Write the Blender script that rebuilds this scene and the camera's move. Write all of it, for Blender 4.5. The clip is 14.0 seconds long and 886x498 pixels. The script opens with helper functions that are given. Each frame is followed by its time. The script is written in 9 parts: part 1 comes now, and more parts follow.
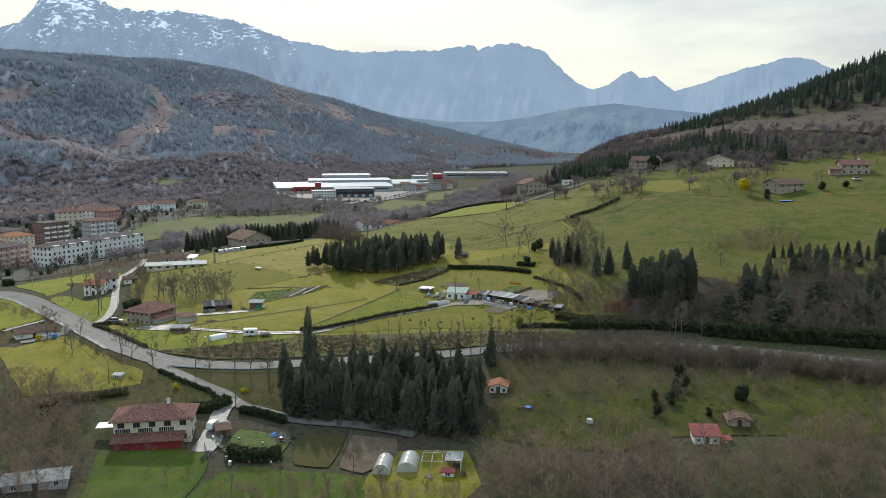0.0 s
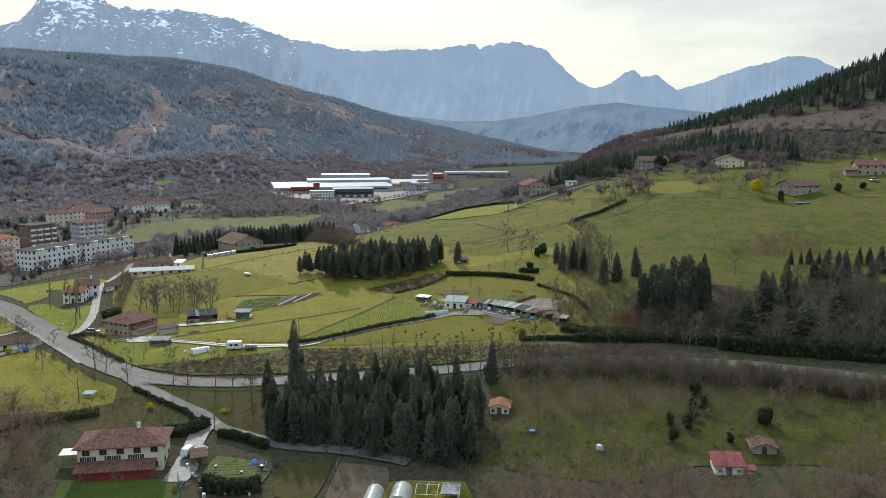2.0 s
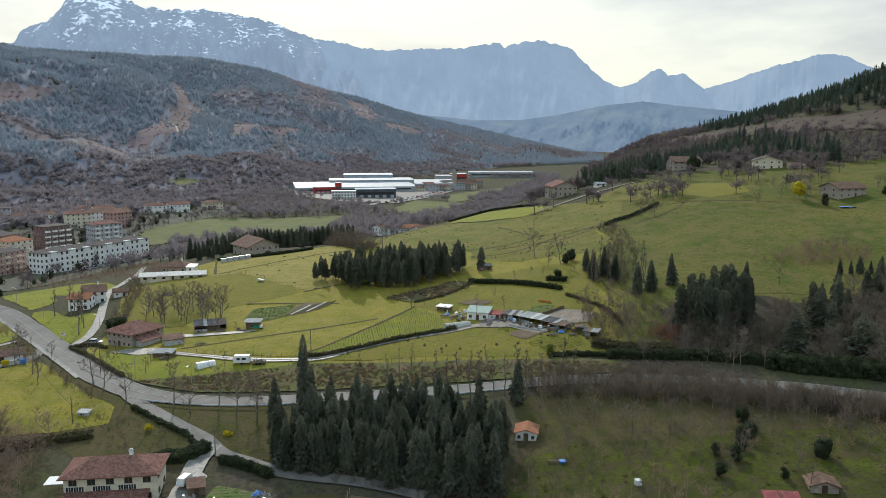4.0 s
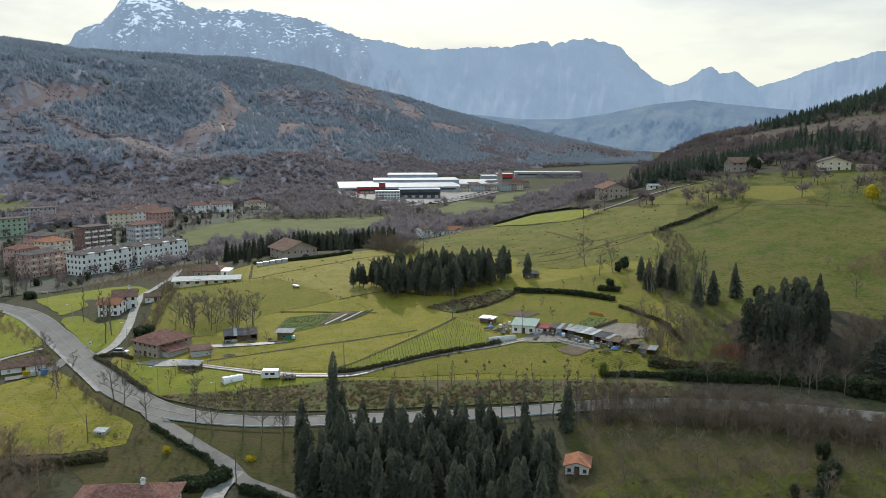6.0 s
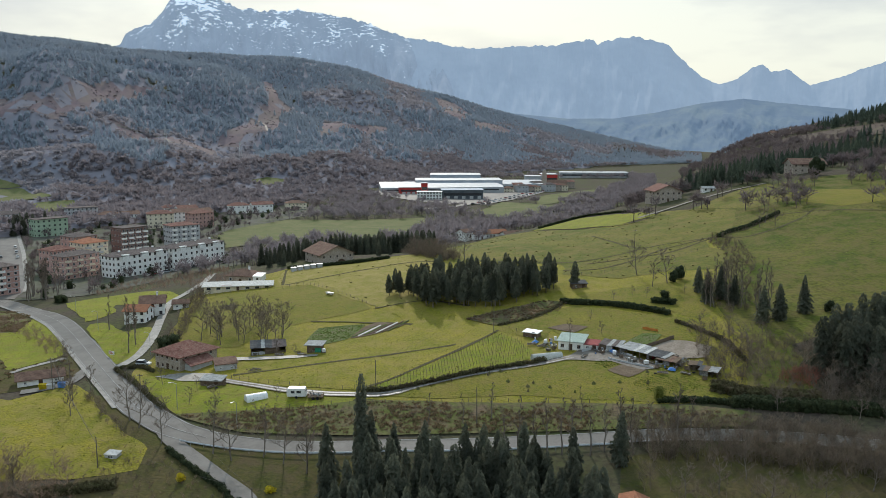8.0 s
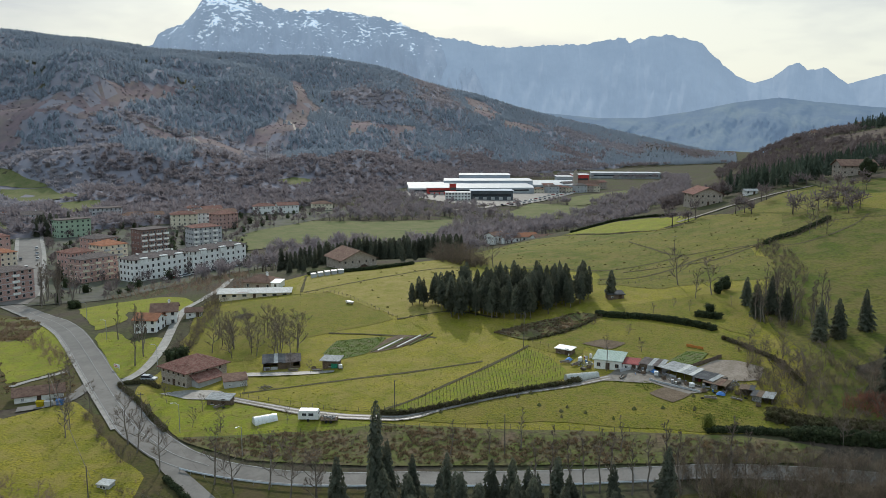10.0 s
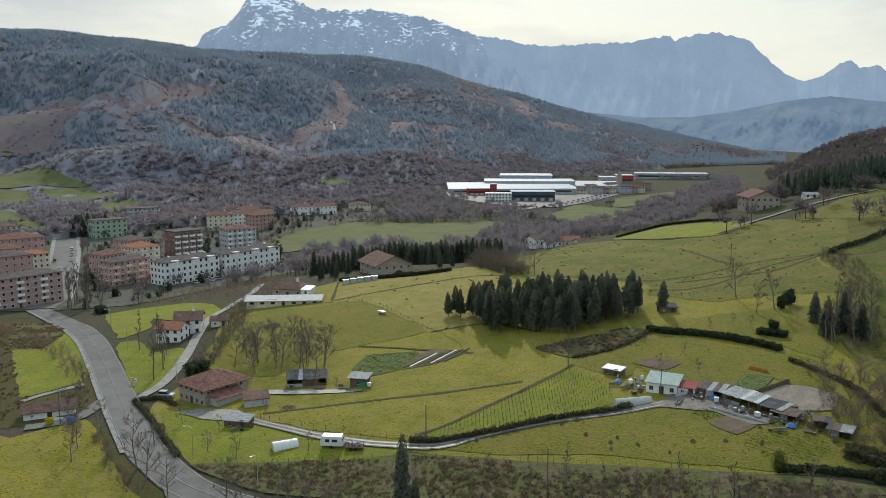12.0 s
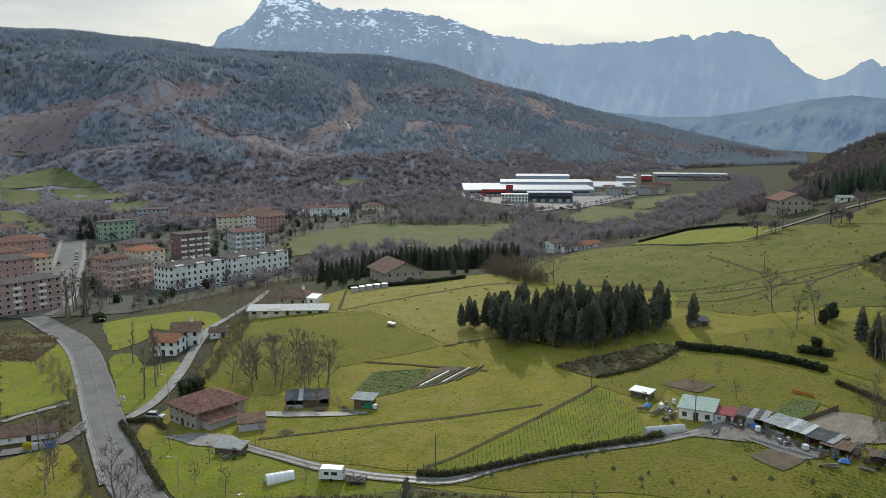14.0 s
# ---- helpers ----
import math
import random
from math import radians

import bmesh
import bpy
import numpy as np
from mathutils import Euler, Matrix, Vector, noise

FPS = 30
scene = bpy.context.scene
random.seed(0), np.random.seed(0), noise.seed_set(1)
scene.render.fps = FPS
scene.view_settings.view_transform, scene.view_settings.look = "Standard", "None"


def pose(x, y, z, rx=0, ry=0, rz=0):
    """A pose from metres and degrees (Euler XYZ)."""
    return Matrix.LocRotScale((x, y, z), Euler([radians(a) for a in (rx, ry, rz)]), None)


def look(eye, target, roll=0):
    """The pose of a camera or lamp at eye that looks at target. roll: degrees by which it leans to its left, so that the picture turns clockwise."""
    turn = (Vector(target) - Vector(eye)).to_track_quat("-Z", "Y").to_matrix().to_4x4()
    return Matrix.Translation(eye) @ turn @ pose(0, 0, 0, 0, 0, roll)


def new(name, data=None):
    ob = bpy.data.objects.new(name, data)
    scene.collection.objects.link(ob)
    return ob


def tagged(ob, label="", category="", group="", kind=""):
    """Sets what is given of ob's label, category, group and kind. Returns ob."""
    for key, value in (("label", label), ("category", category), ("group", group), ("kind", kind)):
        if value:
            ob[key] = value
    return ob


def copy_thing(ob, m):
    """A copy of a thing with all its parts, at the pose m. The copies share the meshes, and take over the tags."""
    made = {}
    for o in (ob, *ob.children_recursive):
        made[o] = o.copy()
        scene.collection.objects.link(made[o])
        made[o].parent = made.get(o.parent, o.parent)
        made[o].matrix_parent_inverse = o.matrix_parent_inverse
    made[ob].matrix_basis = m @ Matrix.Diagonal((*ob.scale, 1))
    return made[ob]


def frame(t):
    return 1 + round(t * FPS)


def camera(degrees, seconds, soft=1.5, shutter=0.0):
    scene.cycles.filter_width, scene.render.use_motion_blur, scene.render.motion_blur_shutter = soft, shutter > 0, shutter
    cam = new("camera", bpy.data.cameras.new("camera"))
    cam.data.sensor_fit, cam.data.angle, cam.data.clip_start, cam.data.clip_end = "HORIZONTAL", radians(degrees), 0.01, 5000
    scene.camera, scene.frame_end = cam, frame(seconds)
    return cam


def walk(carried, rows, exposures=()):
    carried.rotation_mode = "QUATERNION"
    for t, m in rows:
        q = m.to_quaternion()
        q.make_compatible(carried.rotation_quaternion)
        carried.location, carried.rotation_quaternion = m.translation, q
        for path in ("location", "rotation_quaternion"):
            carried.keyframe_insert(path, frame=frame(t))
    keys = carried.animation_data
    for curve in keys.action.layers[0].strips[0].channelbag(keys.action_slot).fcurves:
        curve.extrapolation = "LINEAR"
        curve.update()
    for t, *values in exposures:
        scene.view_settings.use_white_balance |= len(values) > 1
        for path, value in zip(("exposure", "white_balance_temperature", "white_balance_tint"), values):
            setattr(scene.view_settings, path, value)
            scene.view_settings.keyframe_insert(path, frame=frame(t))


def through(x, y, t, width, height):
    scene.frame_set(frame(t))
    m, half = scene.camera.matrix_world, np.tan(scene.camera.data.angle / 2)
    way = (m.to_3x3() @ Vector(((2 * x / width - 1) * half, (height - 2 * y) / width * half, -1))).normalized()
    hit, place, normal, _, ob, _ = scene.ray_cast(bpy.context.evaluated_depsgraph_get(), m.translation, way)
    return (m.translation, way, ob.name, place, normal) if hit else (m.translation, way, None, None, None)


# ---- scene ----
cam = camera(56.65, 14.0, soft=0.7)
ROWS = [
    (0.0, -0.07, -0.19, 79.0, 81.92, 0.02, 0.10),
    (0.5, 0.28, 4.06, 79.0, 81.90, 0.02, 0.12),
    (1.0, 0.60, 8.33, 79.0, 81.89, 0.03, 0.14),
    (1.5, 0.86, 12.63, 79.0, 81.88, 0.03, 0.17),
    (2.0, 1.08, 16.95, 79.0, 81.86, 0.03, 0.20),
    (2.5, 1.26, 21.28, 79.0, 81.85, 0.03, 0.29),
    (5.0, 1.47, 43.12, 79.0, 81.79, 0.05, 3.48),
    (5.5, 1.37, 47.50, 79.0, 81.78, 0.05, 4.27),
    (6.0, 1.24, 51.88, 79.0, 81.77, 0.05, 5.04),
    (6.5, 1.06, 56.26, 79.0, 81.76, 0.05, 5.81),
    (7.0, 0.84, 60.63, 79.0, 81.75, 0.06, 6.58),
    (7.5, 0.57, 64.99, 79.0, 81.75, 0.06, 7.35),
    (8.0, 0.26, 69.35, 79.0, 81.74, 0.06, 8.07),
    (10.5, -1.94, 90.84, 79.0, 81.70, 0.07, 10.71),
    (11.0, -2.51, 95.07, 79.0, 81.69, 0.08, 11.40),
    (11.5, -3.12, 99.28, 79.0, 81.68, 0.08, 12.11),
    (12.0, -3.78, 103.44, 79.0, 81.68, 0.08, 12.97),
    (12.5, -4.48, 107.58, 79.0, 81.67, 0.08, 13.61),
    (13.0, -5.21, 111.68, 79.0, 81.67, 0.09, 13.87),
    (13.5, -5.99, 115.73, 79.0, 81.66, 0.09, 13.87),
    (14.0, -6.82, 119.75, 79.0, 81.66, 0.09, 14.07),
]
walk(cam, [(t, pose(x, y, z, rx, ry, rz)) for t, x, y, z, rx, ry, rz in ROWS],
     [(0.0, -0.29), (6.0, -0.32), (10.0, -0.42), (14.0, -0.48)])

# ---- sky and sun ----
SUN_BEARING, SUN_HEIGHT = -14.0, 33.0


def wire(tree, a, b):
    tree.links.new(a, b)


def make_world():
    w = bpy.data.worlds.new("sky")
    w.use_nodes = True
    scene.world = w
    nt = w.node_tree
    n = nt.nodes
    bg = n["Background"]
    sky = n.new("ShaderNodeTexSky")
    sky.sky_type, sky.sun_disc = "NISHITA", False
    sky.sun_elevation, sky.sun_rotation = radians(SUN_HEIGHT), radians(SUN_BEARING)
    sky.air_density, sky.dust_density = 1.0, 2.0
    scale = n.new("ShaderNodeVectorMath")
    scale.operation = "SCALE"
    scale.inputs["Scale"].default_value = 0.10
    wire(nt, sky.outputs[0], scale.inputs[0])
    co = n.new("ShaderNodeTexCoord")
    flat = n.new("ShaderNodeMapping")
    flat.inputs["Scale"].default_value = (2.2, 2.2, 9.0)
    flat.inputs["Location"].default_value = (0.3, 0.0, 0.4)
    wire(nt, co.outputs["Generated"], flat.inputs[0])
    clouds = n.new("ShaderNodeTexNoise")
    clouds.inputs["Scale"].default_value, clouds.inputs["Detail"].default_value = 1.3, 7
    clouds.inputs["Roughness"].default_value = 0.55
    wire(nt, flat.outputs[0], clouds.inputs["Vector"])
    tone = n.new("ShaderNodeValToRGB")
    e = tone.color_ramp.elements
    e[0].position, e[0].color = 0.42, (0.83, 0.87, 0.80, 1)
    e[1].position, e[1].color = 0.62, (0.56, 0.60, 0.63, 1)
    wire(nt, clouds.outputs["Fac"], tone.inputs[0])
    mix = n.new("ShaderNodeMix")
    mix.data_type = "RGBA"
    mix.inputs["Factor"].default_value = 0.85
    wire(nt, scale.outputs[0], mix.inputs["A"])
    wire(nt, tone.outputs[0], mix.inputs["B"])
    # the cloud deck is cooler overhead than low down
    up = n.new("ShaderNodeSeparateXYZ")
    wire(nt, co.outputs["Generated"], up.inputs[0])
    ramp = n.new("ShaderNodeValToRGB")
    ramp.color_ramp.elements[0].position, ramp.color_ramp.elements[0].color = 0.12, (1.0, 1.0, 0.98, 1)
    ramp.color_ramp.elements[1].position, ramp.color_ramp.elements[1].color = 0.45, (0.73, 0.90, 1.10, 1)
    wire(nt, up.outputs["Z"], ramp.inputs[0])
    cool = n.new("ShaderNodeMix")
    cool.data_type, cool.blend_type = "RGBA", "MULTIPLY"
    cool.inputs["Factor"].default_value = 1.0
    wire(nt, mix.outputs["Result"], cool.inputs["A"])
    wire(nt, ramp.outputs[0], cool.inputs["B"])
    wire(nt, cool.outputs["Result"], bg.inputs["Color"])
    # brighter low in the sky, dull grey cloud overhead
    part_z = n.new("ShaderNodeSeparateXYZ")
    wire(nt, co.outputs["Generated"], part_z.inputs[0])
    high = n.new("ShaderNodeMapRange")
    high.inputs["From Min"].default_value, high.inputs["From Max"].default_value = 0.05, 0.75
    high.inputs["To Min"].default_value, high.inputs["To Max"].default_value = 1.36, 1.66
    wire(nt, part_z.outputs["Z"], high.inputs["Value"])
    wire(nt, high.outputs[0], bg.inputs["Strength"])


make_world()
sun = new("sun", bpy.data.lights.new("sun", "SUN"))
sun.data.energy, sun.data.angle, sun.data.color = 3.5, radians(2.2), (1.0, 0.94, 0.84)
b_, h_ = radians(SUN_BEARING), radians(SUN_HEIGHT)
sun.matrix_world = look((math.sin(b_) * math.cos(h_) * 900, math.cos(b_) * math.cos(h_) * 900, math.sin(h_) * 900), (0, 0, 0))

# ---- materials ----


def mat(name, a, b, size=1.0, rough=0.9, bump=0.0, fine=None, fine_size=0.2, fine_amount=0.4, cut=(0.35, 0.65), metal=0.0, spec=0.06, vary=0.0, island=0.0, glow=None, spots=(0.42, 0.66), through=0.0, patch=None, sheen=None, detail=3):
    """Two colours mixed by coarse noise, a third spotted in by fine noise; sizes in metres."""
    m = bpy.data.materials.new(name)
    m.use_nodes = True
    nt = m.node_tree
    n = nt.nodes
    bsdf = n["Principled BSDF"]
    geo = n.new("ShaderNodeNewGeometry")
    c1 = n.new("ShaderNodeTexNoise")
    c1.inputs["Scale"].default_value, c1.inputs["Detail"].default_value = 1 / size, 4
    wire(nt, geo.outputs["Position"], c1.inputs["Vector"])
    ramp = n.new("ShaderNodeValToRGB")
    e = ramp.color_ramp.elements
    e[0].position, e[0].color = cut[0], (*a, 1)
    e[1].position, e[1].color = cut[1], (*b, 1)
    wire(nt, c1.outputs["Fac"], ramp.inputs[0])
    out = ramp.outputs[0]
    c2 = n.new("ShaderNodeTexNoise")
    c2.inputs["Scale"].default_value, c2.inputs["Detail"].default_value = 1 / fine_size, detail
    wire(nt, geo.outputs["Position"], c2.inputs["Vector"])
    if fine:
        spread = n.new("ShaderNodeMapRange")
        spread.inputs["From Min"].default_value, spread.inputs["From Max"].default_value = spots
        spread.inputs["To Max"].default_value = fine_amount
        wire(nt, c2.outputs["Fac"], spread.inputs["Value"])
        mix = n.new("ShaderNodeMix")
        mix.data_type = "RGBA"
        wire(nt, spread.outputs[0], mix.inputs["Factor"])
        wire(nt, out, mix.inputs["A"])
        mix.inputs["B"].default_value = (*fine, 1)
        out = mix.outputs["Result"]
    if patch:
        c3 = n.new("ShaderNodeTexNoise")
        c3.inputs["Scale"].default_value, c3.inputs["Detail"].default_value, c3.inputs["Roughness"].default_value = 1 / patch[1], 6, 0.65
        wire(nt, geo.outputs["Position"], c3.inputs["Vector"])
        worn = n.new("ShaderNodeMapRange")
        worn.inputs["From Min"].default_value, worn.inputs["From Max"].default_value, worn.inputs["To Max"].default_value = 0.44, 0.64, patch[2]
        wire(nt, c3.outputs["Fac"], worn.inputs["Value"])
        mix3 = n.new("ShaderNodeMix")
        mix3.data_type = "RGBA"
        wire(nt, worn.outputs[0], mix3.inputs["Factor"])
        wire(nt, out, mix3.inputs["A"])
        mix3.inputs["B"].default_value = (*patch[0], 1)
        out = mix3.outputs["Result"]
    if vary or island:
        hsv = n.new("ShaderNodeHueSaturation")
        rnd = n.new("ShaderNodeObjectInfo").outputs["Random"] if vary else geo.outputs["Random Per Island"]
        k = vary or island
        span = n.new("ShaderNodeMapRange")
        span.inputs["To Min"].default_value, span.inputs["To Max"].default_value = 1 - k, 1 + k
        wire(nt, rnd, span.inputs["Value"])
        wire(nt, span.outputs[0], hsv.inputs["Value"])
        wire(nt, out, hsv.inputs["Color"])
        out = hsv.outputs[0]
    wire(nt, out, bsdf.inputs["Base Color"])
    bsdf.inputs["Roughness"].default_value, bsdf.inputs["Metallic"].default_value = rough, metal
    bsdf.inputs["Specular IOR Level"].default_value = spec
    if bump:
        bp = n.new("ShaderNodeBump")
        bp.inputs["Strength"].default_value, bp.inputs["Distance"].default_value = 0.8, bump
        wire(nt, c2.outputs["Fac"], bp.inputs["Height"])
        wire(nt, bp.outputs[0], bsdf.inputs["Normal"])
    if glow:
        bsdf.inputs["Emission Color"].default_value, bsdf.inputs["Emission Strength"].default_value = (*glow[:3], 1), glow[3]
    if sheen:
        bsdf.inputs["Sheen Weight"].default_value, bsdf.inputs["Sheen Roughness"].default_value = sheen[3], 0.6
        bsdf.inputs["Sheen Tint"].default_value = (*sheen[:3], 1)
    if through:
        thin = n.new("ShaderNodeBsdfTranslucent")
        wire(nt, out, thin.inputs["Color"])
        both = n.new("ShaderNodeMixShader")
        both.inputs[0].default_value = through
        wire(nt, bsdf.outputs[0], both.inputs[1])
        wire(nt, thin.outputs[0], both.inputs[2])
        wire(nt, both.outputs[0], n["Material Output"].inputs["Surface"])
    return m


GRASS_SHEEN = (0.75, 0.66, 0.15, 0.16)
M_SCRUB = mat("winter_scrub", (0.082, 0.066, 0.05), (0.075, 0.082, 0.032), 22, 0.95, 0.25, (0.04, 0.03, 0.025), 1.3, 0.6)
M_GRASS = mat("pasture", (0.140, 0.142, 0.012), (0.240, 0.194, 0.024), 11, 0.85, 0.3, (0.072, 0.076, 0.013), 0.5, 0.85, patch=((0.205, 0.158, 0.048), 4.0, 0.8), sheen=GRASS_SHEEN)

# ---- the ground ----


# relief of the valley: metres above the valley floor on a coarse net, smoothed
NET_X = [-400, -200, -120, -60, 0, 60, 130, 220, 400, 650]
NET_Y = [150, 190, 225, 260, 300, 340, 420, 530, 700, 1000]
NET_Z = [
    [6, 12, 8, 3, 3, 6, 8, 12, 30, 60],
    [5, 12, 9, 6, 7, 12, 14, 18, 36, 64],
    [4, 12, 12, 11, 10, 13, 17, 22, 40, 70],
    [3, 10, 13, 16.5, 18, 20, 24, 30, 45, 76],
    [3, 9, 14, 17, 20, 25, 30, 36, 52, 84],
    [3, 9, 18, 21, 24, 32, 38, 45, 62, 95],
    [3, 5, 22, 26, 30, 39, 51, 57, 80, 112],
    [3, 3, 6, 11, 29, 44, 59, 66, 110, 150],
    [4, 3, 3, 3, 4, 20, 40, 72, 152, 190],
    [6, 4, 3, 2, 2, 3, 14, 68, 100, 170],
]


def smooth(u):
    u = np.clip(u, 0, 1)
    return u * u * (3 - 2 * u)


def make_relief():
    gx, gy = np.arange(-480, 741, 10.0), np.arange(70, 1081, 10.0)
    rows = np.array([np.interp(gx, NET_X, r) for r in NET_Z])
    z = np.array([np.interp(gy, NET_Y, rows[:, k]) for k in range(len(gx))]).T
    for _ in range(3):
        for ax in (0, 1):
            p = np.concatenate([z.take([0], ax), z, z.take([-1], ax)], ax)
            n = z.shape[ax]
            z = (p.take(range(n), ax) + p.take(range(1, n + 1), ax) + p.take(range(2, n + 2), ax)) / 3
    return gx, gy, z


RELIEF = make_relief()
# the wooded ridge across the valley, by bearing (degrees): its foot, its crest (metres away) and the crest's height
RIDGE_B = [-60, -48, -41.6, -38.6, -35.3, -31.9, -28.4, -25.5, -19.5, -17.2, -14.1, -11.8, -9.3, -5.4, -2.3, 0.4, 3.2, 7.4, 14]
RIDGE_Z = [268, 268, 264, 264, 276, 268, 260, 263, 262, 255, 236, 211, 181, 142, 106, 80, 52, 17, 0]
RIDGE_FOOT = ([-60, -40, -25, -16, -8, 0, 8], [620, 700, 800, 960, 1400, 1750, 2100])
RIDGE_TOP = ([-60, -40, -20, -8, 0, 8], [1900, 2000, 2150, 2250, 2350, 2500])


def waves(x, y, size, seed):
    """Cheap rolling unevenness, about -1 to 1."""
    v, a = 0 * x, 1.0
    for k in range(5):
        c, s = math.cos(1.3 * k + seed), math.sin(1.3 * k + seed)
        v = v + a * np.sin((c * x + s * y) / size + 2.1 * k + 1.7 * np.sin((c * y - s * x) / size / 1.6 + seed + k))
        a, size = a * 0.62, size * 0.55
    return v / 2.2


def ground(x, y):
    """Height of the ground."""
    x, y = np.asarray(x, float), np.asarray(y, float)
    gx, gy, z = RELIEF
    u, v = np.clip((x - gx[0]) / 10, 0, len(gx) - 1.001), np.clip((y - gy[0]) / 10, 0, len(gy) - 1.001)
    i, j = u.astype(int), v.astype(int)
    u, v = u - i, v - j
    h = (z[j, i] * (1 - u) + z[j, i + 1] * u) * (1 - v) + (z[j + 1, i] * (1 - u) + z[j + 1, i + 1] * u) * v
    h = h * (1 - smooth((y - 1040) / 420))
    b, r = np.degrees(np.arctan2(x, np.maximum(y, 1e-3))), np.hypot(x, y)
    b = np.where(y > 0, b, -60)
    foot, top = np.interp(b, *RIDGE_FOOT), np.interp(b, *RIDGE_TOP)
    s = (r - foot) / (top - foot)
    crest = np.interp(b, RIDGE_B, RIDGE_Z)
    rise = np.where(s < 1, np.clip(s, 0, 1) ** 0.9 * (0.35 + 0.65 * smooth(s)), 1 - 0.3 * np.clip(s - 1, 0, 2))
    side = np.clip(s, 0, 1) * np.clip(1.08 - s, 0, 1) * 4
    h = h + np.clip(crest * rise + side * crest * (0.21 * waves(x, y, 230, 2.0) + 0.06 * waves(x, y, 90, 6.0)), 0, None)
    return h + 0.12 * waves(x, y, 7, 1.0) + 0.35 * waves(x, y, 26, 4.0)


def mesh_from(name, verts, faces, material, smooth_shade=False):
    me = bpy.data.meshes.new(name)
    me.from_pydata(verts, [], faces)
    me.materials.append(material)
    if smooth_shade:
        me.shade_smooth()
    me.update()
    return me


def spaced(near0, near1, step, far0, far1, grow=1.09):
    v = list(np.arange(near0, near1 + 0.1, step))
    s, x = step, near1
    while x < far1:
        s *= grow
        x += s
        v.append(min(x, far1))
    s, x, w = step, near0, []
    while x > far0:
        s *= grow
        x -= s
        w.append(max(x, far0))
    return np.array(w[::-1] + v)


def sheet(name, xs, ys, height, material):
    X, Y = np.meshgrid(xs, ys)
    Z = height(X, Y)
    nx, ny = len(xs), len(ys)
    verts = np.stack([X, Y, Z], -1).reshape(-1, 3)
    k = np.arange(nx * ny).reshape(ny, nx)
    quads = np.stack([k[:-1, :-1], k[:-1, 1:], k[1:, 1:], k[1:, :-1]], -1).reshape(-1, 4)
    return mesh_from(name, verts.tolist(), quads.tolist(), material, True)


LAND_X, LAND_Y = spaced(-240, 240, 3, -4200, 4200, 1.06), spaced(140, 560, 3, -600, 4600, 1.06)
LAND_Z = ground(*np.meshgrid(LAND_X, LAND_Y))


def laid(x, y):
    """Height of the ground sheet itself, between its corners."""
    i = np.clip(np.searchsorted(LAND_X, x) - 1, 0, len(LAND_X) - 2)
    j = np.clip(np.searchsorted(LAND_Y, y) - 1, 0, len(LAND_Y) - 2)
    u, v = (x - LAND_X[i]) / (LAND_X[i + 1] - LAND_X[i]), (y - LAND_Y[j]) / (LAND_Y[j + 1] - LAND_Y[j])
    z = LAND_Z
    return (z[j, i] * (1 - u) + z[j, i + 1] * u) * (1 - v) + (z[j + 1, i] * (1 - u) + z[j + 1, i + 1] * u) * v


tagged(new("ground", sheet("ground", LAND_X, LAND_Y, ground, M_SCRUB)),
       "rolling winter valley ground of brown scrub and grass", "ground", kind="structure")

# ---- distant mountains ----


def range_of_hills(name, label, skyline, far, deep, rough_ness, material, seed, crag=1.0):
    """A ridge whose crest follows bearing and height (degrees), falling towards the valley in gullies."""
    bear = [p[0] for p in skyline]
    tall = [p[1] for p in skyline]
    bs = np.arange(bear[0], bear[-1] + 0.01, 0.07)
    us = np.linspace(0, 1, 34)
    B, U = np.meshgrid(bs, us)
    top = np.tan(np.radians(np.interp(B, bear, tall))) * far
    wob = crag * (waves(B * 60, 0 * B, 16, seed) * 0.012 + waves(B * 60, 0 * B, 5, seed + 1) * 0.006)
    rough = waves(B * 60 + 60 * U, U * 190 + 20 * waves(B * 60, U * 90, 30, seed + 5), 40, seed) * np.sin(np.pi * np.clip(U * 1.05, 0, 1))
    rough2 = waves(B * 60 - 50 * U, U * 160 + 9, 17, seed + 3) * np.sin(np.pi * np.clip(U, 0, 1))
    R = far - deep * U + deep * rough_ness * 1.6 * (rough + 0.6 * rough2)
    fall = (1 - U) ** 1.25
    Z = 79 + top * fall * (1 + wob * (1 - U)) - 110 * U + 0.05 * top * rough * (1 - U) * U
    X, Y = R * np.sin(np.radians(B)), R * np.cos(np.radians(B))
    n, m = B.shape
    k = np.arange(n * m).reshape(n, m)
    quads = np.stack([k[:-1, :-1], k[1:, :-1], k[1:, 1:], k[:-1, 1:]], -1).reshape(-1, 4)
    me = mesh_from(name, np.stack([X, Y, Z], -1).reshape(-1, 3).tolist(), quads.tolist(), material, True)
    return tagged(new(name, me), label, "mountain", kind="structure")


# Blue emission and bluish base colours stand in for the haze.
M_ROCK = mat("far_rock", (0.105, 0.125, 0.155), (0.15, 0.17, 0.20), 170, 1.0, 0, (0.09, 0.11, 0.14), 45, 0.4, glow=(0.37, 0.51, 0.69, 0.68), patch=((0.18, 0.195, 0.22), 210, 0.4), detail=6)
# Haze glows here too; the pale patches paint sunlit meadows.
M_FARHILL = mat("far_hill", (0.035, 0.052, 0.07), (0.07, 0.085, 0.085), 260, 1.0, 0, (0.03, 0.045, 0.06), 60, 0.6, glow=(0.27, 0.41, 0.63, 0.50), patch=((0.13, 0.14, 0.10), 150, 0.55))


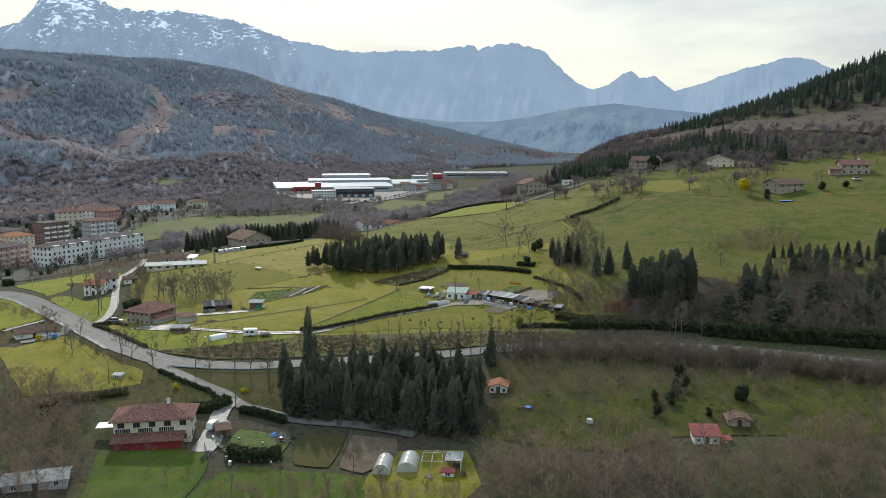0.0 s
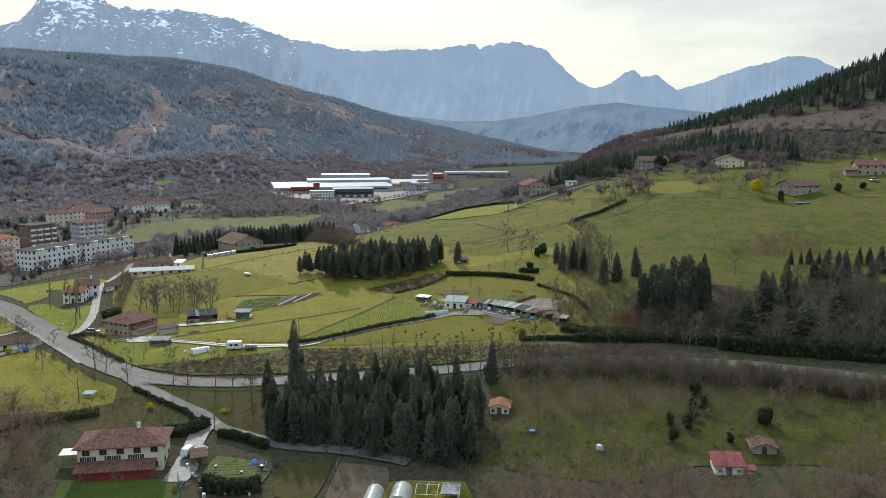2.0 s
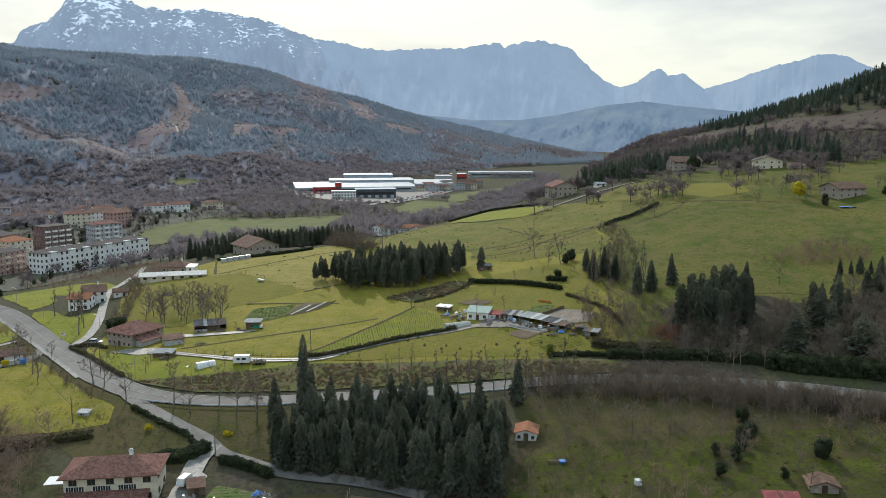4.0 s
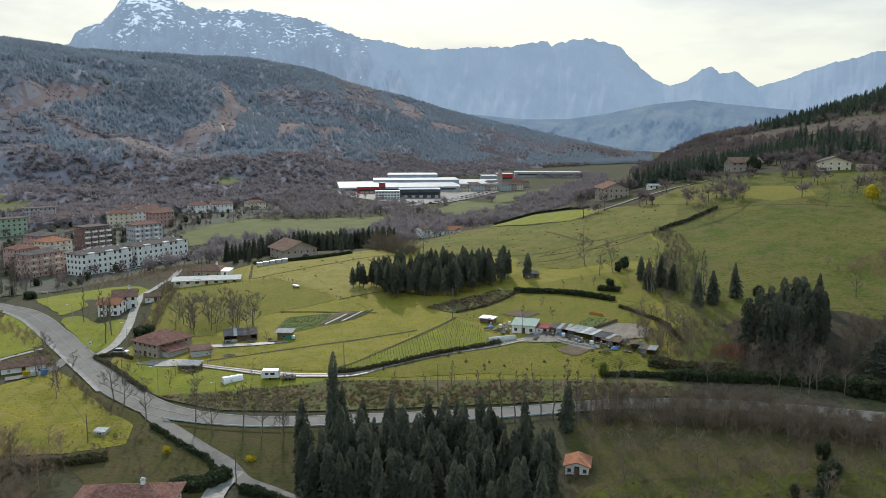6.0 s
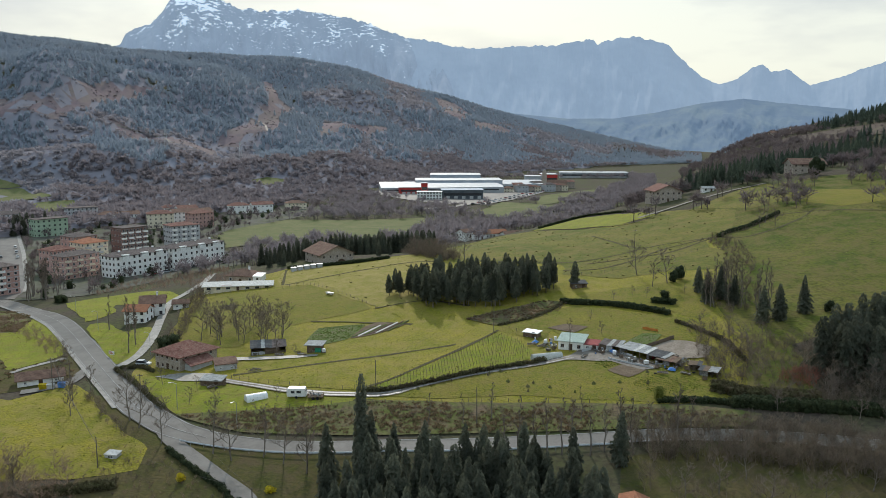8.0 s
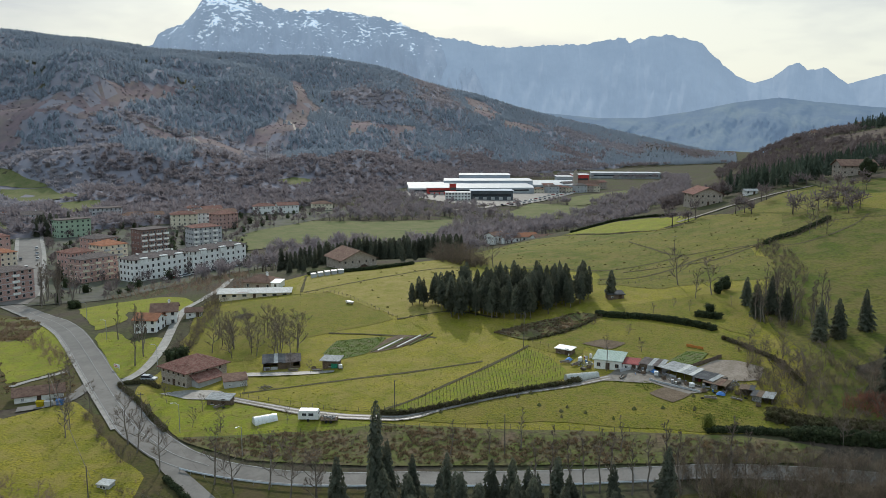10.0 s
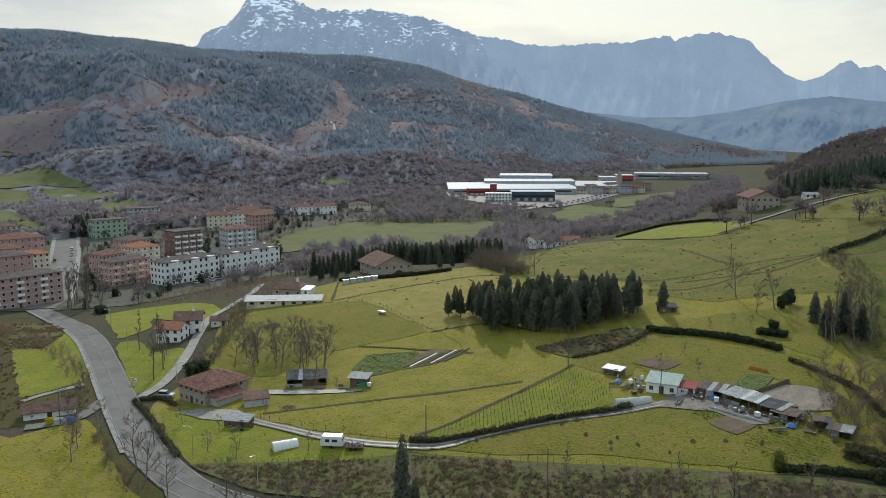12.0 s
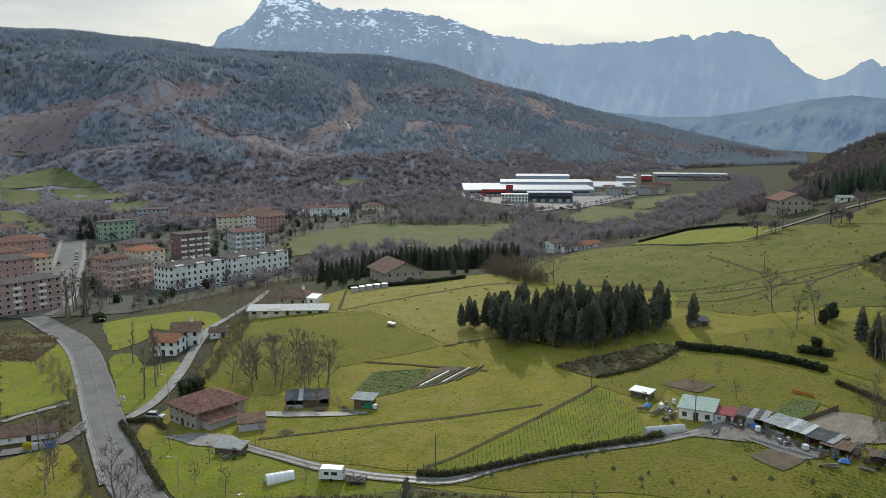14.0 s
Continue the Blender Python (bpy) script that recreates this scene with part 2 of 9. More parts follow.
def snowy_rock():
    """Limestone with snow caught on its ledges, more of it towards the summit; blue haze in its colour and glow."""
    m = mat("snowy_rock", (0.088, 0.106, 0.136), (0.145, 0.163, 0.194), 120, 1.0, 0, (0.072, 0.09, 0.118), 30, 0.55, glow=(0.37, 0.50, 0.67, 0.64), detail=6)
    nt = m.node_tree
    n = nt.nodes
    bsdf = n["Principled BSDF"]
    rock = bsdf.inputs["Base Color"].links[0].from_socket
    geo = n.new("ShaderNodeNewGeometry")
    lean = n.new("ShaderNodeMapping")
    lean.inputs["Rotation"].default_value = (0.0, 0.5, 0.0)
    lean.inputs["Scale"].default_value = (1 / 26, 1 / 40, 1 / 11)
    wire(nt, geo.outputs["Position"], lean.inputs[0])
    ledge = n.new("ShaderNodeTexNoise")
    ledge.inputs["Scale"].default_value, ledge.inputs["Detail"].default_value, ledge.inputs["Roughness"].default_value = 1.0, 8, 0.62
    wire(nt, lean.outputs[0], ledge.inputs["Vector"])
    bowl = n.new("ShaderNodeTexNoise")
    bowl.inputs["Scale"].default_value, bowl.inputs["Detail"].default_value = 1 / 110, 3
    wire(nt, geo.outputs["Position"], bowl.inputs["Vector"])
    up = n.new("ShaderNodeSeparateXYZ")
    wire(nt, geo.outputs["Position"], up.inputs[0])
    high = n.new("ShaderNodeMapRange")
    high.inputs["From Min"].default_value, high.inputs["From Max"].default_value = 360, 760
    high.inputs["To Min"].default_value, high.inputs["To Max"].default_value = -0.16, 0.085
    wire(nt, up.outputs["Z"], high.inputs["Value"])
    total = n.new("ShaderNodeMath")
    total.operation = "MULTIPLY_ADD"
    total.inputs[1].default_value = 0.55
    wire(nt, bowl.outputs["Fac"], total.inputs[0])
    wire(nt, ledge.outputs["Fac"], total.inputs[2])
    lift = n.new("ShaderNodeMath")
    wire(nt, total.outputs[0], lift.inputs[0])
    wire(nt, high.outputs[0], lift.inputs[1])
    cut = n.new("ShaderNodeMapRange")
    cut.inputs["From Min"].default_value, cut.inputs["From Max"].default_value = 0.80, 0.88
    wire(nt, lift.outputs[0], cut.inputs["Value"])
    mix = n.new("ShaderNodeMix")
    mix.data_type = "RGBA"
    wire(nt, cut.outputs[0], mix.inputs["Factor"])
    wire(nt, rock, mix.inputs["A"])
    mix.inputs["B"].default_value = (0.95, 0.95, 0.96, 1)
    wire(nt, mix.outputs["Result"], bsdf.inputs["Base Color"])
    return m


M_SNOWROCK = snowy_rock()
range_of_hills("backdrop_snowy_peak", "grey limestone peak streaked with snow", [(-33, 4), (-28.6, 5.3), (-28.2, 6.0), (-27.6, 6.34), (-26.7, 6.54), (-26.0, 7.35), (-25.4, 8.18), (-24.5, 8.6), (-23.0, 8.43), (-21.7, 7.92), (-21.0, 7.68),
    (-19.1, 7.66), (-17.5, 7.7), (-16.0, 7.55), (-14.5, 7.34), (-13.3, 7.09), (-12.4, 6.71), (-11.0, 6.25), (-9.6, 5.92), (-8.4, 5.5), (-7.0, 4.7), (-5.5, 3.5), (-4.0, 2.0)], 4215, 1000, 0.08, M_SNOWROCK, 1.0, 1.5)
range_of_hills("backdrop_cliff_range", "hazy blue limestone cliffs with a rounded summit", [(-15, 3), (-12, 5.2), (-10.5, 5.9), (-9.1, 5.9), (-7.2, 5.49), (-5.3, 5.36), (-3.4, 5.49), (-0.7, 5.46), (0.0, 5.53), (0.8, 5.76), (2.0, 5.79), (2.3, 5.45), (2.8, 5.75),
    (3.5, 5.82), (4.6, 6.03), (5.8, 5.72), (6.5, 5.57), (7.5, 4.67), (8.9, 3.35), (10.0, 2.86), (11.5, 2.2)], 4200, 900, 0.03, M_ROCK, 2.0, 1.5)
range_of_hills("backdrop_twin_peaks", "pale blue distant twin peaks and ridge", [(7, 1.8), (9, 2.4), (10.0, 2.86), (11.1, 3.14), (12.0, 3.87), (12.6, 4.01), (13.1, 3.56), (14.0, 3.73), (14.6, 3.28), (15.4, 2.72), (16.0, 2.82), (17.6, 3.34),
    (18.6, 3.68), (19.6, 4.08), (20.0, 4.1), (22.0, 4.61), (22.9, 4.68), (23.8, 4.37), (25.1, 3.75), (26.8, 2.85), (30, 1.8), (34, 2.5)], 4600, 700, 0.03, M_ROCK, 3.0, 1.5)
range_of_hills("backdrop_foothills", "low foothills in glowing blue haze with meadows painted sunlit", [(-14, 1.9), (-8.8, 1.66), (-3.5, 1.11), (0.4, 0.72), (3.5, 0.72), (6.2, 1.1), (8.9, 1.66), (11.5, 1.91), (13.7, 1.63), (16.3, 1.35), (19.1, 1.04), (22.5, 0.67), (28, 0.9)],
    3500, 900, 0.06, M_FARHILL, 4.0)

# ---- building helpers ----


class Shape:
    """Collects boxes, prisms and blades into one mesh."""

    def __init__(self):
        self.v, self.f = [], []

    def add(self, verts, faces):
        k = len(self.v)
        self.v += [tuple(p) for p in verts]
        self.f += [tuple(i + k for i in q) for q in faces]
        return self

    def box(self, x0, y0, z0, x1, y1, z1):
        p = [(x, y, z) for z in (z0, z1) for x, y in ((x0, y0), (x1, y0), (x1, y1), (x0, y1))]
        return self.add(p, [(3, 2, 1, 0), (4, 5, 6, 7), (0, 1, 5, 4), (1, 2, 6, 5), (2, 3, 7, 6), (3, 0, 4, 7)])

    def rod(self, a, b, r0, r1, n=4):
        a, b = Vector(a), Vector(b)
        d = (b - a).normalized()
        s = d.orthogonal().normalized()
        t = d.cross(s)
        ring = lambda c, r: [c + r * (math.cos(2 * math.pi * k / n) * s + math.sin(2 * math.pi * k / n) * t) for k in range(n)]
        faces = [(k, (k + 1) % n, n + (k + 1) % n, n + k) for k in range(n)] + [tuple(range(n, 2 * n)), tuple(range(n - 1, -1, -1))]
        return self.add(ring(a, r0) + ring(b, r1), faces)

    def tube(self, pts, r, n=4):
        """One connected tube along a line of points."""
        pts = [Vector(p) for p in pts]
        v, f = [], []
        for k, p in enumerate(pts):
            d = (pts[min(k + 1, len(pts) - 1)] - pts[max(k - 1, 0)]).normalized()
            s = d.cross(Vector((0, 0, 1)))
            s = s.normalized() if s.length > 1e-4 else Vector((1, 0, 0))
            t = d.cross(s)
            v += [p + r * (math.cos(2 * math.pi * i / n) * s + math.sin(2 * math.pi * i / n) * t) for i in range(n)]
            if k:
                f += [((k - 1) * n + i, (k - 1) * n + (i + 1) % n, k * n + (i + 1) % n, k * n + i) for i in range(n)]
        return self.add(v, f)

    def blade(self, a, b, w):
        """A thin tapering triangle from a to b."""
        a, b = Vector(a), Vector(b)
        s = (b - a).cross(Vector((random.uniform(-1, 1), random.uniform(-1, 1), random.uniform(-1, 1))))
        s = s.normalized() * w * 0.5 if s.length > 1e-6 else Vector((w, 0, 0))
        return self.add([a - s, a + s, b], [(0, 1, 2)])

    def mesh(self, name, material, soft=False):
        return mesh_from(name, self.v, self.f, material, soft)


def part(name, shape, material, parent, label="", soft=False):
    """Links a Shape or a mesh as one object under a thing or a part."""
    me = shape.mesh(name, material, soft) if isinstance(shape, Shape) else shape
    ob = new(name, me)
    ob.parent = parent
    return tagged(ob, label)


def thing(name, label, category, x, y, rot=0, sink=0.0, group="", kind="", z=None):
    ob = new(name)
    ob.empty_display_size = 0.3
    ob.matrix_basis = pose(x, y, float(ground(x, y)) - sink if z is None else z, 0, 0, rot)
    return tagged(ob, label, category, group, kind)


def fast_mesh(name, V, T, material):
    """A mesh from arrays of corners and triangles."""
    me = bpy.data.meshes.new(name)
    me.vertices.add(len(V))
    me.vertices.foreach_set("co", np.asarray(V, np.float32).ravel())
    me.loops.add(len(T) * 3)
    me.loops.foreach_set("vertex_index", np.asarray(T, np.int32).ravel())
    me.polygons.add(len(T))
    me.polygons.foreach_set("loop_start", np.arange(0, len(T) * 3, 3, dtype=np.int32))
    me.materials.append(material)
    me.update(calc_edges=True)
    me.validate()
    return me


def tris_of(shape):
    t = []
    for f in shape.f:
        t += [(f[0], f[k], f[k + 1]) for k in range(1, len(f) - 1)]
    return np.array(shape.v, float), np.array(t, int)


def strew(name, shapes, spots, sizes, material, rng, widen=(0.8, 1.2)):
    """Many turned and scaled copies of a few shapes at (x, y, z), joined in one mesh."""
    Vs, Ts, k = [], [], 0
    temp = [tris_of(s) for s in shapes]
    pick = rng.integers(0, len(temp), len(spots))
    for n, (v, t) in enumerate(temp):
        at = np.asarray(spots)[pick == n]
        if not len(at):
            continue
        sz = np.asarray(sizes)[pick == n]
        w = sz * rng.uniform(*widen, len(at))
        a = rng.uniform(0, 2 * np.pi, len(at))
        c, s = np.cos(a)[:, None], np.sin(a)[:, None]
        X = (c * v[:, 0] - s * v[:, 1]) * w[:, None] + at[:, :1]
        Y = (s * v[:, 0] + c * v[:, 1]) * w[:, None] + at[:, 1:2]
        Z = v[:, 2] * sz[:, None] + at[:, 2:3]
        Vs.append(np.stack([X, Y, Z], -1).reshape(-1, 3))
        Ts.append((t[None] + (np.arange(len(at)) * len(v))[:, None, None]).reshape(-1, 3) + k)
        k += len(at) * len(v)
    return fast_mesh(name, np.concatenate(Vs), np.concatenate(Ts), material)


def inside(poly, x, y):
    hit = np.zeros(np.shape(x), bool)
    for (x0, y0), (x1, y1) in zip(poly, poly[1:] + poly[:1]):
        if y0 != y1:
            hit ^= ((y0 > y) != (y1 > y)) & (x < (x1 - x0) * (y - y0) / (y1 - y0) + x0)
    return hit


def scatter(poly, gap, rng, limit=99999):
    """Places about gap metres apart within a plan polygon."""
    p = np.array(poly)
    lo, hi = p.min(0), p.max(0)
    gx, gy = np.meshgrid(np.arange(lo[0], hi[0], gap), np.arange(lo[1], hi[1], gap))
    x = (gx + rng.uniform(-0.8, 0.8, gx.shape) * gap).ravel()
    y = (gy + rng.uniform(-0.8, 0.8, gx.shape) * gap).ravel()
    ok = inside(poly, x, y)
    return np.stack([x[ok], y[ok]], -1)[:limit]


def on_ground(xy, sink=0.0):
    xy = np.asarray(xy, float).reshape(-1, 2)
    return np.c_[xy, ground(xy[:, 0], xy[:, 1]) - sink]


def rounded(pts, step=2.5):
    """A smooth line through plan points, in even steps."""
    p = np.array(pts, float)
    p = np.concatenate([[2 * p[0] - p[1]], p, [2 * p[-1] - p[-2]]])
    out = []
    for k in range(1, len(p) - 2):
        n = max(2, int(np.linalg.norm(p[k + 1] - p[k]) / step))
        for u in np.arange(n) / n:
            a, b, c, d = p[k - 1], p[k], p[k + 1], p[k + 2]
            out.append(0.5 * (2 * b + (c - a) * u + (2 * a - 5 * b + 4 * c - d) * u**2 + (3 * b - a - 3 * c + d) * u**3))
    return np.array(out + [p[-2]])


def sides(line):
    d = np.gradient(line, axis=0)
    d /= np.linalg.norm(d, axis=1)[:, None] + 1e-9
    return np.stack([d[:, 1], -d[:, 0]], -1)


def ribbon_mesh(name, pts, width, material, lift, across=5, shift=0.0, wob=0.0, taper=None):
    line = rounded(pts)
    s = sides(line)
    narrow = np.interp(line[:, 0], *taper) if taper else np.ones(len(line))
    us = np.linspace(-0.5, 0.5, across)
    w = width * (narrow if width > 1.5 else 1) * (1 + wob * waves(np.arange(len(line)) * 3.0, 0 * line[:, 0], 6, 3.0))
    P = line[:, None] + s[:, None] * (us[None, :, None] * w[:, None, None] + (shift * narrow)[:, None, None])
    Z = laid(P[..., 0], P[..., 1]) + lift
    n = len(line)
    k = np.arange(n * across).reshape(n, across)
    quads = np.stack([k[:-1, :-1], k[:-1, 1:], k[1:, 1:], k[1:, :-1]], -1).reshape(-1, 4)
    return mesh_from(name, np.dstack([P, Z[..., None]]).reshape(-1, 3).tolist(), quads.tolist(), material, True)


def field(name, label, poly, material, lift=0.16, wob=0.9, seed=0, dip=0.0):
    """A patch of ground cover that follows the relief, with an uneven rim."""
    rim = []
    corners = np.array(poly + poly[:3], float)
    for k in range(len(poly)):
        p0, p1, p2, p3 = corners[k - 1 if k else len(poly) - 1], corners[k], corners[k + 1], corners[k + 2]
        n = max(2, int(np.linalg.norm(p2 - p1) / 2.2))
        for j in range(n):
            # a softened corner: partly straight, partly a smooth curve through the corners
            u = j / n
            c = 0.5 * (2 * p1 + (p2 - p0) * u + (2 * p0 - 5 * p1 + 4 * p2 - p3) * u**2 + (3 * p1 - p0 - 3 * p2 + p3) * u**3)
            q = 0.7 * (p1 + (p2 - p1) * u) + 0.3 * c
            e = wob * 0.7
            rim.append((q[0] + e * float(waves(q[0], q[1], 3.5, seed + 1.0)), q[1] + e * float(waves(q[0], q[1], 3.5, seed + 5.0)), 0))
    bm = bmesh.new()
    bm.faces.new([bm.verts.new(p) for p in rim])
    xs, ys = [p[0] for p in rim], [p[1] for p in rim]
    cutx, cuty = LAND_X, LAND_Y
    for axis, cuts, lo, hi in ((0, cutx, min(xs), max(xs)), (1, cuty, min(ys), max(ys))):
        for c in cuts[(cuts > lo) & (cuts < hi)]:
            co, no = ((c, 0, 0), (1, 0, 0)) if axis == 0 else ((0, c, 0), (0, 1, 0))
            bmesh.ops.bisect_plane(bm, geom=bm.verts[:] + bm.edges[:] + bm.faces[:], dist=1e-4, plane_co=co, plane_no=no)
    bm.normal_update()
    for f in bm.faces:
        if f.normal.z < 0:
            f.normal_flip()
    co = np.array([v.co[:] for v in bm.verts])
    z = laid(co[:, 0], co[:, 1]) + lift
    for v, h in zip(bm.verts, z):
        v.co.z = h - (dip if v.is_boundary else 0.0)
    me = bpy.data.meshes.new(name)
    bm.to_mesh(me)
    bm.free()
    me.materials.append(material)
    me.shade_smooth()
    return tagged(new(name, me), label, "field", kind="structure")


# ---- fields and plots ----
M_GRASS_B = mat("bright_pasture", (0.118, 0.155, 0.01), (0.205, 0.212, 0.016), 7, 0.85, 0.25, (0.06999, 0.0873, 0.01552), 0.45, 0.65, patch=((0.1454, 0.1164, 0.0388), 2.5, 0.75), sheen=GRASS_SHEEN)
M_MEADOW = mat("meadow_grass", (0.112, 0.122, 0.011), (0.178, 0.152, 0.02), 10, 0.88, 0.3, (0.062, 0.068, 0.013), 0.5, 0.85, patch=((0.155, 0.118, 0.034), 3, 0.8), sheen=(0.7, 0.62, 0.2, 0.14))
# Lawn greens darkened, so the foreground shade sits in their colour.
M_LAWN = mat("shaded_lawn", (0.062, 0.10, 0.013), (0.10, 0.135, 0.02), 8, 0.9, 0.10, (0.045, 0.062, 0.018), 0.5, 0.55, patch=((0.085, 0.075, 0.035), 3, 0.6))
M_GRASS_D = mat("dry_pasture", (0.1777, 0.16, 0.03298), (0.2423, 0.194, 0.0582), 8, 0.9, 0.25, (0.1077, 0.1018, 0.02716), 0.5, 0.65, patch=((0.253, 0.1892, 0.08245), 3, 0.75), sheen=GRASS_SHEEN)
M_HILL = mat("hill_pasture", (0.07322, 0.09506, 0.01261), (0.1486, 0.1339, 0.02716), 26, 0.9, 0.35, (0.05922, 0.06402, 0.0194), 1.1, 0.75, patch=((0.1561, 0.1212, 0.04365), 7, 0.8), sheen=(0.7, 0.62, 0.2, 0.08))
M_VALEGRASS = mat("valley_grass", (0.105, 0.12, 0.045), (0.145, 0.148, 0.062), 24, 0.9, 0.2, (0.085, 0.10, 0.035), 2.0, 0.6, patch=((0.17, 0.15, 0.075), 9, 0.6))
# Hill pasture copy without sheen, flecks darker: shade put into the colour.
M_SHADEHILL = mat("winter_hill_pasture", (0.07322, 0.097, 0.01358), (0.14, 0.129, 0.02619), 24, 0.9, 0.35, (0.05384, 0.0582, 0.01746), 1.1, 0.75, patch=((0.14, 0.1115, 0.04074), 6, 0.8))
M_ROUGH = mat("rough_grass", (0.068, 0.07, 0.018), (0.098, 0.078, 0.032), 7, 0.95, 0.25, (0.04845, 0.0485, 0.02134), 0.7, 0.65, patch=((0.09906, 0.06984, 0.04365), 3, 0.55))
# Slope greens darkened; part of the shade there is put into them.
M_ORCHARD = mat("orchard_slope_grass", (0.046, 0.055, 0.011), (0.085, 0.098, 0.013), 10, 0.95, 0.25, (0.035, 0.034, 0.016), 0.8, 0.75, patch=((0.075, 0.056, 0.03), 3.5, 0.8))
M_WOODFLOOR = mat("wood_floor", (0.062, 0.05, 0.038), (0.05, 0.052, 0.026), 6, 0.95, 0.25, (0.035, 0.03, 0.023), 0.8, 0.6, patch=((0.085, 0.065, 0.045), 3, 0.5))
M_SOIL = mat("dug_soil", (0.13, 0.095, 0.065), (0.18, 0.135, 0.095), 3, 0.95, 0.1, (0.09, 0.065, 0.045), 0.35, 0.6)
M_PALESOIL = mat("trodden_earth", (0.25, 0.205, 0.165), (0.30, 0.25, 0.205), 3, 0.95, 0.06, (0.19, 0.15, 0.12), 0.5, 0.6, patch=((0.17, 0.14, 0.10), 2, 0.5))
M_CROP = mat("vegetable_plot", (0.12, 0.16, 0.045), (0.17, 0.15, 0.085), 2.2, 0.95, 0.1, (0.07, 0.11, 0.03), 0.4, 0.7)
M_BRACKEN = mat("dry_bracken", (0.155, 0.112, 0.072), (0.12, 0.12, 0.045), 5, 0.95, 0.3, (0.075, 0.055, 0.04), 0.8, 0.7, patch=((0.105, 0.125, 0.03), 4, 0.8))
M_MUD = mat("muddy_gravel", (0.17, 0.145, 0.12), (0.115, 0.095, 0.075), 2, 0.7, 0.03, (0.075, 0.06, 0.05), 0.5, 0.6, spec=0.2, patch=((0.22, 0.20, 0.17), 2.5, 0.6))
M_GRAVEL = mat("wet_gravel", (0.27, 0.25, 0.22), (0.16, 0.145, 0.125), 2.5, 0.55, 0.04, (0.10, 0.095, 0.08), 0.5, 0.6, spec=0.4)
field("open_pasture", "green pasture between hedges", [(-110, 262), (-45, 254), (20, 254.5), (44, 257), (50, 290), (58, 330), (66, 380), (58, 400), (60, 450), (30, 460), (-15, 470), (-45, 430), (-62, 420), (-112, 400), (-138, 360), (-128, 330), (-117, 295)], M_GRASS, 0.07)
field("east_slope_grass", "rough green hillside grass between the pastures", [(52, 296), (46, 270), (44, 256), (70, 252), (112, 238), (150, 228), (200, 240), (200, 300), (200, 318), (200, 330), (262, 350), (270, 470), (200, 492), (110, 500), (62, 470), (58, 400), (60, 372), (54, 350), (47, 318)], M_SHADEHILL, 0.10)
field("west_grass", "rough grass and dead bracken west of the road", [(-145, 252), (-126, 265), (-140, 286), (-165, 314), (-200, 350), (-228, 366), (-260, 340), (-210, 290)], M_ROUGH, 0.07)
field("verge_grass", "rough grass beside the road", [(-120, 255), (-96, 228), (-84, 228), (-60, 212), (-50, 205), (-40, 203), (-40, 228), (-62, 229), (-84, 234), (-104, 250)], M_ROUGH, 0.07)
field("farm_slope_grass", "dark rough grass slope behind the farmhouse", [(-100, 232), (-86, 230), (-62, 213), (-56, 206), (-58, 199), (-80, 198), (-93, 210)], M_ROUGH, 0.09)
field("wood_floor", "dark leaf litter and scrub under the eastern wood", [(58, 262), (62, 288), (84, 296), (97, 293), (108, 284), (134, 292), (160, 282), (200, 284), (204, 240), (150, 226), (112, 236), (80, 246), (62, 252)], M_WOODFLOOR, 0.14, 2.5)
field("hollow_grass", "rough grass under the brush of the hollow", [(8, 188), (50, 182), (104, 182), (140, 200), (120, 212), (80, 224), (40, 236), (14, 232), (12, 205)], M_ROUGH, 0.06)
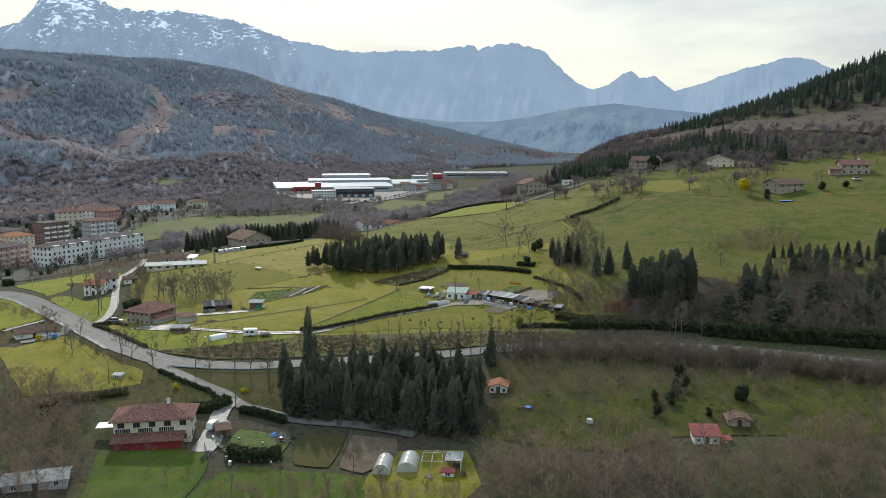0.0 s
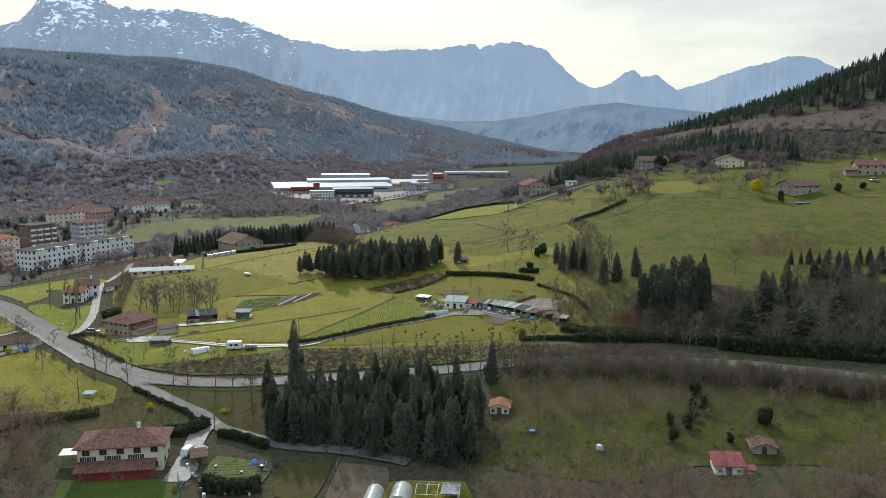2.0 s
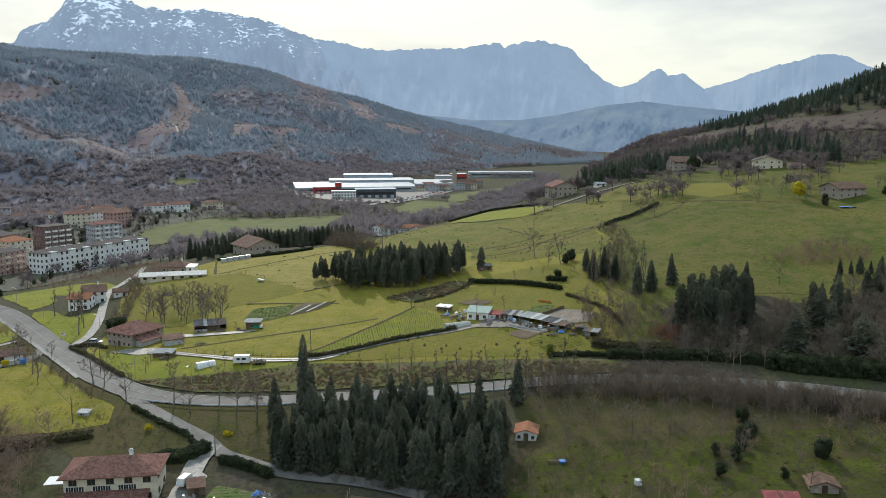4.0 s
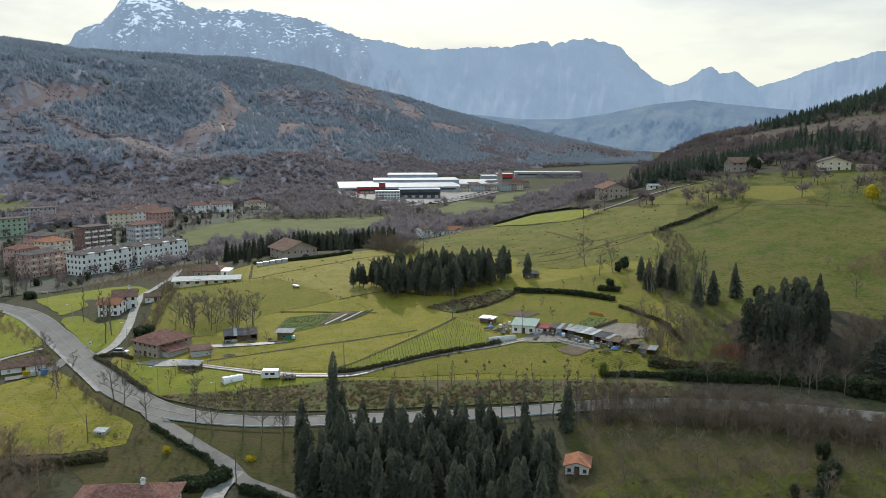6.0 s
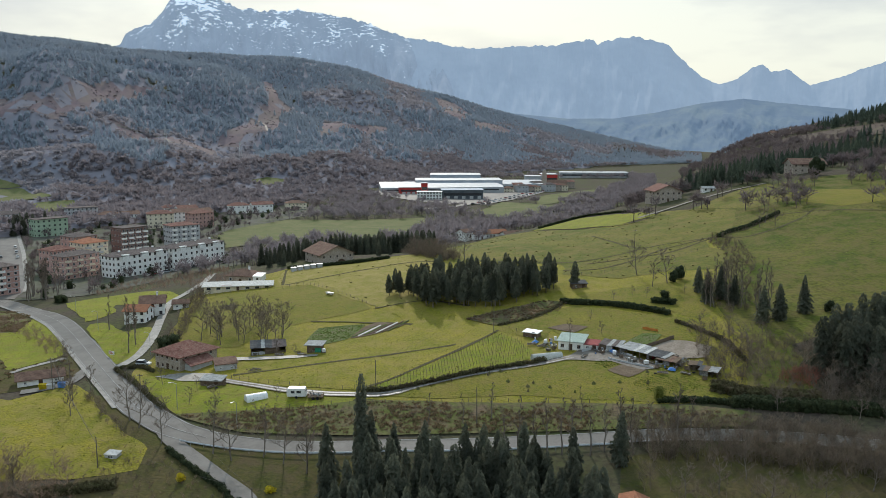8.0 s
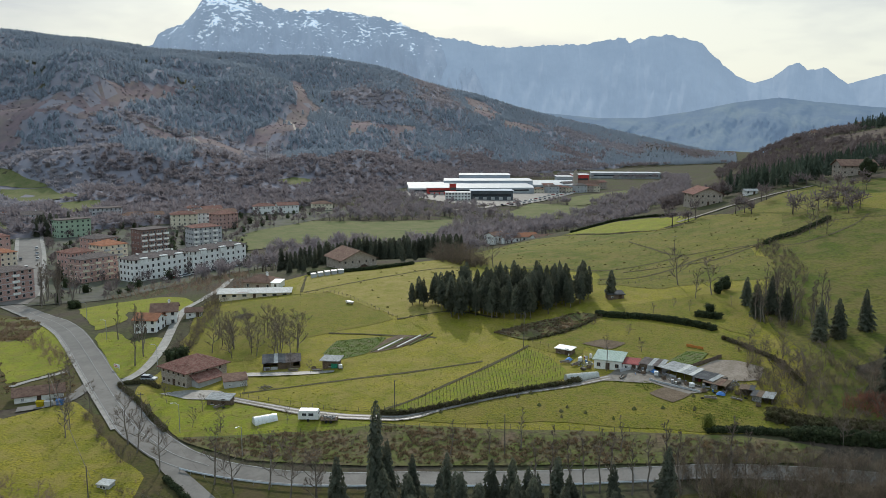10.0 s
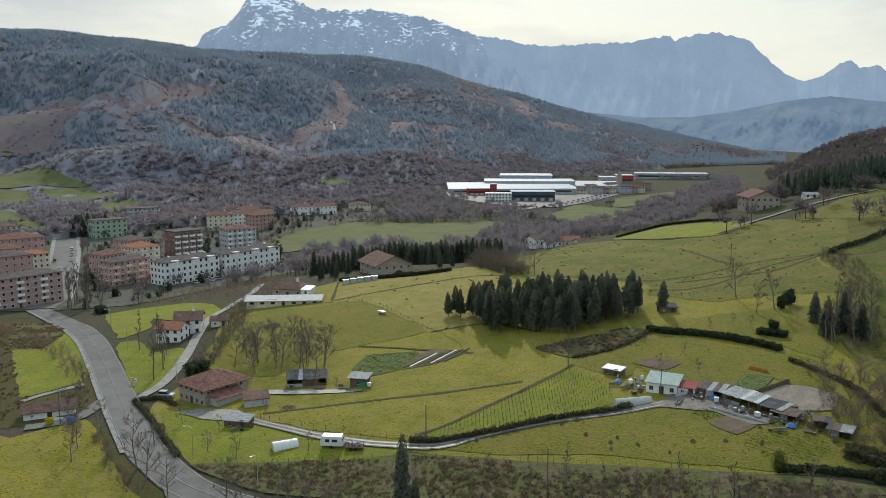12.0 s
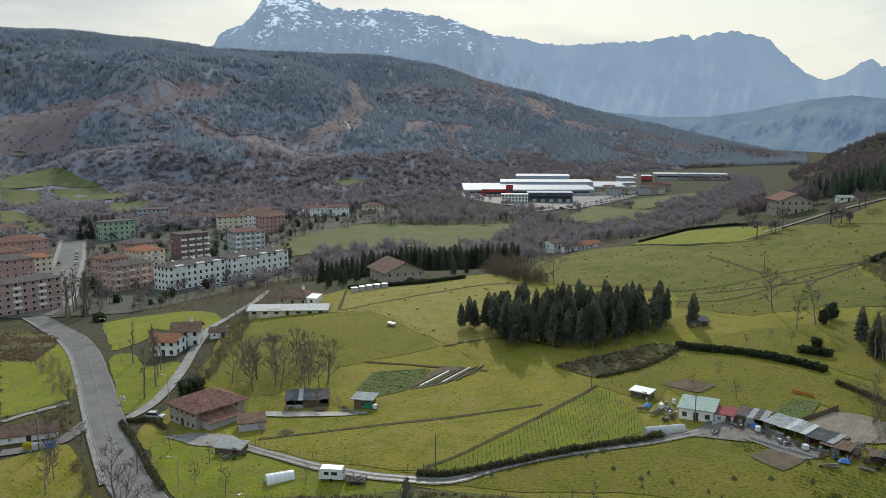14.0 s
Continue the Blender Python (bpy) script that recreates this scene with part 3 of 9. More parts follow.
FIELDS = [
    ("dry_patch", "brown dead bracken patch", [(-227, 356), (-211.5, 359.5), (-197, 348.5), (-182, 319.5), (-196, 321.5)], M_BRACKEN),
    ("left_meadow", "bright green meadow beside the road", [(-194.5, 320), (-182, 319.5), (-191.5, 343.5), (-164, 313.5), (-147, 295), (-145.5, 288.5), (-148.5, 280), (-153, 274.5)], M_GRASS_B),
    ("left_field", "yellow-green sloping pasture", [(-140, 249), (-134, 249), (-124.5, 261), (-117, 255.5), (-108.5, 246), (-101, 239), (-93, 232), (-86, 226), (-84, 218), (-93, 213), (-99, 211.5), (-107.5, 209.5), (-111.5, 208.5)], M_GRASS),
    ("lawn_triangle", "bright green roadside lawn under poplars", [(-155.5, 318), (-123, 278.5), (-121.5, 283.5), (-123, 296), (-129.5, 315), (-135.5, 317.5), (-139, 313), (-153.5, 325.5), (-158.5, 324.5)], M_GRASS_B),
    ("villa_lawn", "mown bright green villa lawn", [(-201, 376.5), (-162, 329), (-158, 340.5), (-167, 356), (-144, 345.5), (-140.5, 357.5), (-151, 372), (-174.5, 390), (-192.5, 389)], M_GRASS_B),
    ("orchard_lawn", "green orchard grass below the farm track", [(-108, 266), (-101, 269.5), (-89, 264.5), (-78, 260.5), (-65.5, 256.5), (-56.5, 255.5), (-47, 254), (-48.5, 251.5), (-62.5, 248.5), (-79.5, 243.5), (-86.5, 242.5), (-98.5, 253)], M_GRASS_B),
    ("brush_pasture", "green pasture with a brush heap", [(-122.5, 323.5), (-127.5, 349.5), (-122.5, 355), (-108.5, 359), (-92.5, 365), (-61, 332.5), (-77.5, 319.5), (-88.5, 311), (-93, 294.5), (-104.5, 293.5), (-115.5, 304.5)], M_MEADOW),
    ("upper_meadow", "yellow-green upper meadow", [(-106, 365), (-112, 393), (-95, 400), (-77, 405), (-62.5, 416.5), (-44.5, 393), (-36.5, 359.5), (-43, 338), (-59, 333), (-92.5, 365.5)], M_GRASS_D),
    ("big_meadow", "large sunlit meadow with worn patches", [(-85, 266.5), (-67.5, 261), (-52, 259.5), (-46.5, 260.5), (-39, 269), (-27, 287), (-20, 300), (-16.5, 307.5), (-26.5, 316), (-26.5, 329.5), (-43, 338), (-57.5, 332.5), (-46, 315.5), (-64, 300.5), (-67, 293), (-69, 284.5), (-80.5, 280), (-82.5, 272)], M_GRASS),
    ("vineyard_grass", "green grass under vine rows", [(-51, 259), (-46, 260.5), (-38, 270.5), (-26, 289), (-17, 303), (-10, 296), (-5, 283), (-20.5, 271.5), (-40, 260)], M_GRASS_B),
    ("mound_meadow", "green meadow dotted with mole heaps", [(-52, 258), (-43, 257.5), (-36, 259), (-25, 266), (-7, 276.5), (5.5, 283.5), (12, 283.5), (29.5, 279), (39, 264.5), (43.5, 256.5), (23, 255.5), (-10, 258), (-33, 255.5)], M_MEADOW),
    ("middle_meadow", "green meadow round the white cottage", [(-17.5, 305.5), (-4, 297), (-1.5, 305), (8.5, 292), (17.5, 292.5), (28, 297.5), (39, 287), (43, 304.5), (31.5, 313), (18, 321), (4.5, 327.5), (-9, 315.5), (-16, 311.5)], M_MEADOW),
    ("hedge_meadow", "bright green strip behind the hedge", [(4, 333.5), (9, 337.5), (20.5, 342.5), (35.5, 344), (46.5, 344), (53.5, 347.5), (43.5, 307), (33.5, 316), (19.5, 322.5)], M_MEADOW),
    ("sheep_pasture", "olive green hillside pasture", [(-61, 445.5), (-45, 546), (-18, 503.5), (5.5, 471), (26, 454), (34.5, 455.5), (49.5, 475.5), (57.5, 471), (77.5, 447), (68, 408), (56.5, 398.5), (56.5, 384.5), (60.5, 376.5), (55, 354), (39.5, 357.5), (21.5, 354), (10.5, 361.5), (2.5, 366), (1.5, 382.5), (-33.5, 396.5), (-43, 397)], M_HILL),
    ("top_pasture", "bright green strip along the brow", [(-15.5, 504), (12, 514.5), (40.5, 488), (46, 471), (35.5, 464.5), (26.5, 458.5), (6, 476.5)], M_GRASS_B),
    ("right_pasture", "wide olive green hillside pasture", [(61.5, 398), (92, 427), (120, 412.5), (149.5, 393), (171, 386.5), (206.5, 374), (175, 314.5), (148, 327.5), (143.5, 344), (117.5, 336.5), (105, 318.5), (85, 319.5), (77, 332.5), (65, 355.5)], M_SHADEHILL),
    ("knoll_pasture", "green pasture on the knoll", [(64, 468), (86.5, 497), (105, 504), (103, 456), (84, 445.5)], M_HILL),
    ("knoll_meadow", "bright green meadow on the knoll", [(102.5, 447), (116, 466), (135, 444), (132, 424), (114, 421.5)], M_MEADOW),
    ("far_pasture", "green pasture below the red-roofed house", [(170, 410), (200.5, 448.5), (227, 465), (248.5, 465), (210.5, 380.5), (175.5, 391)], M_SHADEHILL),
    ("clearing", "dry green clearing between woods", [(97.5, 313), (111.5, 319), (120.5, 307.5), (109, 293.5), (94, 296.5)], M_SHADEHILL),
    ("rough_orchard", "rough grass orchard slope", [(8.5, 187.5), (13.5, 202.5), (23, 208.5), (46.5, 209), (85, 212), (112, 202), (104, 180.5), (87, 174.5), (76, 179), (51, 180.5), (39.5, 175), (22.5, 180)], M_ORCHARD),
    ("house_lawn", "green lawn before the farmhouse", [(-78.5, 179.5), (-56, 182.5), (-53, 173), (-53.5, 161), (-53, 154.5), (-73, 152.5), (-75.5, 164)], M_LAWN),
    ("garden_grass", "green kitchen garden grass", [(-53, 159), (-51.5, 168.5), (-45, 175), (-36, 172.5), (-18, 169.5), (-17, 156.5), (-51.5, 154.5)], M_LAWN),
    ("tunnel_grass", "green grass round the plastic tunnels", [(-17, 156.5), (-17, 169.5), (-11.5, 181), (5.5, 179.5), (7.5, 164.5), (1.5, 155.5)], M_GRASS),
    ("valley_meadow", "pale green valley meadow", [(-241, 603), (-248, 659), (-228, 737), (-171, 742), (-103, 772), (-108, 717), (-108, 632), (-126, 602), (-160, 622), (-191, 599), (-217, 567)], M_VALEGRASS),
    ("valley_pasture", "green pasture beyond the trees", [(-80, 800), (-60, 940), (-28, 927), (8, 881), (-21, 795), (-76, 787)], M_VALEGRASS),
    ("valley_field", "green field by the village", [(-27, 1020), (41, 1139), (53, 1097), (4, 952), (-21, 914)], M_VALEGRASS),
    ("slope_meadow", "green meadow on the wooded slope", [(-713, 897), (-741, 960), (-637, 920), (-581, 894), (-611, 891), (-644, 891), (-668, 845)], M_VALEGRASS),
    ("slope_pasture", "green pasture on the wooded slope", [(-634, 879), (-582, 891), (-501, 828), (-549, 811), (-609, 858)], M_VALEGRASS),
    ("slope_field", "green field on the wooded slope", [(-665, 842), (-637, 865), (-559, 776), (-588, 756)], M_VALEGRASS),
    ("slope_lawn", "green lawn above the town", [(-556, 720), (-540, 724), (-416, 617), (-424, 605), (-495, 652)], M_VALEGRASS),
    ("slope_paddock", "green paddock above the town", [(-507, 795), (-467, 809), (-430, 746), (-434, 710)], M_VALEGRASS),
    ("slope_glade", "pale green glade in the wood", [(-349, 970), (-338, 989), (-313, 995), (-325, 953)], M_VALEGRASS),
]
for n_, label_, poly_, m_ in FIELDS:
    field(n_, label_, poly_, m_, 3.6 if min(p[0] for p in poly_) < -340 else 0.45 if max(p[1] for p in poly_) > 600 else 0.16)
PLOTS = [
    ("garden_plot", "bare garden plot edged with grass", [(-51.5, 181.5), (-50, 192), (-37, 188), (-37.5, 181), (-45.5, 177.5)], M_CROP),
    ("garden_plot", "dark bare garden plot", [(-35, 181.5), (-34, 189), (-24, 189), (-24.5, 181.5), (-26, 173.5), (-33.5, 175)], M_ROUGH),
    ("garden_plot", "brown fallow garden plot", [(-23, 181.5), (-22, 189), (-11.5, 186.5), (-11, 178.5), (-18, 171), (-23.5, 173.5)], M_SOIL),
    ("earth_yard", "bare brown earth yard behind the sheds", [(24.7, 287.6), (30.8, 293.1), (35.4, 292.2), (40.7, 287.5), (38.2, 280.3), (31.1, 279.8), (27.3, 283.8)], M_PALESOIL),
    ("dug_plot", "freshly dug brown plot", [(13.2, 273.5), (17.7, 277.4), (22.3, 272.4), (17.9, 268.5)], M_SOIL),
    ("allotment", "brown allotment with plastic-covered rows", [(-60.5, 300.5), (-58.5, 312.5), (-55.5, 317), (-46.5, 313.5), (-52.5, 305)], M_SOIL),
    ("allotment", "green cabbage allotment", [(-73.5, 300), (-73, 311.5), (-59, 314.5), (-61, 300.5), (-67.5, 294.5)], M_CROP),
    ("allotment", "green and brown vegetable plot", [(18.5, 292.5), (24, 299), (29, 297.5), (24.5, 288.5)], M_CROP),
    ("seed_bed", "small dug brown bed", [(-2.6, 307.1), (2.8, 310.3), (9.3, 306.7), (5.3, 302.6)], M_SOIL),
    ("bramble_bank", "dead brown bramble bank below the grove", [(-27.5, 318), (-17.5, 325.5), (-4, 334), (2, 331.5), (-5, 318), (-18, 311)], M_BRACKEN),
    ("road_bank", "dry brown grass bank above the road", [(-44, 253.5), (-20, 254), (5, 254.5), (30, 254), (45, 250), (40, 244.8), (10, 243), (-15, 240.3), (-45, 236.2), (-68, 235.5), (-80, 239.5), (-88, 243.5), (-70, 246.5), (-55, 250)], M_BRACKEN),
]
for n_, label_, poly_, m_ in PLOTS:
    field(n_, label_, poly_, m_, 0.30, 0.3)

# ---- roads and tracks ----
M_ASPHALT = mat("damp_asphalt", (0.122, 0.112, 0.10), (0.168, 0.154, 0.138), 9, 0.66, 0.01, (0.09, 0.088, 0.085), 0.5, 0.35, spec=0.12, patch=((0.20, 0.186, 0.168), 3.5, 0.5))
M_LINE = mat("road_paint", (0.36, 0.355, 0.34), (0.19, 0.185, 0.175), 2, 0.6, 0, (0.3, 0.3, 0.3), 0.4, 0.4)
M_WET = mat("wet_wheel_ruts", (0.22, 0.21, 0.19), (0.13, 0.12, 0.105), 1.5, 0.5, 0, (0.30, 0.29, 0.27), 0.6, 0.5, spec=0.35)
M_CONCRETE = mat("concrete_track", (0.27, 0.255, 0.23), (0.18, 0.17, 0.15), 3, 0.6, 0.02, (0.11, 0.105, 0.09), 0.7, 0.6, spec=0.35)
MAIN = [(-238.5, 386), (-214.5, 367.5), (-194, 350.5), (-173, 330), (-157.5, 313), (-138.5, 291), (-123, 273), (-111, 259.5), (-101, 248.5), (-94.5, 243), (-84.5, 236), (-75, 232.2), (-63.5, 230.6), (-51, 230.8), (-30, 233.6), (-8.5, 236.9), (14, 239.9), (28.5, 241.2), (51.5, 239.8), (81, 233.5), (111.5, 220.5)]
MAIN += [(138, 211), (165, 203)]
NARROW = ([-88, -62], [1.04, 0.62])
STREET = [(-238.5, 386), (-248, 405), (-264.5, 430.5), (-298.5, 477.5), (-333, 525.5), (-380, 588.5), (-411, 632)]
LANE = [(-120.5, 276.5), (-120, 284), (-122, 294), (-125.5, 306), (-133.5, 327.5), (-141, 349.5), (-142, 365.5), (-146, 390), (-154.5, 418.5)]
MINOR = [(-86, 234.5), (-82, 230), (-67, 218), (-58.5, 211.5), (-55, 207.5), (-52, 205), (-46, 202), (-40, 198.5), (-34.5, 196.5), (-22.5, 194.5), (-13.5, 191.5), (-7, 188.5)]
DRIVE = [(-56, 209), (-57, 202.5), (-56.5, 193)]
TRACK = [(-90, 267), (-79.5, 263), (-66.5, 258.5), (-57, 257), (-48, 256.5), (-42.5, 256.5), (-37.5, 258.5), (-32.5, 263), (-24.5, 268), (-16.5, 272), (-10, 275), (-4, 278), (4.5, 283)]
ROADS = [("main_road", "worn grey asphalt valley road with white lines", MAIN, 7.6, M_ASPHALT, 0.30), ("town_street", "grey asphalt street between brick blocks", STREET, 13, M_ASPHALT, 0.5),
         ("lane_road", "narrow pale lane beside bushes", LANE, 2.9, M_CONCRETE, 0.30), ("minor_road", "narrow damp asphalt side road", MINOR, 3.5, M_ASPHALT, 0.34),
         ("drive_road", "pale concrete drive to the farmhouse yard", DRIVE, 4.4, M_CONCRETE, 0.38), ("west_lane", "narrow grey lane past the barn", [(-128.5, 275.5), (-127.5, 269), (-126.5, 262.5), (-129.5, 258), (-135, 254.5)], 3.6, M_ASPHALT, 0.28),
         ("west_path", "grey gravel path through the meadow", [(-142.5, 285.5), (-145, 281.5), (-148, 276), (-149.5, 271)], 2.2, M_GRAVEL, 0.26), ("farm_track", "wet pale gravel farm track", TRACK, 2.5, M_MUD, 0.32),
         ("hill_track", "pale farm track over the brow", [(38, 470), (52, 480), (69, 492), (84, 500), (104, 506)], 2.2, M_MUD, 0.4)]
for n_, label_, line_, w_, m_, lift_ in ROADS:
    r_ = tagged(new(n_, ribbon_mesh(n_, line_, w_, m_, lift_, wob=0.05, taper=NARROW if n_ == "main_road" else None)), label_, "road", kind="structure")
    if n_ == "main_road":
        for off_ in (-3.45, 3.45):
            part("edge_line", ribbon_mesh("edge_line", line_, 0.16, M_LINE, lift_ + 0.10, 2, off_, taper=NARROW), None, r_)
        part("centre_line", ribbon_mesh("centre_line", line_[:12], 0.14, M_LINE, lift_ + 0.10, 2, taper=NARROW), None, r_)
        part("kerb", ribbon_mesh("kerb", line_[:9], 1.0, M_CONCRETE, lift_ + 0.06, 3, 4.35), None, r_, "pale concrete footway")
    if n_ == "farm_track":
        for off_ in (-0.65, 0.65):
            part("wheel_rut", ribbon_mesh("wheel_rut", line_, 0.5, M_WET, lift_ + 0.02, 3, off_, 0.35), None, r_, "wet shining wheel rut")
    if n_ == "town_street":
        for off_ in (-7.6, 7.6):
            part("footway", ribbon_mesh("footway", line_[1:], 2.4, M_CONCRETE, lift_ + 0.2, 3, off_), None, r_, "pale paved footway")
field("house_yard", "wet pale concrete yard beside the farmhouse", [(-58.5, 181), (-53, 181), (-53.5, 196), (-58, 198)], M_CONCRETE, 0.3)
field("cottage_yard", "muddy gravel yard between the sheds", [(2, 281), (6, 288), (12, 291), (18, 284), (24, 278), (27, 274.5), (22, 272.5), (14, 279), (8, 280)], M_MUD, 0.34)
field("barn_yard", "wet pale yard before the barn", [(-105, 267), (-98, 270), (-90, 269.5), (-86, 266), (-90, 264), (-97, 264.5)], M_GRAVEL, 0.34)
field("shed_yard", "pale wet yard between field sheds", [(-90, 283), (-74, 285.5), (-66, 286.5), (-66, 284.5), (-76, 282.5), (-90, 280.5)], M_GRAVEL, 0.34)

# ---- trees ----
M_NEEDLE = mat("conifer_needles", (0.108, 0.115, 0.088), (0.155, 0.158, 0.112), 3, 0.8, 0, (0.05, 0.068, 0.045), 0.6, 0.5, vary=0.3, through=0.45)
M_BARK = mat("grey_brown_bark", (0.17, 0.14, 0.115), (0.24, 0.205, 0.17), 0.8, 0.95, 0.03, (0.10, 0.085, 0.07), 0.15, 0.5)
M_TWIG = mat("bare_twigs", (0.155, 0.125, 0.105), (0.20, 0.162, 0.132), 5, 0.95, 0, (0.13, 0.103, 0.085), 1.2, 0.4, vary=0.25, through=0.4)
M_BRUSH = mat("winter_brush", (0.225, 0.16, 0.122), (0.285, 0.205, 0.15), 9, 0.95, 0, (0.15, 0.118, 0.08), 1.5, 0.4, island=0.2, through=0.45)
M_LEAF = mat("evergreen_leaves", (0.044, 0.058, 0.03), (0.068, 0.08, 0.038), 1.5, 0.7, 0, (0.032, 0.042, 0.022), 0.4, 0.5, island=0.35, through=0.35)
M_OLIVE = mat("olive_leaves", (0.12, 0.14, 0.03), (0.16, 0.17, 0.04), 1.0, 0.7, 0, (0.08, 0.10, 0.025), 0.3, 0.4, island=0.25, through=0.4)
M_OLIVEBRUSH = mat("olive_scrub", (0.115, 0.095, 0.055), (0.10, 0.10, 0.045), 2.0, 0.9, 0, (0.075, 0.06, 0.04), 0.5, 0.5, island=0.3, through=0.3)
M_RUST = mat("rust_twigs", (0.21, 0.085, 0.065), (0.25, 0.11, 0.08), 2.0, 0.9, 0, (0.15, 0.075, 0.055), 0.5, 0.4, island=0.3, through=0.4)
M_YELLOW = mat("yellow_blossom", (0.55, 0.42, 0.02), (0.45, 0.36, 0.03), 0.8, 0.8, 0, (0.25, 0.22, 0.03), 0.4, 0.4, through=0.3)
# Far conifers: base colour raised and blued to paint in the haze.
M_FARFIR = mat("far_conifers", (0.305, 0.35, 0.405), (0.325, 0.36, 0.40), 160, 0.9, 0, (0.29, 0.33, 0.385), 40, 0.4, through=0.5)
M_EASTFIR = mat("hill_conifers", (0.060, 0.080, 0.060), (0.085, 0.105, 0.072), 60, 0.9, 0, (0.045, 0.065, 0.055), 15, 0.5, island=0.3, through=0.4)
# Far bare wood: lightened and greyed, again with haze in the colour.
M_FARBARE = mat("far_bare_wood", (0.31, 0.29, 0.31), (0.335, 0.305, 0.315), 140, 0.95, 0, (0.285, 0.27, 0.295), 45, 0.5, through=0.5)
M_EASTBARE = mat("hill_bare_wood", (0.145, 0.118, 0.122), (0.175, 0.142, 0.138), 60, 0.95, 0, (0.125, 0.105, 0.10), 14, 0.5, island=0.25, through=0.4)
M_MOOR = mat("hill_moor", (0.082, 0.06, 0.054), (0.10, 0.073, 0.062), 26, 0.95, 0.2, (0.10, 0.08, 0.068), 2.5, 0.6, patch=((0.13, 0.12, 0.07), 14, 0.5))
M_DARKBRUSH = mat("dark_brush", (0.15, 0.12, 0.10), (0.19, 0.15, 0.115), 9, 0.95, 0, (0.09, 0.085, 0.05), 1.5, 0.5, island=0.25, through=0.4)
# Valley wood, ridge floor and felled ground: haze lightens these base colours too.
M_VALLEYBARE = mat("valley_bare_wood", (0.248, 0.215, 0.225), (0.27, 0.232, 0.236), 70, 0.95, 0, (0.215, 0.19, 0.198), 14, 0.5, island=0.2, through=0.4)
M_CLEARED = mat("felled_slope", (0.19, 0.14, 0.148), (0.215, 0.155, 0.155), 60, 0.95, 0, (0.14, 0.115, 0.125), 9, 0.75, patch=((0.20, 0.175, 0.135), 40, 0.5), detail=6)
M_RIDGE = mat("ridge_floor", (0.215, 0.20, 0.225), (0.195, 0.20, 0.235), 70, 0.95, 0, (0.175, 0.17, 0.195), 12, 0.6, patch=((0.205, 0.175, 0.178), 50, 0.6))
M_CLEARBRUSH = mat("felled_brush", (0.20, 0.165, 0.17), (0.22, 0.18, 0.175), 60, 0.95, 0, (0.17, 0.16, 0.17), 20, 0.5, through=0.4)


def conifer_shapes(h, r, bare, seed, taper=0.62, flat=0.35, step=0.42):
    """Trunk, and an uneven crown of many small drooping sprays; a low taper makes a column, a small flat level boughs."""
    random.seed(seed)
    trunk, crown = Shape(), Shape()
    trunk.rod((0, 0, -0.6), (0, 0, h * 0.55), 0.2, 0.1, 6).rod((0, 0, h * 0.55), (0, 0, h * 0.97), 0.1, 0.02, 5)
    lobes = [(random.uniform(0, 6.3), random.uniform(0, 1), random.uniform(0.7, 1.2)) for k in range(9)]
    z = bare
    while z < h - 0.2:
        u = (z - bare) / (h - bare)
        reach = r * (1 - u) ** taper * (0.6 + 0.4 * min(1, u * 4 + 0.4)) + 0.12
        n = 15 if u < 0.6 else 10 if u < 0.85 else 6
        a0 = random.uniform(0, 7)
        for k in range(n):
            a = a0 + 2 * math.pi * k / n + random.uniform(-0.35, 0.35)
            near = min(lobes, key=lambda q: (1 - math.cos(a - q[0])) + 2 * abs(u - q[1]))
            L = reach * near[2] * random.uniform(0.6, 1.1)
            c, s = math.cos(a), math.sin(a)
            droop = L * flat * random.uniform(0.3, 1.4)
            for f in (random.uniform(0.4, 0.6), random.uniform(0.72, 0.92)):
                w = (0.17 * L + 0.14) * random.uniform(0.7, 1.3)
                q = f + random.uniform(0.22, 0.36)
                base = Vector((f * L * c, f * L * s, z - droop * f * f + random.uniform(-0.15, 0.15)))
                tip = Vector((q * L * c, q * L * s, z - droop * q * q - random.uniform(0, 0.25)))
                across = Vector((-s, c, random.uniform(-0.7, 0.7))) * w
                crown.add([base - across, base + across, tip], [(0, 1, 2)])
                crown.add([base + Vector((0, 0, 0.3)), tip + Vector((0, 0, 0.1)), base - Vector((random.uniform(-0.2, 0.2), random.uniform(-0.2, 0.2), 0.45))], [(0, 1, 2)])
        z += step * (0.8 + 0.5 * (1 - u))
    crown.rod((0, 0, bare + 0.2), (0, 0, h * 0.75), r * 0.42, r * 0.16, 7)
    crown.rod((0, 0, h - 0.9), (0, 0, h + 0.3), 0.14, 0.01, 4)
    return trunk, crown


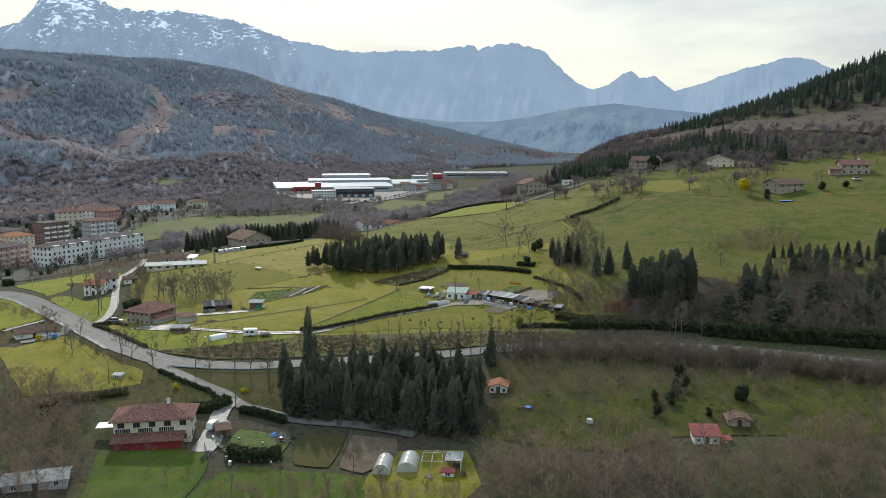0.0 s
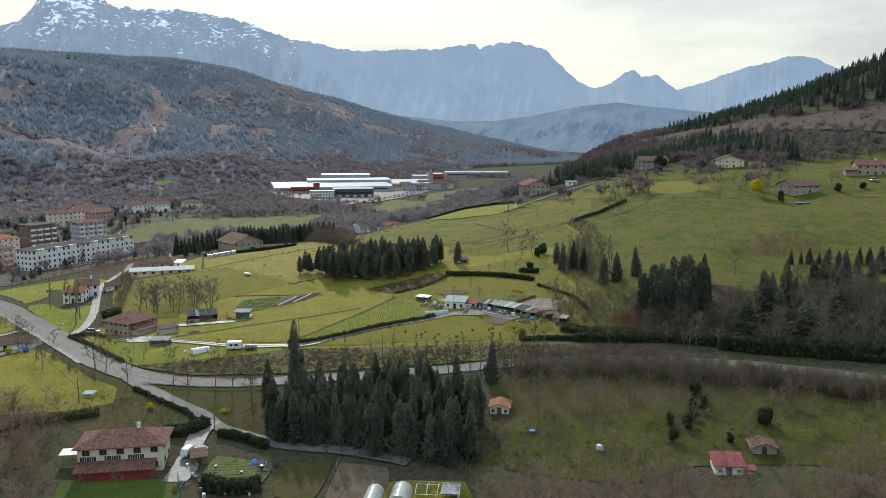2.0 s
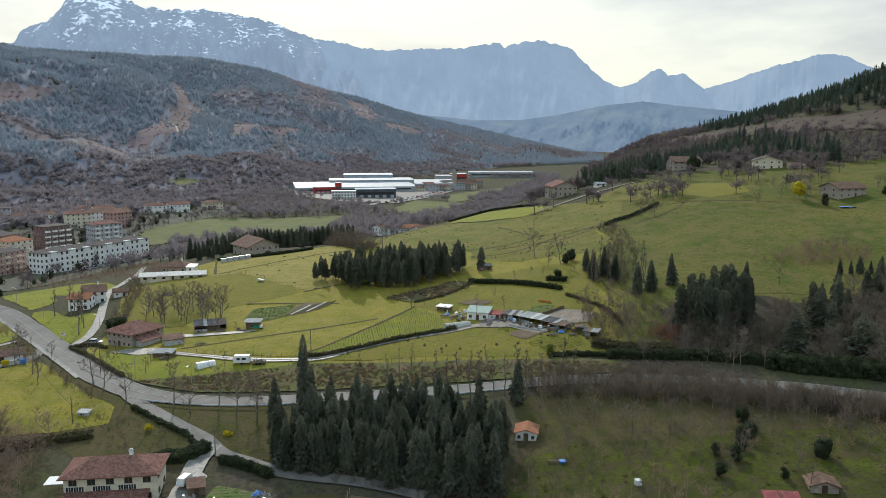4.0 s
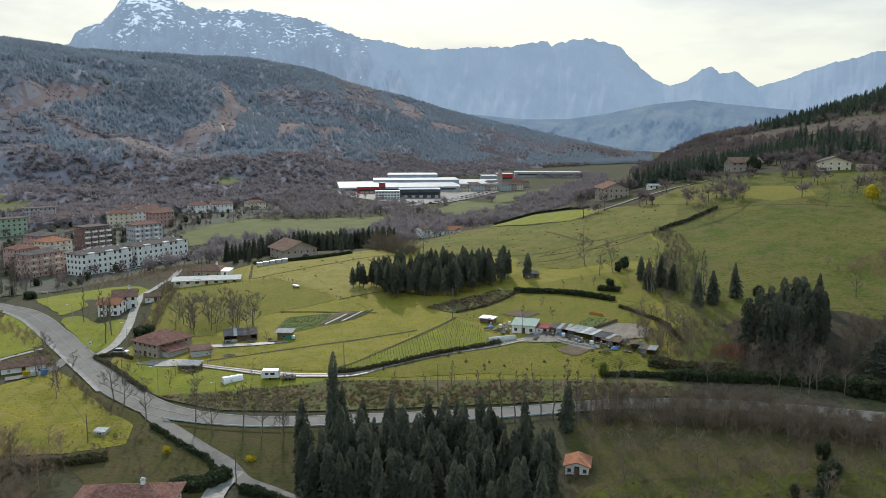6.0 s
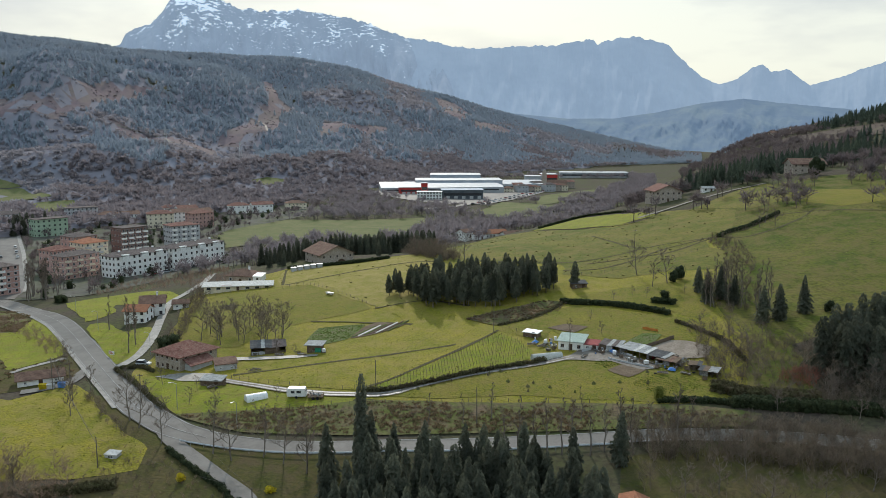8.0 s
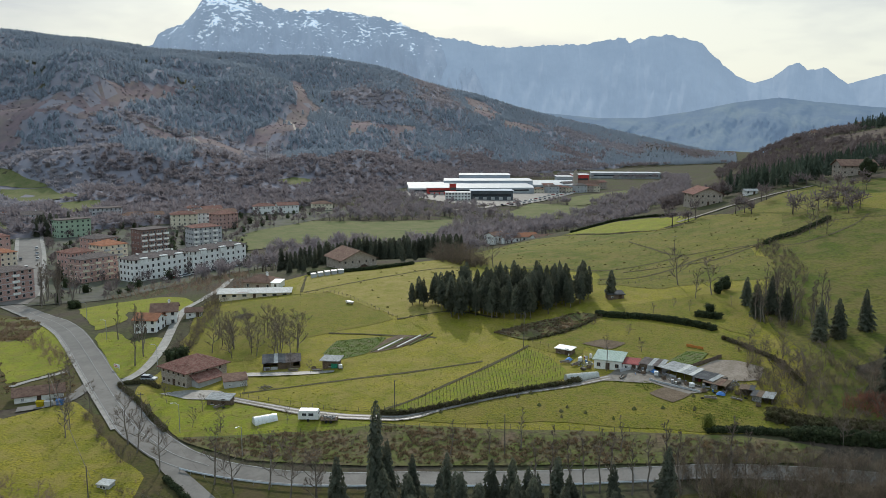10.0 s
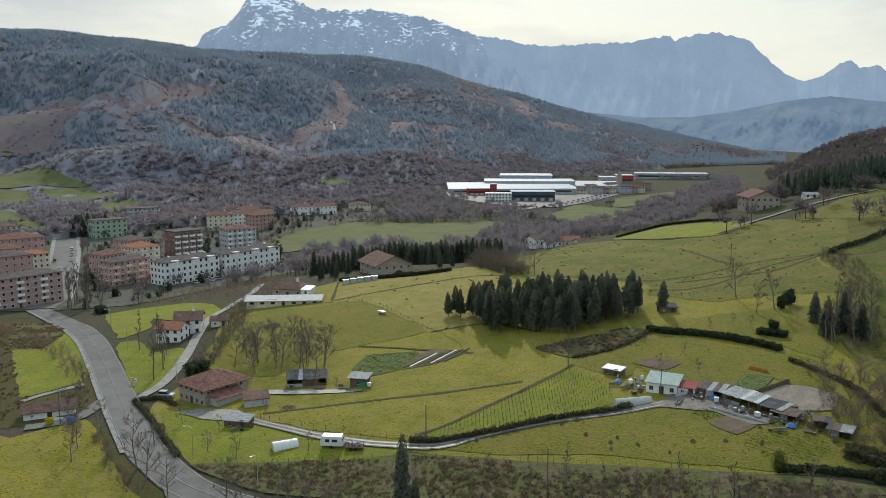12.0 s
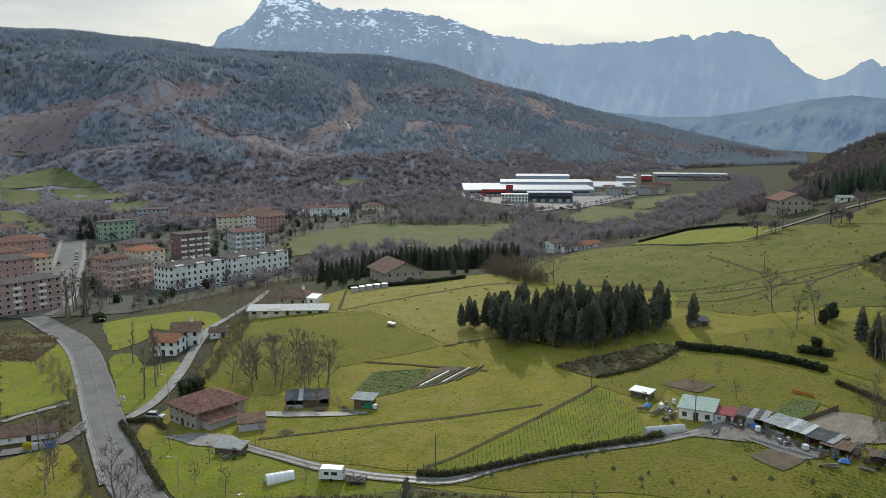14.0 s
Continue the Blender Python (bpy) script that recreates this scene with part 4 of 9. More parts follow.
def bare_shapes(h, spread, seed, many=1.0, low=0.25):
    """A crooked trunk whose limbs reach out to a rounded crown, filled with branches and fine twigs."""
    random.seed(seed)
    wood, twigs = Shape(), Shape()
    pts = [Vector((0, 0, -0.4))]
    for k in range(1, 6):
        pts.append(Vector((pts[-1].x + random.uniform(-0.035, 0.035) * h, pts[-1].y + random.uniform(-0.035, 0.035) * h, 0.9 * h * k / 5)))
    for k in range(5):
        (wood if k < 3 else twigs).rod(pts[k], pts[k + 1], h * 0.017 * (1 - k / 5.5), h * 0.017 * (1 - (k + 1) / 5.5), 6 if k < 3 else 3)

    def shoot(a, d, length, r, level):
        b = a + d * length
        if level == 0:
            m = a.lerp(b, 0.5) + Vector((random.uniform(-1, 1), random.uniform(-1, 1), -0.6)) * length * 0.06
            wood.rod(a, m, r, r * 0.7, 4).rod(m, b, r * 0.7, r * 0.35, 3)
        elif level == 1:
            twigs.rod(a, b, r, r * 0.5, 3)
        else:
            twigs.blade(a, b, max(0.06, r * 2))
        if level == 3:
            return
        for k in range((5, 5, 3)[level]):
            f = random.uniform(0.3, 1.0)
            side = Vector((random.uniform(-1, 1), random.uniform(-1, 1), random.uniform(-0.5, 0.8))).normalized()
            shoot(a + d * length * f, (d * 0.55 + side * 0.8 + Vector((0, 0, 0.2))).normalized(), length * random.uniform(0.4, 0.62) * (1.25 - 0.5 * f), r * 0.5, level + 1)

    limbs = int(9 * many)
    for k in range(limbs):
        u = low + (0.9 - low) * (k + random.uniform(0, 0.9)) / limbs
        i = min(4, int(u / 0.9 * 5))
        a = pts[i].lerp(pts[i + 1], u / 0.9 * 5 - i)
        c = 2.4 * k + random.uniform(-0.6, 0.6)
        v = (u - low) / (1 - low)
        reach = spread * h * 0.33 * (0.55 + 0.75 * math.sin(math.pi * min(1, v * 0.9 + 0.18))) * random.uniform(0.75, 1.15)
        lean = random.uniform(0.5, 0.9) + 0.7 * v + (0.7 if spread < 0.6 else 0)
        shoot(a, Vector((math.cos(c), math.sin(c), lean)).normalized(), reach * 0.75, h * 0.0075 * (1.2 - 0.6 * v), 0)
    top = max(p[2] for p in twigs.v)
    for sh in (wood, twigs):
        sh.v = [(x * h / top, y * h / top, z * h / top) for x, y, z in sh.v]
    return wood, twigs


def leafy_clump(r, h, n, seed, size=0.3):
    """Dense small evergreen leaves about a rounded, lumpy heart."""
    random.seed(seed)
    s = Shape()
    for k in range(n):
        a, u = random.uniform(0, 2 * math.pi), random.uniform(0.0, 1)
        q = math.sqrt(max(0, 1 - (2 * u - 1) ** 2 * 0.85)) * random.uniform(0.55, 1.08)
        p = Vector((r * q * math.cos(a), r * q * math.sin(a), h * u))
        d = Vector((random.uniform(-1, 1), random.uniform(-1, 1), random.uniform(-0.8, 0.8))).normalized() * size * random.uniform(0.5, 0.9)
        e = d.orthogonal().normalized() * size * random.uniform(0.35, 0.6)
        s.add([p - e, p + e, p + d], [(0, 1, 2)])
    rings = [(0.0, 0.4), (0.25, 0.58), (0.6, 0.6), (0.85, 0.35)]
    v = [(r * w * random.uniform(0.85, 1.1) * math.cos(6.2832 * k / 7), r * w * random.uniform(0.85, 1.1) * math.sin(6.2832 * k / 7), h * z) for z, w in rings for k in range(7)]
    s.add(v + [(0, 0, h * 0.96)], [(j * 7 + k, j * 7 + (k + 1) % 7, j * 7 + 7 + (k + 1) % 7, j * 7 + 7 + k) for j in range(3) for k in range(7)] + [(21 + k, 21 + (k + 1) % 7, 28) for k in range(7)])
    return s


def branchy(seed, limbs, twigs, w, low=0.2, stems=1, spread=0.45):
    """A slender leafless tree or bush, one metre tall: crooked stems, rising limbs and fine twigs."""
    random.seed(seed)
    s = Shape()
    for k in range(stems):
        lean = 0.0 if stems == 1 else random.uniform(0.1, 0.5)
        a = random.uniform(0, 6.3)
        foot = Vector((0.3 * lean * math.cos(a), 0.3 * lean * math.sin(a), -0.06))
        tip = Vector((lean * math.cos(a), lean * math.sin(a), random.uniform(0.75, 1.0) if stems > 1 else 1.0))
        bend = foot.lerp(tip, 0.5) + Vector((random.uniform(-0.05, 0.05), random.uniform(-0.05, 0.05), 0.05))
        s.blade(foot, foot.lerp(bend, 1.5), w * 2.2)
        s.blade(bend, tip, w * 1.5)
        for q in range(limbs):
            f = random.uniform(low, 0.95)
            base = foot.lerp(bend, f * 2) if f < 0.5 else bend.lerp(tip, f * 2 - 1)
            c = random.uniform(0, 6.3)
            reach = spread * (1.15 - f) * random.uniform(0.6, 1.1)
            out = Vector((math.cos(c) * reach, math.sin(c) * reach, reach * random.uniform(0.5, 1.2)))
            end = base + out
            s.blade(base, end, w * 1.1)
            for j in range(twigs):
                g = base.lerp(end, random.uniform(0.25, 1.0))
                d = out * random.uniform(0.25, 0.5) + Vector((random.uniform(-1, 1), random.uniform(-1, 1), random.uniform(-0.2, 0.9))) * 0.13
                s.blade(g, g + d, w * 0.75)
    return s


def tree_kind(name, label, shapes, mats, group):
    out = []
    for k, (trunk, crown) in enumerate(shapes):
        ob = thing(name, label, "tree", 0, 0, group=group)
        part("trunk", trunk, mats[0], ob)
        part("crown", crown, mats[1], ob)
        out.append([ob, False])
    return out


def plant(kinds, spots, rng, scale=(0.85, 1.15), sink=0.1):
    """Sets trees of the given kinds out over the spots; the first of a kind is moved, the rest copied."""
    for x, y in np.asarray(spots).reshape(-1, 2):
        slot = kinds[int(rng.integers(len(kinds)))]
        s = rng.uniform(*scale)
        m = pose(float(x), float(y), float(laid(x, y)) - sink, rng.uniform(-2, 2), rng.uniform(-2, 2), rng.uniform(0, 360)) @ Matrix.Diagonal((s * rng.uniform(0.9, 1.1), s * rng.uniform(0.9, 1.1), s, 1))
        if slot[1]:
            ob = copy_thing(slot[0], Matrix())
            ob.matrix_basis = m
        else:
            slot[0].matrix_basis, slot[1] = m, True
    return kinds


def clear_unused(kinds):
    for ob, used in kinds:
        if not used:
            for o in (*ob.children_recursive, ob):
                bpy.data.objects.remove(o)


rng = np.random.default_rng(11)
fir = tree_kind("conifer", "dense dark green conifer in the lower grove", [conifer_shapes(13.0, q, 1.0, s, p) for s, q, p in ((1, 2.6, 0.6), (2, 2.3, 0.45), (3, 2.9, 0.7), (4, 2.4, 0.5), (5, 2.1, 0.55))], (M_BARK, M_NEEDLE), "lower grove conifers")
plant(fir, scatter([(-41, 200), (-39.5, 215.5), (-23, 221.5), (-1, 219.5), (9.5, 210.5), (6.5, 184.5), (-6.5, 190), (-26, 195.5)], 3.0, rng), rng, (0.68, 0.98))
LOWER_EDGE = [(-37, 226), (-32, 226), (-26, 227), (-14, 227), (-6, 228), (4, 226), (13, 229), (-44, 219)]
plant(fir, LOWER_EDGE, rng, (0.7, 0.95))
spire = tree_kind("tall_conifer", "tall slim dark conifer above the grove", [conifer_shapes(20.5, 2.2, 0.6, 9, 0.42, 0.5)], (M_BARK, M_NEEDLE), "")
plant(spire, [(-38.6, 223.0)], rng, (1, 1))
pine = tree_kind("plantation_conifer", "dark conifer with a bare lower trunk in the upper grove", [conifer_shapes(13, q, 3.0, s, p) for s, q, p in ((21, 2.5, 0.5), (22, 2.2, 0.6), (23, 2.7, 0.55), (24, 2.3, 0.45))], (M_BARK, M_NEEDLE), "upper grove conifers")
plant(pine, scatter([(-45.5, 334.5), (-41, 330), (-19.5, 329), (-6.5, 338.5), (0.5, 345), (1, 356.5), (-29.5, 357), (-51.5, 349)], 3.3, rng), rng, (0.75, 1.0))
plant(pine, [(-58, 346.5), (-56, 348), (-54, 345), (-51.5, 347.5), (-49, 344), (-47, 349), (-46, 341), (6, 347.5)], rng, (0.6, 0.75))
dark = tree_kind("spruce", "dark green spruce at the wood's edge", [conifer_shapes(14, 3.1, 0.6, s) for s in (31, 32, 33)], (M_BARK, M_NEEDLE), "eastern wood spruces")
column = tree_kind("cypress", "dense dark columnar cypress in a tight clump", [conifer_shapes(14, q, 0.2, s, 0.34, 0.6) for s, q in ((34, 2.5), (35, 2.2), (36, 2.8))], (M_BARK, M_NEEDLE), "cypress clump")
cedar = tree_kind("cedar", "broad grey-green cedar with level boughs", [conifer_shapes(13, q, 1.0, s, 0.75, 0.08, 0.85) for s, q in ((37, 5.6), (38, 6.4))], (M_BARK, M_NEEDLE), "cedars of the eastern wood")
plant(column, scatter([(62.5, 271), (65.5, 266), (74, 265.5), (82, 271), (88, 283), (84, 290), (73, 282)], 3.1, rng), rng, (0.72, 1.08))
plant(dark, [(57, 303), (61.8, 304.4), (69.3, 309.3), (45, 322), (49, 324), (52, 319), (44, 331), (90, 297)], rng, (0.6, 0.8))
plant(cedar, [(88.5, 252), (105.4, 249.5), (118, 256), (99, 262)], rng, (0.85, 1.1))
plant(dark, [(104, 277), (107, 280), (110, 276), (113, 283), (100.5, 257), (103, 270), (129, 290), (134, 287), (141, 283), (126, 272), (129.5, 247), (134, 250), (146, 272), (150, 268), (138, 262), (122, 284)], rng, (0.6, 0.95))
plant(column, [(102, 273), (105.5, 274.5), (111, 271), (128, 252), (132, 247)], rng, (0.6, 0.85))
plant(dark, scatter([(118, 292), (155, 280), (190, 280), (200, 305), (165, 312), (140, 304)], 10, rng), rng, (0.5, 0.85))
plant(dark, [(125, 309), (128, 308), (131, 308), (134, 307), (137, 306), (140, 305), (143, 304), (147, 304), (150, 303), (153, 302), (156, 300), (159, 299), (162, 297)], rng, (0.3, 0.48))
belt = tree_kind("belt_conifer", "dark conifer in the shelter belt", [conifer_shapes(11, q, 0.5, s, 0.5) for s, q in ((41, 2.4), (42, 2.0))], (M_BARK, M_NEEDLE), "shelter belt conifers")
plant(belt, [(x, y) for x, y in zip(np.linspace(-135, -112, 12), np.linspace(428, 431, 12))], rng, (0.7, 1.0))
plant(belt, [(x, y) for x, y in zip(np.linspace(-128, -62, 70), np.linspace(462, 478, 70) + rng.uniform(-6, 6, 70))], rng, (0.8, 1.1))
plant(belt, [(-118, 409), (-121, 413), (-116, 418), (-124, 408), (-75, 430), (-80, 428)], rng, (0.45, 0.7))
plant(belt, [(x, y) for x, y in zip(rng.uniform(-400, -366, 16), rng.uniform(596, 640, 16))], rng, (1.0, 1.5))

bare = tree_kind("bare_tree", "leafless grey-brown winter tree", [bare_shapes(10, q, s, low=0.2) for s, q in ((51, 1.0), (52, 1.2), (53, 0.9), (54, 1.1))], (M_BARK, M_TWIG), "leafless trees")
tall = tree_kind("bare_poplar", "tall slim leafless roadside tree", [bare_shapes(14, 0.42, s, low=0.3) for s in (61, 62, 63)], (M_BARK, M_TWIG), "leafless poplars")
ROADSIDE = [(-84, 229), (-93, 236), (-97, 239.5), (-71, 226), (-66, 224), (-55, 224), (-50, 225), (-49, 221), (-60, 226)]
plant(bare, ROADSIDE, rng, (0.95, 1.3))
plant(tall, [(x, y) for x, y in zip(np.linspace(-10, 28, 14), np.linspace(231.2, 236.2, 14) + rng.uniform(-1.2, 0.6, 14))], rng, (0.7, 1.0))
plant(tall, [(-20, 244), (-14, 246), (-28, 243), (6, 247)], rng, (0.5, 0.7))
plant(tall, scatter([(-231.5, 388), (-242, 406), (-223, 406.5), (-211.5, 389), (-218.5, 380)], 5.2, rng), rng, (1.0, 1.4))
plant(tall, [(-137, 313), (-141, 318), (-131, 305), (-134, 311), (-127, 298), (-146, 316), (-125, 290)], rng, (0.7, 1.0))
plant(bare, scatter([(-108, 297), (-114.5, 318), (-92, 319), (-75, 300), (-82, 296), (-96, 294)], 4.7, rng), rng, (0.8, 1.2))
plant(bare, [(-37.4, 398.5)], rng, (1.25, 1.25))
plant(bare, [(27.5, 357), (31, 341), (36, 343)], rng, (0.9, 1.3))
plant(bare, [(-89, 258), (-87, 249), (-79.5, 247), (-66, 252), (-100, 262), (-72, 285), (-78, 286), (-84, 270)], rng, (0.4, 0.6))
plant(bare, [(4, 304), (13, 300), (10, 313), (36, 300), (18, 330), (24, 334), (28, 330), (40, 332)], rng, (0.3, 0.45))
plant(bare, [(-130, 268), (-134, 272), (-128, 261), (-120, 252), (-118, 248), (-116, 255), (-138, 280), (-142, 285), (-112, 240), (-115, 246)], rng, (0.55, 0.85))
plant(tall, scatter([(44, 316), (62, 311), (67, 322), (52, 334), (45, 328)], 3.8, rng), rng, (0.55, 0.95))
plant(bare, [(99.6, 464.7), (93, 439), (96, 441), (86, 440), (158, 418), (161.6, 415.8), (152, 386), (150, 413), (143, 421), (195, 409), (186, 412), (190, 415), (203, 405), (214, 447), (226, 452), (181, 470), (150, 480), (176, 462), (133, 470), (126.7, 328.6), (133, 332), (104, 329), (138, 334), (115, 466), (105, 505), (230, 440)], rng, (0.45, 0.85))
plant(bare, [(79, 407), (82, 412), (84, 404), (103, 303), (140, 405), (148, 398), (152, 408), (128, 400)], rng, (0.7, 1.1))
plant(bare, scatter([(-122.5, 207.5), (-112, 216.5), (-91, 210), (-85.5, 190), (-79, 171), (-77, 154), (-90.5, 150)], 9, rng), rng, (0.5, 0.9))
plant(bare, scatter([(9, 174), (27, 177), (52, 174), (77, 174), (102.5, 178), (86, 147), (5, 153)], 9, rng), rng, (0.5, 0.9))
plant(bare, [(-119, 305), (-124, 322), (-130, 343), (-135, 357), (-117, 298), (-127, 332), (-133, 350)], rng, (0.4, 0.6))
plant(bare, scatter([(8.5, 187.5), (13.5, 202.5), (23, 208.5), (46.5, 209), (85, 212), (112, 202), (104, 180.5), (87, 174.5), (76, 179), (51, 180.5), (39.5, 175), (22.5, 180)], 10, rng), rng, (0.5, 0.82))
plant(bare, scatter([(20, 212.5), (15, 224), (35, 230), (79, 217.5), (111, 202), (82, 205), (46, 205)], 9.0, rng), rng, (0.6, 0.95))
plant(bare, scatter([(44, 252), (60, 262), (62, 285), (100, 262), (95, 240), (70, 244)], 6.0, rng), rng, (0.5, 0.85))
plant(bare, scatter([(97.5, 266), (108, 279.5), (132.5, 286.5), (154.5, 276), (132.5, 233.5), (105.5, 236), (92.5, 242)], 8.5, rng), rng, (0.75, 1.15))
plant(bare, [(70.1, 244.6), (73, 247), (108.5, 248.7), (129.7, 269.2), (130.1, 258.3), (117, 266), (123, 252), (114, 244), (96, 246)], rng, (0.85, 1.15))
plant(bare, [(-50, 166), (-45, 163), (-40, 160), (-33, 164), (-28, 166), (-24, 161), (-36, 171), (-13, 163), (-4, 162), (-20, 172), (-66, 176), (-58, 177), (-74, 176), (3, 160), (-60, 168)], rng, (0.35, 0.7))
for kinds_ in (fir, spire, pine, dark, column, cedar, belt, bare, tall):
    clear_unused(kinds_)

# ---- brush, hedges and woods ----
BRUSH = [branchy(s, 7, 4, 0.018, 0.1, 5, 0.42) for s in (71, 72, 73, 74)]


def cleared(xy):
    """Leaves out what would stand on or before the huts in the hollow."""
    x, y = xy[:, 0], xy[:, 1]
    return xy[~inside([(46, 166), (50, 164), (72, 166), (80, 178), (80, 196), (50, 196), (44, 180)], x, y)]


def brush(name, label, poly, gap, size, seed, material=None):
    r = np.random.default_rng(seed)
    at = on_ground(cleared(scatter(poly, gap, r)), 0.1)
    tagged(new(name, strew(name, BRUSH, at, r.uniform(*size, len(at)), material or M_BRUSH, r, (0.7, 1.2))), label, "brush", kind="stuff")


brush("roadside_brush", "tangled leafless brown brush along the road", [(12, 232.5), (36, 240), (74, 225.5), (117, 205), (122, 214), (83.5, 230.5), (57.5, 244), (26.5, 247), (16, 244)], 1.6, (1.8, 4.0), 1, M_DARKBRUSH)
brush("roadside_thicket", "dense dark brush on the bank below the road", [(14, 231), (36, 237), (52, 233.5), (81, 226.5), (111, 212), (134, 203), (130, 196), (108, 205), (80, 219), (50, 227), (34, 231)], 1.5, (3.2, 5.8), 17, M_DARKBRUSH)
brush("slope_brush", "leafless brown scrub on the slope", [(20, 212.5), (15, 224), (35, 230), (79, 217.5), (111, 202), (82, 205), (46, 205)], 4.5, (0.6, 1.5), 2, M_DARKBRUSH)
brush("valley_brush", "dense leafless brown scrub in the hollow", [(9, 174), (27, 177), (52, 174), (77, 174), (102.5, 178), (86, 147), (5, 153)], 2.7, (0.8, 2.4), 3)
brush("west_brush", "dark leafless thicket beside the farmhouse", [(-122.5, 207.5), (-112, 216.5), (-91, 210), (-85.5, 190), (-79, 171), (-77, 154), (-90.5, 150)], 2.8, (0.8, 2.4), 4)
brush("hill_brush", "tangled brown scrub below the clearing", [(35, 302.5), (46.5, 300.5), (63.5, 285.5), (70.5, 273), (89.5, 265), (84, 250.5), (44.5, 251.5), (38, 267.5)], 2.2, (1.0, 3.0), 5, M_DARKBRUSH)
brush("wood_brush", "dark undergrowth of the eastern wood", [(97.5, 266), (108, 279.5), (132.5, 286.5), (154.5, 276), (132.5, 233.5), (105.5, 236), (92.5, 242)], 2.5, (1.5, 4.2), 6, M_DARKBRUSH)
brush("wood_edge_brush", "tangled brown scrub beside the cypress clump", [(58, 254), (62, 264), (84, 268), (97, 290), (108, 280), (96, 262), (90, 246), (76, 248)], 2.0, (1.6, 4.0), 26, M_DARKBRUSH)
brush("rust_brush", "reddish-brown leafless bushes below the clearing", [(52, 266), (58, 272), (63, 268), (58, 261)], 1.5, (2.0, 3.6), 27, M_RUST)
brush("lane_brush", "leafless bushes along the lane", [(-117, 292), (-121, 310), (-128, 335), (-134, 352), (-138, 366), (-132, 366), (-124, 338), (-117, 312), (-112, 294)], 1.6, (1.4, 3.2), 7, M_DARKBRUSH)
brush("bramble_brush", "dead brown brambles below the grove", [(-27.5, 318), (-17.5, 325.5), (-4, 334), (2, 331.5), (-5, 318), (-18, 311)], 1.6, (0.5, 1.2), 8)
brush("clearing_brush", "grey brush heap on the hillside", [(105, 326), (120, 338), (135, 340), (146, 330), (140, 318), (118, 318)], 2.4, (1.5, 3.5), 9)
brush("sheds_brush", "dark brush behind the smallholding sheds", [(30, 272), (36, 268), (48, 262), (50, 280), (44, 292), (38, 284), (33, 279)], 1.7, (0.9, 2.4), 21, M_DARKBRUSH)
brush("slope_grass_brush", "dead weeds on the slope behind the farmhouse", [(-100, 228), (-84, 228), (-62, 212), (-58, 205), (-66, 200), (-84, 206), (-94, 214)], 2.6, (0.4, 1.3), 22)
brush("farm_slope_brush", "dark weeds and young brush behind the farmhouse", [(-92, 222), (-80, 222), (-66, 212), (-60, 205), (-66, 201), (-84, 205), (-95, 212)], 2.0, (0.5, 1.5), 23, M_DARKBRUSH)
brush("verge_brush", "dead brown brush on the bank", [(-114, 253), (-103, 241.5), (-92, 233), (-94, 231), (-105, 240), (-117, 253)], 1.5, (1.2, 2.6), 10, M_DARKBRUSH)
brush("gully_brush", "dark tangled brush in the gully between pastures", [(54, 350), (60, 375), (56, 390), (60, 400), (67, 398), (68, 375), (66, 352), (62, 340)], 1.7, (0.8, 2.4), 34, M_DARKBRUSH)
brush("clump_brush", "brown undergrowth below the young trees", [(44, 318), (50, 312), (58, 314), (64, 326), (60, 340), (54, 348), (48, 335)], 1.7, (0.9, 2.8), 35, M_DARKBRUSH)
brush("bank_brush", "thin brown brush on the road bank", [(-75, 241), (-45, 244), (10, 247), (44, 246), (44, 251), (10, 252.5), (-44, 250), (-70, 245)], 1.5, (0.6, 1.7), 11, M_DARKBRUSH)
brush("grove_brush", "brown undergrowth at the grove's foot", [(-42, 199), (-26, 193), (-6, 187), (8, 182), (14, 190), (14, 215), (8, 212), (4, 192), (-8, 193), (-28, 198)], 1.9, (1.0, 3.0), 12, M_DARKBRUSH)
brush("west_meadow_brush", "brown brush beside the west meadow", [(-225, 352), (-200, 344), (-165, 312), (-146, 292), (-150, 288), (-172, 310), (-205, 335), (-230, 345)], 2.4, (1.0, 3.0), 13)
brush("town_brush", "leafless brush below the white blocks", [(-205, 400), (-150, 385), (-140, 372), (-128, 378), (-135, 400), (-155, 440), (-175, 470), (-196, 462), (-208, 430)], 3.4, (1.0, 2.6), 14)
brush("field_edge_brush", "leafless hedge between pastures", [(-62, 414), (-45, 397), (-39, 402), (-53, 426), (-72, 438)], 1.4, (1.5, 3.4), 15, M_DARKBRUSH)
brush("brow_brush", "dark brush along the bank below the brow", [(60, 400), (73, 404), (92, 420), (90, 424), (72, 409), (59, 404)], 1.6, (0.6, 1.8), 18, M_DARKBRUSH)
brush("pasture_bank_brush", "thin brush along the pasture bank", [(11, 378), (43, 384), (61, 399), (59, 402), (42, 387), (11, 381)], 2.2, (0.4, 1.2), 19, M_DARKBRUSH)
brush("pasture_edge_brush", "low brown brush along the pasture edge", [(-18, 312), (-8, 318), (-1, 326), (3, 334), (5, 332), (1, 323), (-7, 315), (-17, 309.5)], 1.3, (0.5, 1.3), 36, M_DARKBRUSH)
brush("track_brush", "dry stalks beside the farm track", [(-46, 258.5), (-30, 266), (-8, 278), (-6, 276.5), (-28, 263.5), (-44, 256.5)], 1.5, (0.3, 0.9), 37, M_DARKBRUSH)
brush("garden_brush", "leafless garden bushes", [(-52, 162), (-30, 168), (-8, 165), (8, 160), (6, 153), (-52, 153)], 2.6, (1.0, 3.4), 16)


